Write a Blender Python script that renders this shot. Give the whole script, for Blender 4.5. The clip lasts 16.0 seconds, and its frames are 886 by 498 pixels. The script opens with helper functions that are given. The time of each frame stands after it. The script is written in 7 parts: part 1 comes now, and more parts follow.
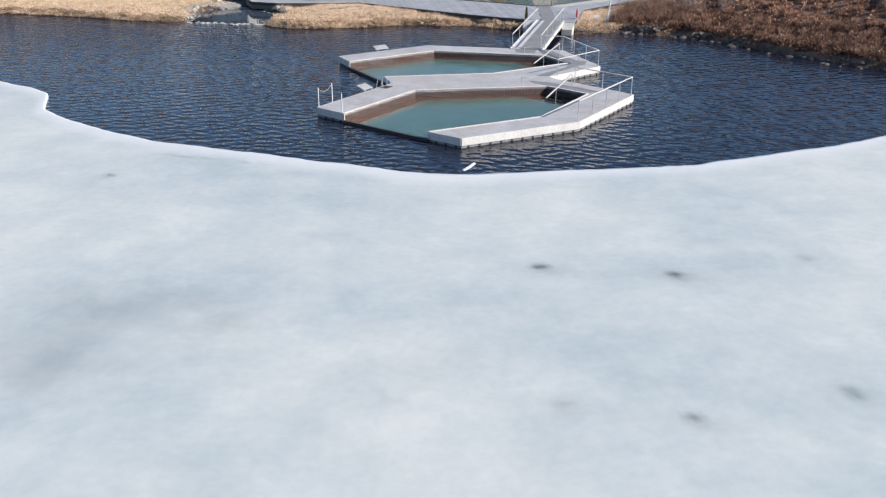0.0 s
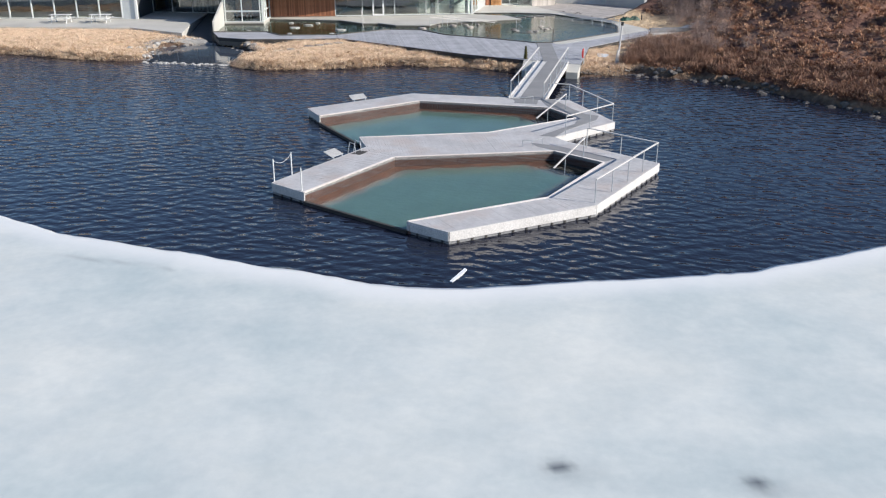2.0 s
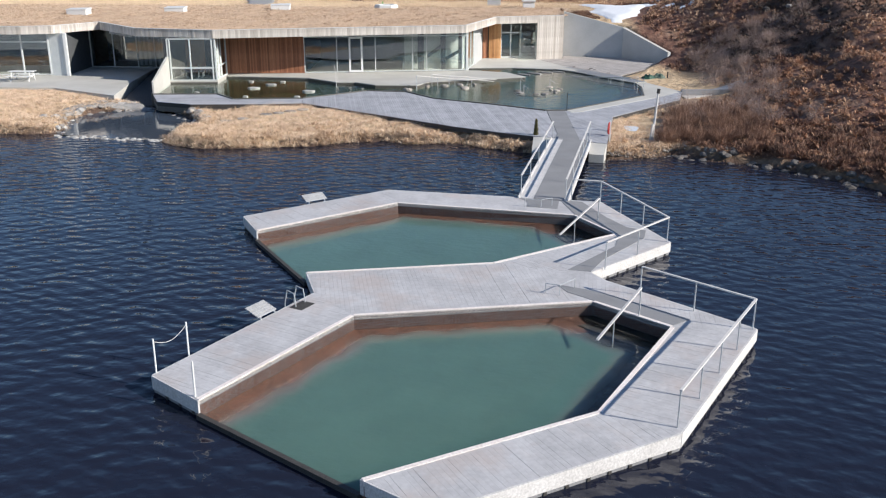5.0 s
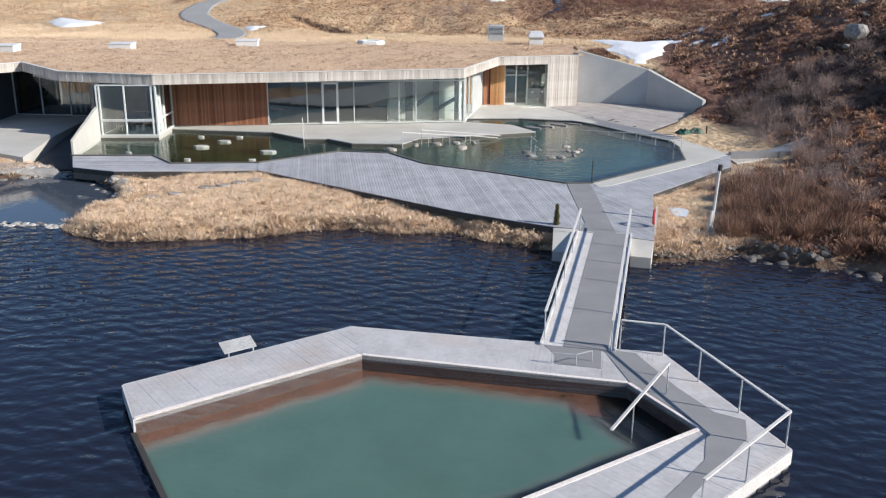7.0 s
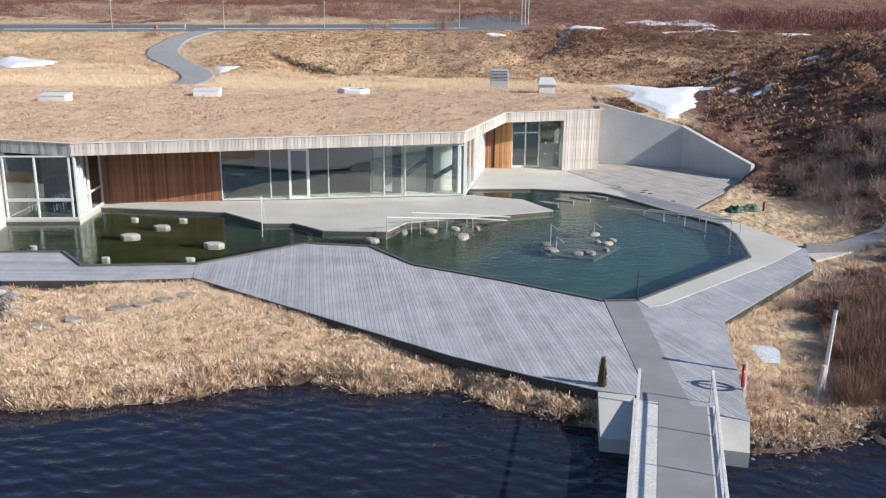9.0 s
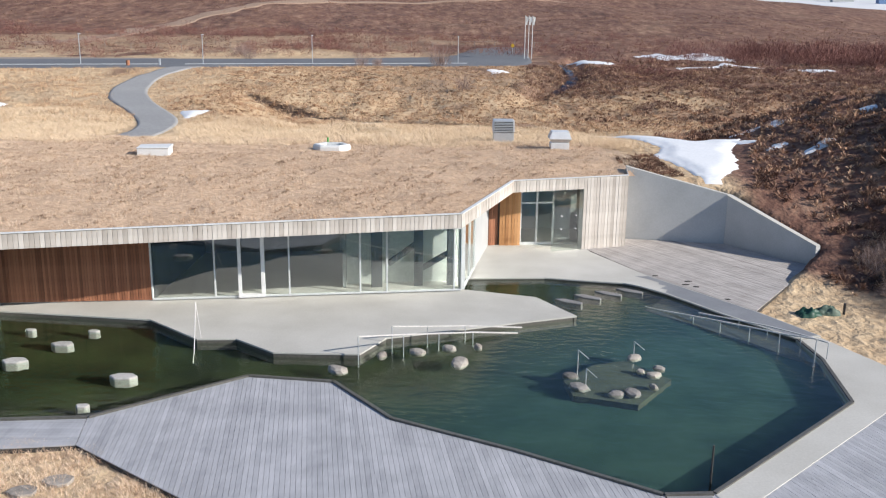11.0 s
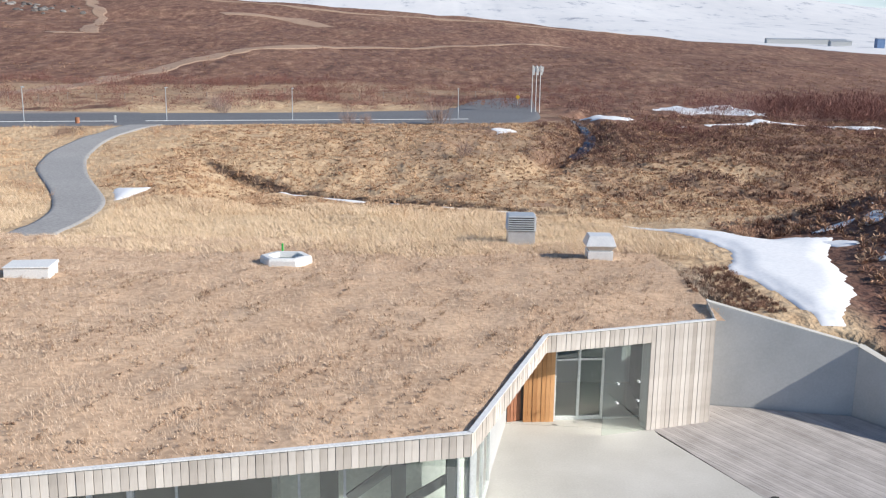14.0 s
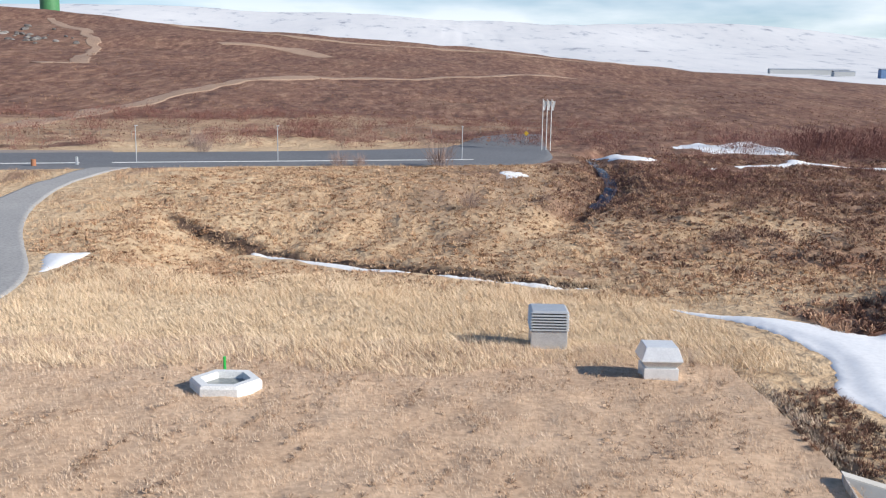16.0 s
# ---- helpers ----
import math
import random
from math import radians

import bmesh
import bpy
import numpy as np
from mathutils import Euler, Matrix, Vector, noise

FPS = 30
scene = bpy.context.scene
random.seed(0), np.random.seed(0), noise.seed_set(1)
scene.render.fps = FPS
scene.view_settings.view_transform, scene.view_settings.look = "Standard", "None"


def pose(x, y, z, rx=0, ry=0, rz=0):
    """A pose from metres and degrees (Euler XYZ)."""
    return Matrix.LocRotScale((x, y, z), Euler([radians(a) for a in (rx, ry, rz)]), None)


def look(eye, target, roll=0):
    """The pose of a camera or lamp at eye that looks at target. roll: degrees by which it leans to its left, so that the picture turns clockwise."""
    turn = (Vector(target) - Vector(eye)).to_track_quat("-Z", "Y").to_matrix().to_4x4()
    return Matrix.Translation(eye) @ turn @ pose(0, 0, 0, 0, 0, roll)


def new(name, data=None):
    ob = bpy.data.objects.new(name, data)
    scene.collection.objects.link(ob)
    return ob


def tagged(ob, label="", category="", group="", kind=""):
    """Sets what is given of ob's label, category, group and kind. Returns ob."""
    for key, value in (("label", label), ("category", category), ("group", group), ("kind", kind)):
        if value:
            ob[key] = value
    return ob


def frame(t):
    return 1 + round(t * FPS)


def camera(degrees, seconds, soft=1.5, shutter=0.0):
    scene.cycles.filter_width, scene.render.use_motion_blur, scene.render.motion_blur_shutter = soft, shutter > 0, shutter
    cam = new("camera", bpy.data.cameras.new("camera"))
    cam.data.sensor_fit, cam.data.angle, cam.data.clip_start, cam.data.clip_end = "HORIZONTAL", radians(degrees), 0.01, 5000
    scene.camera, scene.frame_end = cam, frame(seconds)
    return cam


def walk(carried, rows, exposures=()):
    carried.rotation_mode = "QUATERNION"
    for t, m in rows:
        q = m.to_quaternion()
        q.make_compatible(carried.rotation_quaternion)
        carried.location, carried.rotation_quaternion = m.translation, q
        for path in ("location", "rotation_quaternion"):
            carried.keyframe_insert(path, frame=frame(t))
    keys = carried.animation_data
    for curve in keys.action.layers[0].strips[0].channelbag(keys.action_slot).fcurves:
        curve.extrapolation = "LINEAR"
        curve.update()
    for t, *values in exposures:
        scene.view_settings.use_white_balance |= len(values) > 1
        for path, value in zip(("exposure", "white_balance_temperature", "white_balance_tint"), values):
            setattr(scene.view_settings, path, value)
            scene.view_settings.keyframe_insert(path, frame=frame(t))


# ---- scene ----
# ---------------------------------------------------------------- camera
cam = camera(51.83, 16.0, soft=1.2)
ROWS = [
    (0.0, 2.433, 0.772, 11.850, 2.245, -22.236, -0.025),
    (0.5, 2.448, 3.511, 11.856, 2.116, -21.969, 0.016),
    (1.0, 2.465, 6.083, 11.877, 2.002, -21.694, -0.003),
    (1.5, 2.473, 8.509, 11.927, 1.937, -21.409, 0.015),
    (2.0, 2.480, 10.756, 11.989, 1.872, -21.110, 0.021),
    (2.5, 2.371, 12.772, 11.962, 1.753, -20.748, 0.054),
    (3.0, 2.293, 14.951, 11.964, 1.648, -20.426, 0.125),
    (5.5, 2.247, 29.595, 11.619, 1.342, -18.441, 0.245),
    (6.0, 2.231, 33.099, 11.603, 1.309, -18.071, 0.370),
    (6.5, 2.153, 36.740, 11.602, 1.207, -17.684, 0.452),
    (7.0, 2.176, 40.293, 11.653, 1.154, -17.330, 0.521),
    (7.5, 2.027, 43.647, 11.816, 1.020, -17.037, 0.548),
    (8.0, 2.046, 47.069, 11.915, 1.021, -16.588, 0.476),
    (8.5, 1.930, 50.116, 12.111, 0.928, -16.165, 0.524),
    (9.0, 1.860, 53.134, 12.336, 0.845, -15.793, 0.597),
    (11.5, 1.972, 67.496, 13.142, 0.803, -13.726, 0.748),
    (12.0, 1.875, 70.257, 13.286, 0.773, -13.294, 0.737),
    (12.5, 1.882, 73.108, 13.451, 0.802, -12.868, 0.784),
    (13.0, 1.838, 75.901, 13.618, 0.789, -12.431, 0.838),
    (13.5, 1.799, 78.785, 13.824, 0.775, -12.031, 0.805),
    (14.0, 1.712, 81.634, 14.002, 0.729, -11.609, 0.822),
    (14.5, 1.628, 84.529, 14.182, 0.735, -11.184, 0.847),
    (15.0, 1.587, 87.668, 14.322, 0.774, -10.738, 0.854),
    (15.5, 1.537, 90.715, 14.484, 0.808, -10.306, 0.864),
    (16.0, 1.522, 93.735, 14.605, 0.899, -9.821, 0.888),
]
walk(cam, [(t, pose(x, y, z, 90 + pitch, 0, yaw) @ pose(0, 0, 0, 0, 0, roll)) for t, x, y, z, yaw, pitch, roll in ROWS])

# ---------------------------------------------------------------- light
SUN_EL, SUN_AZ = 28.0, 109.0  # degrees; azimuth clockwise from +y
world = bpy.data.worlds.new("sky")
scene.world = world
world.use_nodes = True
wn = world.node_tree.nodes
wl = world.node_tree.links
sky = wn.new("ShaderNodeTexSky")
sky.sky_type = "NISHITA"
sky.sun_disc = False
sky.sun_elevation = radians(SUN_EL)
sky.sun_rotation = radians(SUN_AZ)
sky.air_density, sky.dust_density, sky.ozone_density = 1.0, 0.08, 5.5
# thin fair-weather cloud low in the sky
wtc = wn.new("ShaderNodeTexCoord")
wmap = wn.new("ShaderNodeMapping")
wmap.inputs["Scale"].default_value = (1.4, 1.4, 7.0)
wnoise = wn.new("ShaderNodeTexNoise")
wnoise.inputs["Scale"].default_value = 2.6
wnoise.inputs["Detail"].default_value = 6.0
wramp = wn.new("ShaderNodeValToRGB")
wramp.color_ramp.elements[0].position, wramp.color_ramp.elements[1].position = 0.38, 0.60
wmix = wn.new("ShaderNodeMixRGB")
wmix.inputs[2].default_value = (9.5, 9.8, 10.2, 1)
wl.new(wtc.outputs["Generated"], wmap.inputs["Vector"])
wl.new(wmap.outputs["Vector"], wnoise.inputs["Vector"])
wl.new(wnoise.outputs["Fac"], wramp.inputs["Fac"])
wsep = wn.new("ShaderNodeSeparateXYZ")
wl.new(wtc.outputs["Generated"], wsep.inputs["Vector"])
wlow = wn.new("ShaderNodeMapRange")  # cloud bank thins out with height
wlow.inputs["From Min"].default_value, wlow.inputs["From Max"].default_value = 0.04, 0.17
wlow.inputs["To Min"].default_value, wlow.inputs["To Max"].default_value = 0.92, 0.03
wl.new(wsep.outputs["Z"], wlow.inputs["Value"])
wmul = wn.new("ShaderNodeMath")
wmul.operation = "MULTIPLY"
wl.new(wramp.outputs["Color"], wmul.inputs[0])
wl.new(wlow.outputs["Result"], wmul.inputs[1])
wl.new(wmul.outputs[0], wmix.inputs[0])
wl.new(sky.outputs["Color"], wmix.inputs[1])
wl.new(wmix.outputs["Color"], wn["Background"].inputs["Color"])
wn["Background"].inputs["Strength"].default_value = 0.10
sun = new("sun", bpy.data.lights.new("sun", "SUN"))
sun.data.energy, sun.data.angle, sun.data.color = 5.0, radians(0.6), (1.0, 0.94, 0.86)
SUN_DIR = Vector((math.sin(radians(SUN_AZ)) * math.cos(radians(SUN_EL)), math.cos(radians(SUN_AZ)) * math.cos(radians(SUN_EL)), math.sin(radians(SUN_EL))))
sun.matrix_world = look(SUN_DIR * 60, (0, 0, 0))
scene.view_settings.exposure = 0.3


# ---------------------------------------------------------------- materials
def material(name, rough=0.8, metal=0.0, spec=0.5):
    m = bpy.data.materials.new(name)
    m.use_nodes = True
    b = m.node_tree.nodes["Principled BSDF"]
    b.inputs["Roughness"].default_value = rough
    b.inputs["Metallic"].default_value = metal
    b.inputs["Specular IOR Level"].default_value = spec
    return m, m.node_tree.nodes, m.node_tree.links, b


def coords(n, l, scale=(1, 1, 1), turn=0.0, source="Object"):
    tc = n.new("ShaderNodeTexCoord")
    mp = n.new("ShaderNodeMapping")
    mp.inputs["Scale"].default_value = scale
    mp.inputs["Rotation"].default_value = (0, 0, radians(turn))
    l.new(tc.outputs[source], mp.inputs["Vector"])
    return mp.outputs["Vector"]


def fnoise(n, l, vec, scale, detail=4.0, rough=0.55):
    t = n.new("ShaderNodeTexNoise")
    t.inputs["Scale"].default_value = scale
    t.inputs["Detail"].default_value = detail
    t.inputs["Roughness"].default_value = rough
    l.new(vec, t.inputs["Vector"])
    return t.outputs["Fac"]


def ramp(n, l, fac, stops):
    r = n.new("ShaderNodeValToRGB")
    e = r.color_ramp.elements
    e[0].position, e[0].color = stops[0][0], (*stops[0][1], 1)
    e[1].position, e[1].color = stops[-1][0], (*stops[-1][1], 1)
    for p, c in stops[1:-1]:
        k = e.new(p)
        k.color = (*c, 1)
    l.new(fac, r.inputs["Fac"])
    return r.outputs["Color"]


def mix(n, l, fac, a, b, kind="MIX"):
    m = n.new("ShaderNodeMixRGB")
    m.blend_type = kind
    for slot, v in zip((0, 1, 2), (fac, a, b)):
        if isinstance(v, (int, float)):
            m.inputs[slot].default_value = v
        elif isinstance(v, tuple):
            m.inputs[slot].default_value = (*v, 1)
        else:
            l.new(v, m.inputs[slot])
    return m.outputs["Color"]


def bump(n, l, b, height, strength=0.3, distance=0.02):
    k = n.new("ShaderNodeBump")
    k.inputs["Strength"].default_value = strength
    k.inputs["Distance"].default_value = distance
    l.new(height, k.inputs["Height"])
    l.new(k.outputs["Normal"], b.inputs["Normal"])


def mottled(name, dark, light, scale=1.5, fine=25.0, rough=0.85, metal=0.0, bump_at=0.15, per_object=0.0, per_island=0.0, spec=0.4, grain=0.45):
    """Two scales of variation between two colours."""
    m, n, l, b = material(name, rough, metal, spec)
    v = coords(n, l)
    big, small = fnoise(n, l, v, scale, 5), fnoise(n, l, v, fine, 3)
    c = ramp(n, l, big, [(0.3, dark), (0.7, light)])
    c = mix(n, l, grain, c, ramp(n, l, small, [(0.3, tuple(0.62 * x for x in dark)), (0.7, tuple(min(1, 1.15 * x) for x in light))]))
    if per_object:
        oi = n.new("ShaderNodeObjectInfo")
        c = mix(n, l, per_object, c, ramp(n, l, oi.outputs["Random"], [(0.0, tuple(0.55 * x for x in dark)), (0.5, light), (1.0, tuple(min(1, 1.25 * x) for x in light))]))
    if per_island:
        ge = n.new("ShaderNodeNewGeometry")
        c = mix(n, l, per_island, c, ramp(n, l, ge.outputs["Random Per Island"], [(0.0, tuple(0.5 * x for x in dark)), (0.5, light), (1.0, tuple(min(1, 1.3 * x) for x in light))]))
    l.new(c, b.inputs["Base Color"])
    if bump_at:
        bump(n, l, b, small, bump_at, 0.02)
    return m


def board_wood(name, dark, mid, light, turn=0.0, stretch=(9, 9, 0.7), rough=0.8, vary=0.55, stain=None):
    """Weathered boards: grain drawn along the board, each piece its own tone."""
    m, n, l, b = material(name, rough, 0.0, 0.3)
    v = coords(n, l, stretch, turn)
    grain = fnoise(n, l, v, 2.4, 6, 0.6)
    c = ramp(n, l, grain, [(0.3, dark), (0.52, mid), (0.72, light)])
    oi = n.new("ShaderNodeObjectInfo")
    c = mix(n, l, vary, c, ramp(n, l, oi.outputs["Random"], [(0.0, dark), (0.35, mid), (0.8, light), (1.0, tuple(min(1, 1.15 * x) for x in light))]))
    blot = fnoise(n, l, coords(n, l), 0.9, 3)
    c = mix(n, l, 0.35, c, ramp(n, l, blot, [(0.35, tuple(0.6 * x for x in mid)), (0.65, light)]))
    if stain:
        spread = fnoise(n, l, coords(n, l), 0.38, 6, 0.62)
        c = mix(n, l, ramp(n, l, spread, [(0.50, (0, 0, 0)), (0.64, (0.5, 0.5, 0.5))]), c, stain)
    l.new(c, b.inputs["Base Color"])
    bump(n, l, b, grain, 0.25, 0.01)
    return m


M_deck = board_wood("weathered_deck_board", (0.30, 0.305, 0.325), (0.40, 0.405, 0.43), (0.50, 0.50, 0.525), -6, (9, 0.5, 9), 0.8, 0.45)
M_pool_deck = board_wood("pale_deck_board", (0.44, 0.43, 0.435), (0.515, 0.505, 0.51), (0.59, 0.58, 0.58), 0, (3, 3, 3), 0.8, 0.2, (0.50, 0.41, 0.365))
M_upper_deck = board_wood("brownish_deck_board", (0.33, 0.30, 0.28), (0.43, 0.395, 0.37), (0.53, 0.495, 0.47), 0, (2, 2, 2), 0.8, 0.6)
M_fascia = board_wood("silvered_fascia_board", (0.34, 0.295, 0.25), (0.52, 0.465, 0.41), (0.70, 0.65, 0.59), 0, (9, 9, 0.6), 0.8, 0.7)
M_larch = board_wood("red_larch_board", (0.10, 0.042, 0.024), (0.27, 0.108, 0.058), (0.45, 0.205, 0.115), 0, (10, 10, 0.5), 0.7, 0.7)
M_orange = board_wood("orange_larch_board", (0.22, 0.085, 0.03), (0.48, 0.23, 0.09), (0.68, 0.39, 0.19), 0, (10, 10, 0.5), 0.65, 0.7)
M_concrete = mottled("pale_concrete", (0.45, 0.435, 0.395), (0.58, 0.565, 0.525), 0.35, 14, 0.85, bump_at=0.015, grain=0.14)
M_wall_concrete = mottled("fair_faced_concrete", (0.40, 0.41, 0.41), (0.50, 0.51, 0.51), 0.5, 12, 0.85, bump_at=0.015, grain=0.14)
M_mat = mottled("grey_walkway_rubber", (0.23, 0.23, 0.235), (0.29, 0.29, 0.295), 0.8, 40, 0.9, bump_at=0.03, grain=0.2)
M_white = mottled("white_paint", (0.70, 0.71, 0.70), (0.82, 0.82, 0.80), 1.0, 20, 0.5, bump_at=0.03)
M_side = mottled("weathered_white_edge_board", (0.52, 0.50, 0.48), (0.72, 0.70, 0.68), 1.3, 18, 0.75, bump_at=0.1)
M_nosing = mottled("pinkish_edge_trim", (0.80, 0.69, 0.63), (0.92, 0.84, 0.79), 1.2, 14, 0.7, bump_at=0.05)
M_rust = mottled("rust_brown_pool_wall", (0.10, 0.05, 0.038), (0.24, 0.125, 0.09), 1.4, 16, 0.7, bump_at=0.2, grain=0.65)
M_ledge = mottled("wet_brown_ledge", (0.075, 0.034, 0.026), (0.20, 0.09, 0.066), 1.2, 9, 0.7, bump_at=0.2, grain=0.5)
M_steel = mottled("galvanised_steel", (0.52, 0.54, 0.56), (0.66, 0.68, 0.69), 3, 30, 0.38, 0.45, 0.02)
M_rail = mottled("pale_timber_handrail", (0.60, 0.57, 0.54), (0.75, 0.72, 0.69), 3, 20, 0.6, bump_at=0.04)
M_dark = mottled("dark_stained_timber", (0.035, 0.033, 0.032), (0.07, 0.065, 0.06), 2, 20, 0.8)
M_carcass = mottled("grey_timber_carcass", (0.20, 0.20, 0.205), (0.30, 0.30, 0.305), 2, 20, 0.8)
M_frame = mottled("pale_window_frame", (0.55, 0.58, 0.57), (0.68, 0.70, 0.69), 1.5, 20, 0.5, bump_at=0.02)
M_room = mottled("interior_plaster", (0.24, 0.26, 0.26), (0.32, 0.34, 0.34), 0.6, 10, 0.8, bump_at=0.02)
M_room_pale = mottled("pale_interior_plaster", (0.50, 0.53, 0.50), (0.60, 0.62, 0.59), 0.6, 10, 0.8, bump_at=0.02)
M_curtain = mottled("grey_curtain_cloth", (0.34, 0.36, 0.38), (0.46, 0.48, 0.50), 2, 15, 0.9)
M_larch_dim = mottled("brown_inner_timber", (0.22, 0.13, 0.085), (0.36, 0.22, 0.145), 1.5, 10, 0.7)
# Near-black: dimness of rooms, shadow bars and louvre gaps in the colour; channel plain dark.
M_room_dark = mottled("dark_and_shade_grey", (0.055, 0.06, 0.065), (0.10, 0.105, 0.11), 0.6, 10, 0.8, bump_at=0.02)
M_stone = mottled("pale_boulder", (0.32, 0.305, 0.285), (0.52, 0.50, 0.47), 1.5, 9, 0.85, bump_at=0.4, per_object=0.3)
M_rock = mottled("shore_rock", (0.13, 0.12, 0.11), (0.30, 0.28, 0.26), 1.5, 8, 0.9, bump_at=0.5, per_object=0.35)
M_asphalt = mottled("worn_asphalt", (0.13, 0.135, 0.145), (0.18, 0.185, 0.195), 0.08, 3, 0.9, bump_at=0.05)
M_path = mottled("footpath_asphalt", (0.30, 0.295, 0.29), (0.38, 0.375, 0.365), 0.2, 6, 0.9, bump_at=0.05)
M_green = mottled("green_paint", (0.06, 0.20, 0.08), (0.09, 0.28, 0.12), 0.4, 4, 0.5, bump_at=0.03)
M_tarp = mottled("green_tarpaulin", (0.012, 0.05, 0.034), (0.025, 0.09, 0.06), 2, 12, 0.5)
M_tarp_pale = mottled("faded_tarpaulin", (0.06, 0.10, 0.075), (0.12, 0.17, 0.13), 2, 12, 0.6)
M_red = mottled("red_plastic", (0.45, 0.03, 0.03), (0.60, 0.06, 0.05), 2, 12, 0.45, bump_at=0.02)
M_snow = mottled("old_snow", (0.80, 0.82, 0.84), (0.87, 0.88, 0.89), 0.6, 5, 0.7, bump_at=0.1, grain=0.2)
M_wet_shade = mottled("wet_and_shaded_concrete", (0.085, 0.08, 0.07), (0.14, 0.135, 0.12), 0.8, 10, 0.45, bump_at=0.05)
M_damp = mottled("damp_concrete", (0.21, 0.215, 0.225), (0.28, 0.285, 0.295), 0.5, 10, 0.5, bump_at=0.03, grain=0.2)
M_shelf = mottled("greyed_shelf_board", (0.30, 0.305, 0.315), (0.44, 0.445, 0.45), 3, 20, 0.7)


def grass_material(name, colours, stops, patch=0.25, share=0.45):
    m, n, l, b = material(name, 0.9, 0, 0.15)
    v = coords(n, l)
    ge = n.new("ShaderNodeNewGeometry")
    a = ramp(n, l, ge.outputs["Random Per Island"], [(i / (len(colours) - 1), c) for i, c in enumerate(colours)])
    p = ramp(n, l, fnoise(n, l, v, patch, 5, 0.62), stops)
    l.new(mix(n, l, share, a, p), b.inputs["Base Color"])
    return m


M_grass_bank = grass_material("dry_bank_grass", [(0.56, 0.405, 0.28), (0.82, 0.64, 0.475), (0.95, 0.80, 0.635)], [(0.36, (0.20, 0.11, 0.07)), (0.43, (0.68, 0.495, 0.35)), (0.66, (0.93, 0.76, 0.59))], 1.7, 0.6)
M_grass_roof = grass_material("dead_roof_grass", [(0.46, 0.335, 0.235), (0.66, 0.51, 0.38), (0.78, 0.63, 0.49)], [(0.38, (0.30, 0.19, 0.125)), (0.46, (0.60, 0.45, 0.325)), (0.66, (0.82, 0.67, 0.52))], 2.0, 0.65)
M_grass_tan = grass_material("tan_meadow_grass", [(0.42, 0.265, 0.165), (0.62, 0.43, 0.275), (0.76, 0.575, 0.40)], [(0.36, (0.20, 0.105, 0.065)), (0.46, (0.48, 0.295, 0.18)), (0.55, (0.66, 0.49, 0.31)), (0.72, (0.80, 0.63, 0.44))], 0.55, 0.6)
M_grass_tall = grass_material("tall_straw_grass", [(0.56, 0.42, 0.27), (0.76, 0.60, 0.42), (0.88, 0.73, 0.55)], [(0.32, (0.56, 0.40, 0.25)), (0.7, (0.86, 0.71, 0.52))], 0.5, 0.5)
M_heath = grass_material("brown_heath", [(0.075, 0.044, 0.036), (0.19, 0.108, 0.08), (0.34, 0.198, 0.137), (0.54, 0.355, 0.24), (0.72, 0.52, 0.36)], [(0.37, (0.07, 0.04, 0.034)), (0.47, (0.22, 0.12, 0.088)), (0.55, (0.39, 0.225, 0.147)), (0.64, (0.66, 0.44, 0.28))], 0.30, 0.45)
M_brush = grass_material("red_brown_brushwood", [(0.16, 0.075, 0.064), (0.26, 0.125, 0.103), (0.38, 0.205, 0.17)], [(0.35, (0.13, 0.062, 0.053)), (0.65, (0.28, 0.135, 0.108))], 0.08, 0.45)
M_twig = grass_material("bare_grey_twigs", [(0.20, 0.14, 0.12), (0.36, 0.265, 0.23), (0.52, 0.41, 0.36)], [(0.35, (0.20, 0.14, 0.12)), (0.65, (0.44, 0.33, 0.28))], 0.2)


def bands(n, l, vec, wavelength, crook):
    """Long-crested ripples across x, bent by noise."""
    w = n.new("ShaderNodeTexWave")
    w.wave_type, w.bands_direction, w.wave_profile = "BANDS", "X", "SIN"
    w.inputs["Scale"].default_value = 0.314 / wavelength
    w.inputs["Distortion"].default_value = crook
    w.inputs["Detail"].default_value = 2.0
    w.inputs["Detail Scale"].default_value = 0.9
    l.new(vec, w.inputs["Vector"])
    return w.outputs["Fac"]


def water_material(name, colour, rough, ripple, strength, stretch=(1, 1, 1), turn=0, swell=0.0):
    m, n, l, b = material(name, rough, 0, 0.5)
    b.inputs["IOR"].default_value = 1.33
    v = coords(n, l, stretch, turn)
    a = fnoise(n, l, v, ripple, 1.5, 0.45)
    c = fnoise(n, l, coords(n, l, stretch, turn + 35), ripple * 2.1, 1.5, 0.5)
    h = mix(n, l, 0.42, a, c)
    if swell:
        long = mix(n, l, 0.45, bands(n, l, coords(n, l, (1, 1, 1), 68), 0.85, 7.0), bands(n, l, coords(n, l, (1, 1, 1), 112), 0.62, 9.0))
        h = mix(n, l, swell, h, long)
    wind = fnoise(n, l, coords(n, l), 0.035, 3)
    h = mix(n, l, 1.0, h, ramp(n, l, wind, [(0.3, (0.5, 0.5, 0.5)), (0.65, (1, 1, 1))]), "MULTIPLY")
    bump(n, l, b, h, strength, 0.25)
    col = mix(n, l, fnoise(n, l, coords(n, l), 0.06, 3), colour, tuple(1.5 * x for x in colour))
    l.new(col, b.inputs["Base Color"])
    return m


M_lake = water_material("dark_lake_water", (0.0102, 0.0122, 0.0225), 0.06, 1.3, 0.54, (0.9, 1.2, 1), 12, 0.26)
M_pond = water_material("still_pond_water", (0.045, 0.058, 0.078), 0.05, 1.6, 0.03)


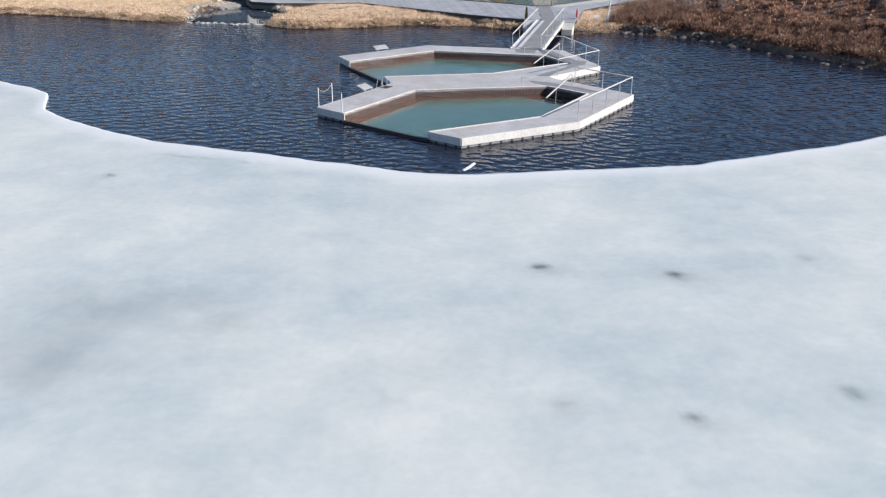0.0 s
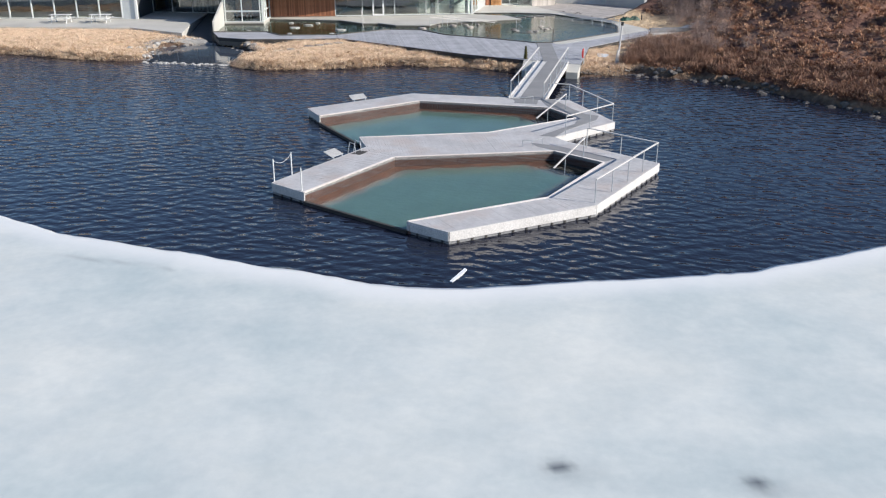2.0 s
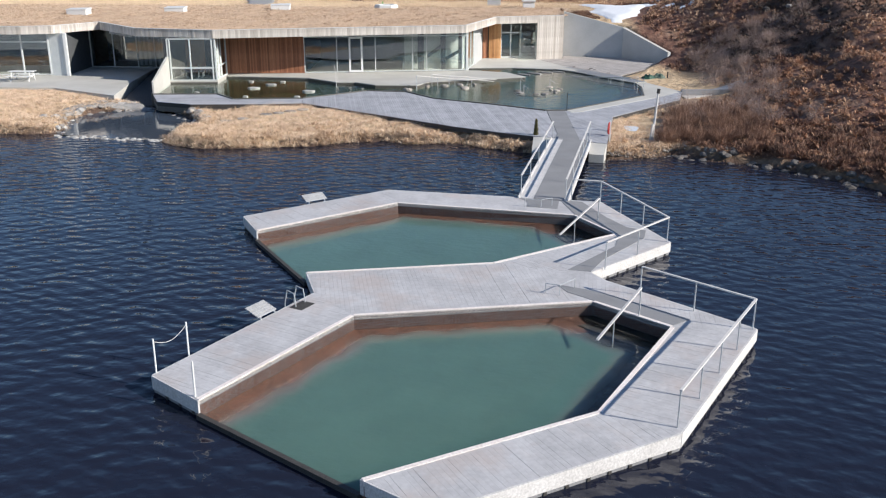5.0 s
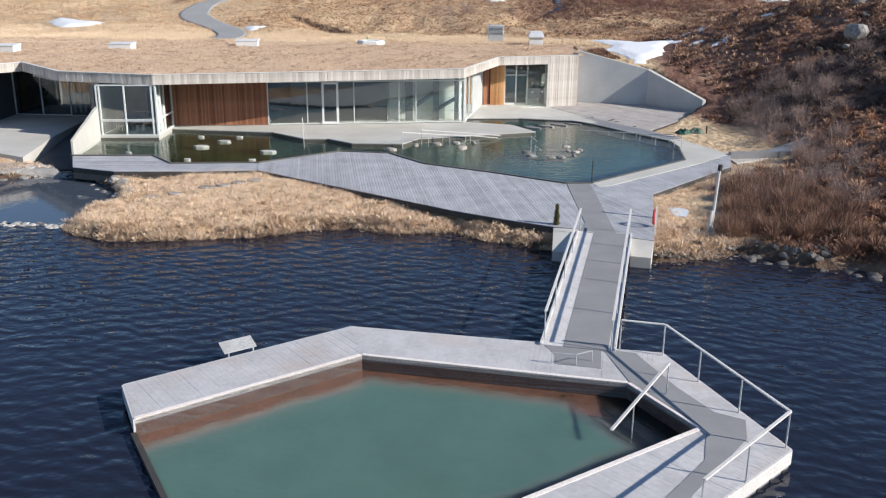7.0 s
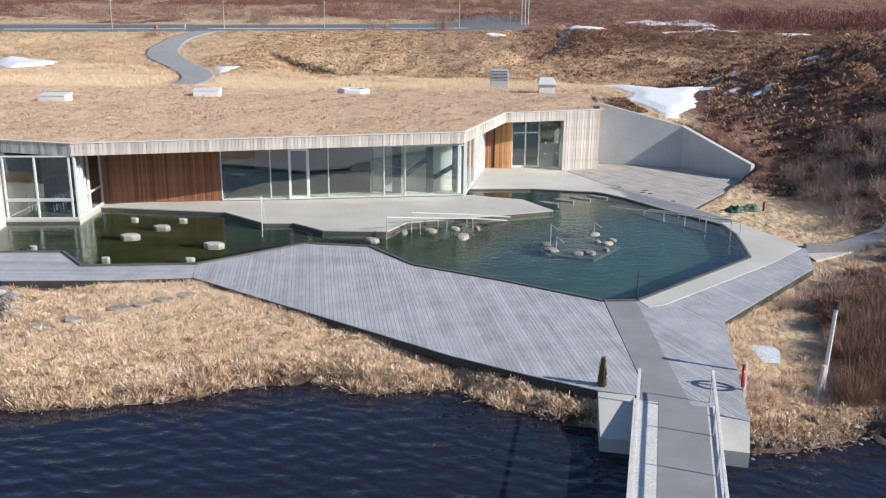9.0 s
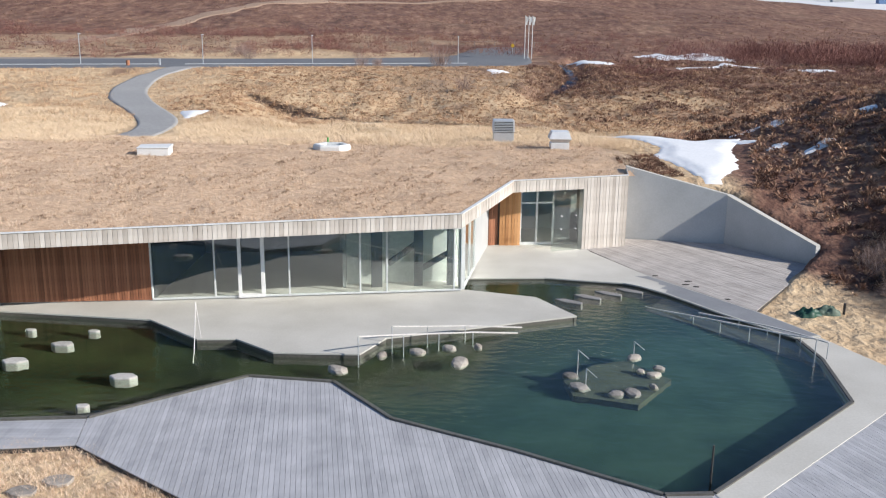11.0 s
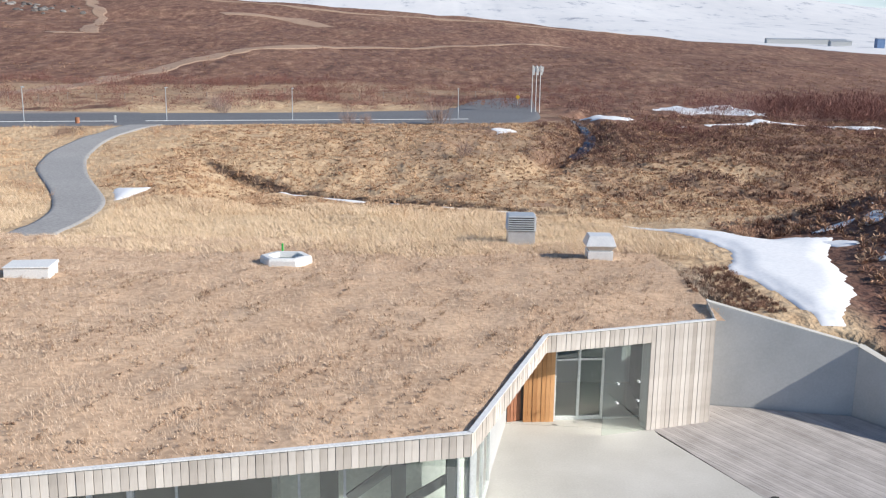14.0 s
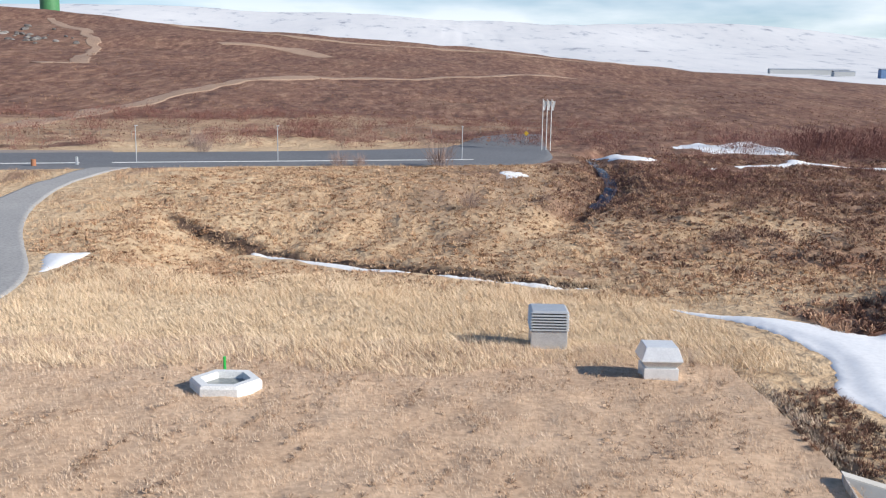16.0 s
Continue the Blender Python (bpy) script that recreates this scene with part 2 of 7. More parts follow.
def clear_water(name, tint, milk, ripple, relief=0.25, shoal=None):
    """Water with a share of milk in it; shoal names an attribute that is 1 where it is clear: over shallow ledges and
    along a shaded edge.
    """
    m, n, l, b = material(name, 0.03, 0, 0.5)
    b.inputs["IOR"].default_value = 1.33
    b.inputs["Transmission Weight"].default_value = 1.0 - milk
    c = mix(n, l, fnoise(n, l, coords(n, l), 0.45, 4), tuple(0.8 * x for x in tint), tuple(1.18 * x for x in tint))
    if shoal:  # milky water scatters light below its surface
        b.subsurface_method = "BURLEY"
        b.inputs["Subsurface Weight"].default_value = 1.0
        b.inputs["Subsurface Radius"].default_value = (1.0, 1.0, 1.0)
        b.inputs["Subsurface Scale"].default_value = 0.4
        at = n.new("ShaderNodeAttribute")
        at.attribute_name = shoal
        sep = n.new("ShaderNodeSeparateColor")
        l.new(at.outputs["Color"], sep.inputs["Color"])
        c = mix(n, l, sep.outputs["Red"], c, (0.40, 0.43, 0.40))
        tr = n.new("ShaderNodeMapRange")
        tr.inputs["To Min"].default_value, tr.inputs["To Max"].default_value = 1.0 - milk, 0.98
        l.new(sep.outputs["Red"], tr.inputs["Value"])
        l.new(tr.outputs["Result"], b.inputs["Transmission Weight"])
    l.new(c, b.inputs["Base Color"])
    v = coords(n, l, (1, 1.6, 1), 20)
    bump(n, l, b, mix(n, l, 0.5, fnoise(n, l, v, ripple, 3), fnoise(n, l, v, ripple * 0.3, 2)), relief, 0.06)
    return m


M_pool_water = clear_water("milky_green_pool_water", (0.112, 0.213, 0.178), 0.72, 2.6, 0.5, "shoal")
M_lagoon_water = clear_water("green_lagoon_water", (0.56, 0.74, 0.66), 0.0, 2.2, 0.7)


def glass_material():
    m, n, l, b = material("window_glass", 0.02, 0, 0.5)
    b.inputs["Base Color"].default_value = (0.80, 0.88, 0.86, 1)
    b.inputs["Transmission Weight"].default_value = 1.0
    b.inputs["IOR"].default_value = 2.0
    return m


M_glass = glass_material()


def ice_material():
    m, n, l, b = material("lake_ice", 0.6, 0, 0.4)
    v = coords(n, l)
    big = fnoise(n, l, coords(n, l, (0.8, 1, 1)), 0.085, 6, 0.6)
    mid = fnoise(n, l, v, 0.42, 6, 0.6)
    fine = fnoise(n, l, v, 3.2, 4, 0.6)
    c = ramp(n, l, big, [(0.36, (0.38, 0.475, 0.495)), (0.47, (0.555, 0.605, 0.60)), (0.57, (0.672, 0.69, 0.652))])
    c = mix(n, l, 0.36, c, ramp(n, l, mid, [(0.34, (0.48, 0.54, 0.54)), (0.5, (0.61, 0.642, 0.622)), (0.64, (0.77, 0.777, 0.73))]))
    c = mix(n, l, 0.12, c, ramp(n, l, fine, [(0.35, (0.44, 0.49, 0.505)), (0.65, (0.80, 0.81, 0.79))]))
    at = n.new("ShaderNodeAttribute")
    at.attribute_name = "melt"
    sep = n.new("ShaderNodeSeparateColor")
    l.new(at.outputs["Color"], sep.inputs["Color"])
    c = mix(n, l, sep.outputs["Red"], c, (0.09, 0.105, 0.125))
    c = mix(n, l, sep.outputs["Green"], c, (0.80, 0.805, 0.80))
    l.new(c, b.inputs["Base Color"])
    bump(n, l, b, mid, 0.15, 0.05)
    return m


M_ice = ice_material()


def ground_material():
    """Cover attribute: red heath, green snow, blue bare soil."""
    m, n, l, b = material("open_ground", 0.95, 0, 0.2)
    v = coords(n, l)
    big, mid, fine = fnoise(n, l, v, 0.02, 6), fnoise(n, l, v, 0.14, 6), fnoise(n, l, v, 1.6, 5)
    hum = fnoise(n, l, v, 0.55, 4, 0.62)
    straw = mix(n, l, 0.5, ramp(n, l, mid, [(0.3, (0.42, 0.28, 0.165)), (0.7, (0.66, 0.50, 0.32))]), ramp(n, l, fine, [(0.3, (0.34, 0.22, 0.13)), (0.7, (0.74, 0.58, 0.39))]))
    heath = mix(n, l, 0.5, ramp(n, l, big, [(0.34, (0.085, 0.046, 0.04)), (0.47, (0.165, 0.086, 0.067)), (0.56, (0.23, 0.128, 0.095)), (0.68, (0.31, 0.19, 0.14))]), ramp(n, l, fine, [(0.40, (0.035, 0.02, 0.017)), (0.5, (0.15, 0.085, 0.06)), (0.62, (0.40, 0.25, 0.175))]))
    heath = mix(n, l, 0.45, heath, ramp(n, l, mid, [(0.38, (0.06, 0.034, 0.03)), (0.49, (0.20, 0.10, 0.075)), (0.60, (0.42, 0.27, 0.19))]))
    heath = mix(n, l, 0.4, heath, ramp(n, l, hum, [(0.42, (0.04, 0.024, 0.021)), (0.5, (0.16, 0.09, 0.068)), (0.59, (0.40, 0.255, 0.175))]))
    patch = fnoise(n, l, coords(n, l, (1, 0.38, 1)), 0.04, 8, 0.68)
    heath = mix(n, l, 0.40, heath, ramp(n, l, patch, [(0.36, (0.095, 0.055, 0.048)), (0.45, (0.165, 0.084, 0.064)), (0.53, (0.24, 0.125, 0.085)), (0.60, (0.33, 0.20, 0.135)), (0.68, (0.45, 0.31, 0.21))]))
    clump = fnoise(n, l, coords(n, l, (1, 0.3, 1)), 0.42, 9, 0.76)
    heath = mix(n, l, 0.42, heath, ramp(n, l, clump, [(0.40, (0.035, 0.022, 0.02)), (0.47, (0.13, 0.068, 0.052)), (0.53, (0.22, 0.118, 0.086)), (0.60, (0.42, 0.28, 0.195))]))
    soil = ramp(n, l, fine, [(0.3, (0.05, 0.033, 0.026)), (0.7, (0.15, 0.10, 0.075))])
    streak = fnoise(n, l, coords(n, l, (1.2, 0.5, 1)), 0.014, 9, 0.7)
    snow = ramp(n, l, streak, [(0.30, (0.20, 0.21, 0.25)), (0.385, (0.46, 0.485, 0.53)), (0.43, (0.62, 0.63, 0.645)), (0.7, (0.69, 0.69, 0.695))])
    at = n.new("ShaderNodeAttribute")
    at.attribute_name = "cover"
    sep = n.new("ShaderNodeSeparateColor")
    l.new(at.outputs["Color"], sep.inputs["Color"])
    c = mix(n, l, sep.outputs["Red"], straw, heath)
    c = mix(n, l, sep.outputs["Blue"], c, soil)
    c = mix(n, l, sep.outputs["Green"], c, snow)
    l.new(c, b.inputs["Base Color"])
    bump(n, l, b, mix(n, l, sep.outputs["Green"], fine, (0.5, 0.5, 0.5)), 1.0, 0.35)
    return m


M_ground = ground_material()


# ---------------------------------------------------------------- mesh helpers
def link_mesh(name, bm, mat, smooth=False):
    me = bpy.data.meshes.new(name)
    bm.to_mesh(me)
    bm.free()
    if mat:
        me.materials.append(mat)
    if smooth:
        me.polygons.foreach_set("use_smooth", [True] * len(me.polygons))
    return new(name, me)


def part(name, bm, mat, parent=None, label="", smooth=False):
    ob = link_mesh(name, bm, mat, smooth)
    ob.parent = parent
    if label:
        tagged(ob, label)
    return ob


def thing(name, label, category, group="", kind="", at=(0, 0, 0)):
    e = new(name)
    e.empty_display_size = 0.2
    e.location = at
    return tagged(e, label, category, group, kind)


def prism(bm, pts, z0, z1):
    """An upright prism on the plan pts between z0 and z1 (numbers, or one a corner)."""
    lo = z0 if isinstance(z0, (list, tuple)) else [z0] * len(pts)
    hi = z1 if isinstance(z1, (list, tuple)) else [z1] * len(pts)
    a = [bm.verts.new((p[0], p[1], z)) for p, z in zip(pts, lo)]
    b = [bm.verts.new((p[0], p[1], z)) for p, z in zip(pts, hi)]
    area = sum(p[0] * q[1] - q[0] * p[1] for p, q in zip(pts, pts[1:] + pts[:1]))
    if area < 0:
        a, b = a[::-1], b[::-1]
    bm.faces.new(a[::-1])
    bm.faces.new(b)
    for i in range(len(a)):
        j = (i + 1) % len(a)
        bm.faces.new((a[i], a[j], b[j], b[i]))
    return bm


def slab(pts, z0, z1, bevel=0.0):
    bm = bmesh.new()
    prism(bm, [tuple(p) for p in pts], z0, z1)
    bm.normal_update()
    if bevel:
        bmesh.ops.bevel(bm, geom=bm.edges[:], offset=bevel, segments=1, affect="EDGES")
        bm.normal_update()
    bmesh.ops.triangulate(bm, faces=[f for f in bm.faces if len(f.verts) > 4])
    return bm


def boxbm(sx, sy, sz, centre=(0, 0, 0), turn=0.0, bevel=0.0, bm=None):
    own = bm or bmesh.new()
    made = bmesh.ops.create_cube(own, size=1.0, matrix=Matrix.Translation(centre) @ Matrix.Rotation(turn, 4, "Z") @ Matrix.Diagonal((sx, sy, sz, 1)))
    if bevel:
        edges = list({e for v in made["verts"] for e in v.link_edges})
        bmesh.ops.bevel(own, geom=edges, offset=bevel, segments=1, affect="EDGES")
    return own


def rod(a, b, r, sides=8, bm=None, r2=None):
    own = bm or bmesh.new()
    a, b = Vector(a), Vector(b)
    q = (b - a).to_track_quat("Z", "Y").to_matrix().to_4x4()
    bmesh.ops.create_cone(own, cap_ends=True, segments=sides, radius1=r, radius2=r if r2 is None else r2, depth=(b - a).length, matrix=Matrix.Translation((a + b) / 2) @ q)
    return own


def beam(a, b, w, h, bm=None, bevel=0.0):
    """A square bar from a to b, w wide and h high."""
    own = bm or bmesh.new()
    a, b = Vector(a), Vector(b)
    d = (b - a).normalized()
    s = d.cross(Vector((0, 0, 1)))
    s = s.normalized() if s.length > 1e-4 else Vector((1, 0, 0))
    u = s.cross(d)
    rot = Matrix((s, d, u)).transposed().to_4x4()
    made = bmesh.ops.create_cube(own, size=1.0, matrix=Matrix.Translation((a + b) / 2) @ rot @ Matrix.Diagonal((w, (b - a).length, h, 1)))
    if bevel:
        bmesh.ops.bevel(own, geom=list({e for v in made["verts"] for e in v.link_edges}), offset=bevel, segments=1, affect="EDGES")
    return own


def wallbm(a, b, z0, z1, thick, side=1, z1b=None):
    """A wall from plan point a to b; side 1 puts its thickness to the left of a->b."""
    a, b = Vector(a), Vector(b)
    d = (b - a).normalized()
    nrm = Vector((-d.y, d.x)) * thick * side
    top = z1 if z1b is None else [z1, z1b, z1b, z1]
    bm = bmesh.new()
    prism(bm, [tuple(a), tuple(b), tuple(b + nrm), tuple(a + nrm)], z0, top)
    return bm


def clip_half(pts, nx, ny, c):
    """The part of a plan polygon where nx*x + ny*y >= c."""
    out = []
    for i, p in enumerate(pts):
        q = pts[(i + 1) % len(pts)]
        dp, dq = nx * p[0] + ny * p[1] - c, nx * q[0] + ny * q[1] - c
        if dp >= 0:
            out.append(p)
        if dp * dq < 0:
            k = dp / (dp - dq)
            out.append((p[0] + k * (q[0] - p[0]), p[1] + k * (q[1] - p[1])))
    return out


def strips(pts, angle, width, gap):
    """Plan polygons of boards that run along angle (degrees) and cover pts."""
    nx, ny = -math.sin(radians(angle)), math.cos(radians(angle))
    t = [nx * x + ny * y for x, y in pts]
    k, out = min(t), []
    while k < max(t):
        s = clip_half(clip_half(pts, nx, ny, k + gap / 2), -nx, -ny, -(k + width - gap / 2))
        if len(s) > 2:
            out.append(s)
        k += width
    return out


def tri_mesh(name, verts, faces, mat, smooth=False):
    """A mesh from arrays of places and triangles."""
    me = bpy.data.meshes.new(name)
    verts, faces = np.asarray(verts, np.float32), np.asarray(faces, np.int32)
    k = faces.shape[1]
    me.vertices.add(len(verts))
    me.vertices.foreach_set("co", verts.ravel())
    me.loops.add(faces.size)
    me.loops.foreach_set("vertex_index", faces.ravel())
    me.polygons.add(len(faces))
    me.polygons.foreach_set("loop_start", np.arange(0, faces.size, k, dtype=np.int32))
    if smooth:
        me.polygons.foreach_set("use_smooth", np.ones(len(faces), bool))
    me.update(calc_edges=True)
    me.validate()
    if mat:
        me.materials.append(mat)
    return new(name, me)


rng = np.random.default_rng(7)


def vnoise(x, y, size, seed=0):
    """Smooth value noise in -1..1."""
    x, y = np.asarray(x, float) / size + 31.7 * seed, np.asarray(y, float) / size + 17.3 * seed
    i, j = np.floor(x), np.floor(y)
    u, v = x - i, y - j
    u, v = u * u * (3 - 2 * u), v * v * (3 - 2 * v)

    def h(a, b):
        s = np.sin(a * 127.1 + b * 311.7 + seed * 74.7) * 43758.5453
        return (s - np.floor(s)) * 2 - 1

    return (h(i, j) * (1 - u) + h(i + 1, j) * u) * (1 - v) + (h(i, j + 1) * (1 - u) + h(i + 1, j + 1) * u) * v


def sm(a, b, x):
    t = np.clip((np.asarray(x, float) - a) / (b - a), 0, 1)
    return t * t * (3 - 2 * t)


def away(x, y, poly):
    """Distance to a plan polygon's edge: negative inside it."""
    x, y = np.asarray(x, float), np.asarray(y, float)
    best, inside = np.full(x.shape, 1e9), np.zeros(x.shape, bool)
    for (ax, ay), (bx, by) in zip(poly, poly[1:] + poly[:1]):
        dx, dy = bx - ax, by - ay
        t = np.clip(((x - ax) * dx + (y - ay) * dy) / (dx * dx + dy * dy), 0, 1)
        best = np.minimum(best, np.hypot(x - ax - t * dx, y - ay - t * dy))
        hit = (ay > y) != (by > y)
        inside ^= hit & (x < dx * (y - ay) / (by - ay + 1e-12) + ax)
    return np.where(inside, -best, best)


# ---------------------------------------------------------------- the lie of the land
LAKE = [(-400, 90), (-60, 87), (-42, 86), (-34, 84.3), (-28.4, 82), (-24, 81.6), (-23, 83), (-24.3, 86), (-23.6, 89), (-20.5, 90.2), (-18, 89.2), (-15.4, 86),
        (-15.3, 84.5), (-16, 82), (-16.2, 80.2), (-15.2, 79), (-13, 78), (-10.5, 78.2), (-6.9, 78.9), (-5, 80), (-2.8, 80.6), (-0.9, 79.7), (1.8, 80.1),
        (3.2, 78.9), (4.9, 78.2), (6.2, 77.5), (7.5, 78.5), (9, 77.5), (10.2, 76.2), (12.7, 76.8), (14.2, 77.8), (16, 76), (18.5, 75.3), (21.8, 71.4),
        (24.6, 66.8), (29.2, 61.9), (36, 55), (50, 44), (75, 20), (95, -40), (60, -170), (-150, -170), (-400, 0)]
PLAZA = [(-80, 96.4), (-31, 95.2), (-29, 95.2), (-23.3, 92.2), (-19.4, 89.6), (-9, 89.4), (6, 79), (9.6, 77.6), (11.2, 85), (17, 92), (17.9, 95.2), (16, 99.4),
         (14.6, 102.9), (20.8, 110.55), (17.3, 115.5), (11.9, 116.3), (11.4, 119.5), (-80, 119.5)]
PROFILE = [(-400, .68), (95, .68), (119, .7), (126, 4.45), (131, 4.55), (140, 4.1), (149, 3.4), (156, 3.3), (166, 5.2), (180, 6.2), (192, 6.6), (224, 6.8), (250, 7.8),
           (330, 13), (470, 23), (600, 38), (720, 32), (1100, 30), (1700, 60), (2500, 140), (3200, 245), (5000, 230)]
EAST = [(-400, .5), (95, .55), (106, .8), (110.5, 1.75), (113, 2.8), (115.3, 3.75), (117, 4.3), (126, 4.45), (131, 4.5)]


PATH_Y, PATH_X = (126, 132.6, 138, 143, 155, 163, 171, 177, 189), (-21.1, -21.2, -22.1, -24, -30.4, -33.4, -34.1, -33.4, -32.8)


def land(x, y):
    """Height of the ground at plan points."""
    x, y = np.asarray(x, float), np.asarray(y, float)
    d = away(x, y, LAKE)
    v = y - 0.3 * x * sm(150, 190, y)
    p = np.interp(v, *zip(*PROFILE))
    q = np.interp(y, *zip(*EAST))
    k = sm(11, 13, x) * (1 - sm(128, 134, y))
    z = p * (1 - k) + q * k
    even = np.interp(y, (131, 140, 166), (4.5, 4.45, 5.2))  # no dip beside the footpath
    z = z + np.clip(even - z, 0, 3) * (1 - sm(-21, -15, x)) * sm(129, 133, y) * (1 - sm(163, 167, y))
    rise = np.clip(1 - 0.0021 * x, 0.3, 1.8)
    far = sm(240, 330, v) * (1 - sm(800, 1400, v))
    z = z + (z - 8) * (rise - 1) * far
    z = z * (1 + 0.16 * vnoise(x, y, 900, 3) * sm(1500, 2600, v)) + 13 * vnoise(x, y, 330, 4) * sm(1500, 2500, v)
    xs = 12 + 8 * sm(80, 95, y)
    hill = sm(0, 13, x - xs) * sm(2, 20, d) * (1 - sm(136, 156, y))
    z = z + 2.9 * hill + 0.13 * np.clip(x - 38, 0, 90) * (1 - sm(145, 200, y)) * sm(2, 30, d)
    z = z + (0.6 * vnoise(x, y, 9, 1) + 0.85 * vnoise(x, y, 3.4, 2) + 0.62 * vnoise(x, y, 1.7, 10)) * hill
    open_land = sm(131, 140, y) * np.where(y < 195, 0.1 + 0.9 * sm(2.5, 6, np.abs(x - np.interp(y, PATH_Y, PATH_X))), 1)
    z = z + open_land * (0.35 * vnoise(x, y, 12, 5) + (0.24 * vnoise(x, y, 3.5, 6) + 0.24 * vnoise(x, y, 1.7, 15) * sm(146, 156, y)) * (1 - sm(232, 256, y))) + (2.2 * vnoise(x, y, 70, 7) + 0.8 * vnoise(x, y, 19, 41)) * sm(240, 330, v)
    # ditch behind the building and stream gully further off
    line = 157 - 0.5 * (x + 14)
    z = z - 0.9 * np.exp(-((y - line) / 0.9) ** 2) * sm(-22, -18, x) * (1 - sm(9, 13, x))
    gully = 10 + 0.20 * (y - 160) + 2.0 * np.sin(y / 9)
    z = z - 1.3 * np.exp(-((x - gully) / 2.2) ** 2) * sm(158, 166, y) * (1 - sm(222, 232, y))
    # level road shelf
    rd = y - (199.7 + 0.338 * x)
    shelf = (1 - sm(16, 22, np.abs(rd - 8.5))) * (1 - sm(14, 22, x)) * sm(-170, -140, x)
    z = z * (1 - shelf) + 6.62 * shelf
    tongue = sm(13.8, 16.6, x) * sm(0.4, 3.4, d) * (1 - sm(90, 97, y))
    z = z + 0.9 * np.exp(-((x - 32) / 5) ** 2 - ((y - 110) / 7) ** 2)  # dark knoll
    z = z + 1.5 * sm(28, 34, x - 0.1 * (y - 105)) * sm(92, 102, y) * (1 - sm(128, 145, y))
    shore = 0.42 * sm(0, 0.55, d + 0.35 * vnoise(x, y, 1.6, 8)) + 0.28 * sm(0.5, 6, d) + 0.09 * vnoise(x, y, 0.9, 9) + 0.07 * vnoise(x, y, 2.3, 16) + tongue * (0.95 + 0.5 * vnoise(x, y, 2.6, 17) + 0.3 * vnoise(x, y, 1.3, 18))
    near = 1 - sm(4, 12, d)
    z = np.where(d < 0, -0.06 - 0.55 * sm(0, 6, -d), near * np.minimum(z, shore) + (1 - near) * z)
    inner = sm(0.0, 0.3, -away(x, y, PLAZA))
    return z * (1 - inner) - 0.5 * inner


def axis(spans):
    out = [spans[0][0]]
    for a, b, step, grow in spans:
        k = a
        while k < b - 1e-6:
            k = min(b, k + step)
            out.append(k)
            step *= grow
    return np.array(out)


gx_pos = axis([(0, 26, 0.36, 1.0), (26, 60, 0.55, 1.0), (60, 4200, 1.0, 1.09)])
gx = np.r_[-axis([(0, 24, 0.36, 1.0), (24, 60, 0.7, 1.0), (60, 4200, 1.0, 1.09)])[:0:-1], gx_pos]
gy = np.r_[(60 - axis([(0, 260, 1.0, 1.10)]))[::-1], axis([(60, 134, 0.36, 1.0), (134, 240, 0.7, 1.0), (240, 620, 2.0, 1.02), (620, 4800, 9, 1.06)])[1:]]
GX, GY = np.meshgrid(gx, gy)
GZ = land(GX, GY)
nxg, nyg = len(gx), len(gy)
idx = np.arange(nxg * nyg).reshape(nyg, nxg)
quads = np.stack([idx[:-1, :-1], idx[:-1, 1:], idx[1:, 1:], idx[1:, :-1]], -1).reshape(-1, 4)
ground = tri_mesh("ground", np.stack([GX, GY, GZ], -1).reshape(-1, 3), quads, M_ground, True)
tagged(ground, "rolling dry heath and grassland round a lake, snowy mountains far off", "ground", kind="structure")


def dark_hill(x, y):
    """Share of the blackish knoll of lava and crowberry east of the wing wall."""
    return sm(8.5, 4.8, np.hypot((np.asarray(x, float) - 31.5) / 1.25, np.asarray(y, float) - 106.5) + 3.2 * vnoise(x, y, 4.5, 95) + 1.2 * vnoise(x, y, 1.6, 96))


def heath_share(x, y):
    """How far brown heath replaces straw grass."""
    d = away(x, y, LAKE)
    v = y - 0.3 * x * sm(150, 190, y)
    east = sm(-0.6, 1.6, x - 14.6 - 8 * sm(86, 97, y) * (1 - 0.75 * sm(102, 111, y)) + 1.2 * vnoise(x, y, 4, 11)) * sm(0, 0.8, d) * (1 - sm(134, 142, y - 0.5 * (x - 20) + 3 * vnoise(x, y, 4, 19)))
    far = sm(226, 240, v + 6 * vnoise(x, y, 25, 12)) * (1 - 0.5 * sm(0.12, 0.4, vnoise(x, y, 34, 97) + 0.5 * vnoise(x, y, 9, 98) - sm(250, 300, v)))
    moor = sm(0.0, 0.35, 0.7 * vnoise(x, y, 16, 13) + 0.6 * vnoise(x, y, 5, 14) + np.clip((x - 15) / 10, -1, 0.5) + np.clip((y - 166) / 10, -1, 0.6)) * sm(134, 150, y)
    moor = np.maximum(moor, (0.72 + 0.3 * vnoise(x, y, 3, 20) + 0.15 * vnoise(x, y, 9, 42)) * sm(-16, 6, x) * sm(140, 152, y))
    moor = np.maximum(moor, (0.9 + 0.25 * vnoise(x, y, 6, 43)) * sm(15, 26, x) * sm(138, 150, y))
    straw = sm(171, 163, y + 4 * vnoise(x, y, 9, 46)) * sm(36, 27, x + 4 * vnoise(x, y, 7, 47)) * sm(0.35, 0.05, vnoise(x, y, 6, 48) + 0.5 * vnoise(x, y, 2.2, 49))
    moor = np.maximum(moor * (1 - 0.8 * straw), 1.25 * sm(169, 176, y + 4 * vnoise(x, y, 9, 46)) * sm(11, 20, x + 3 * vnoise(x, y, 6, 51)))
    return np.clip(np.maximum(np.maximum(east, far), moor * (0.75 + 0.2 * sm(170, 190, v))), 0, 1)


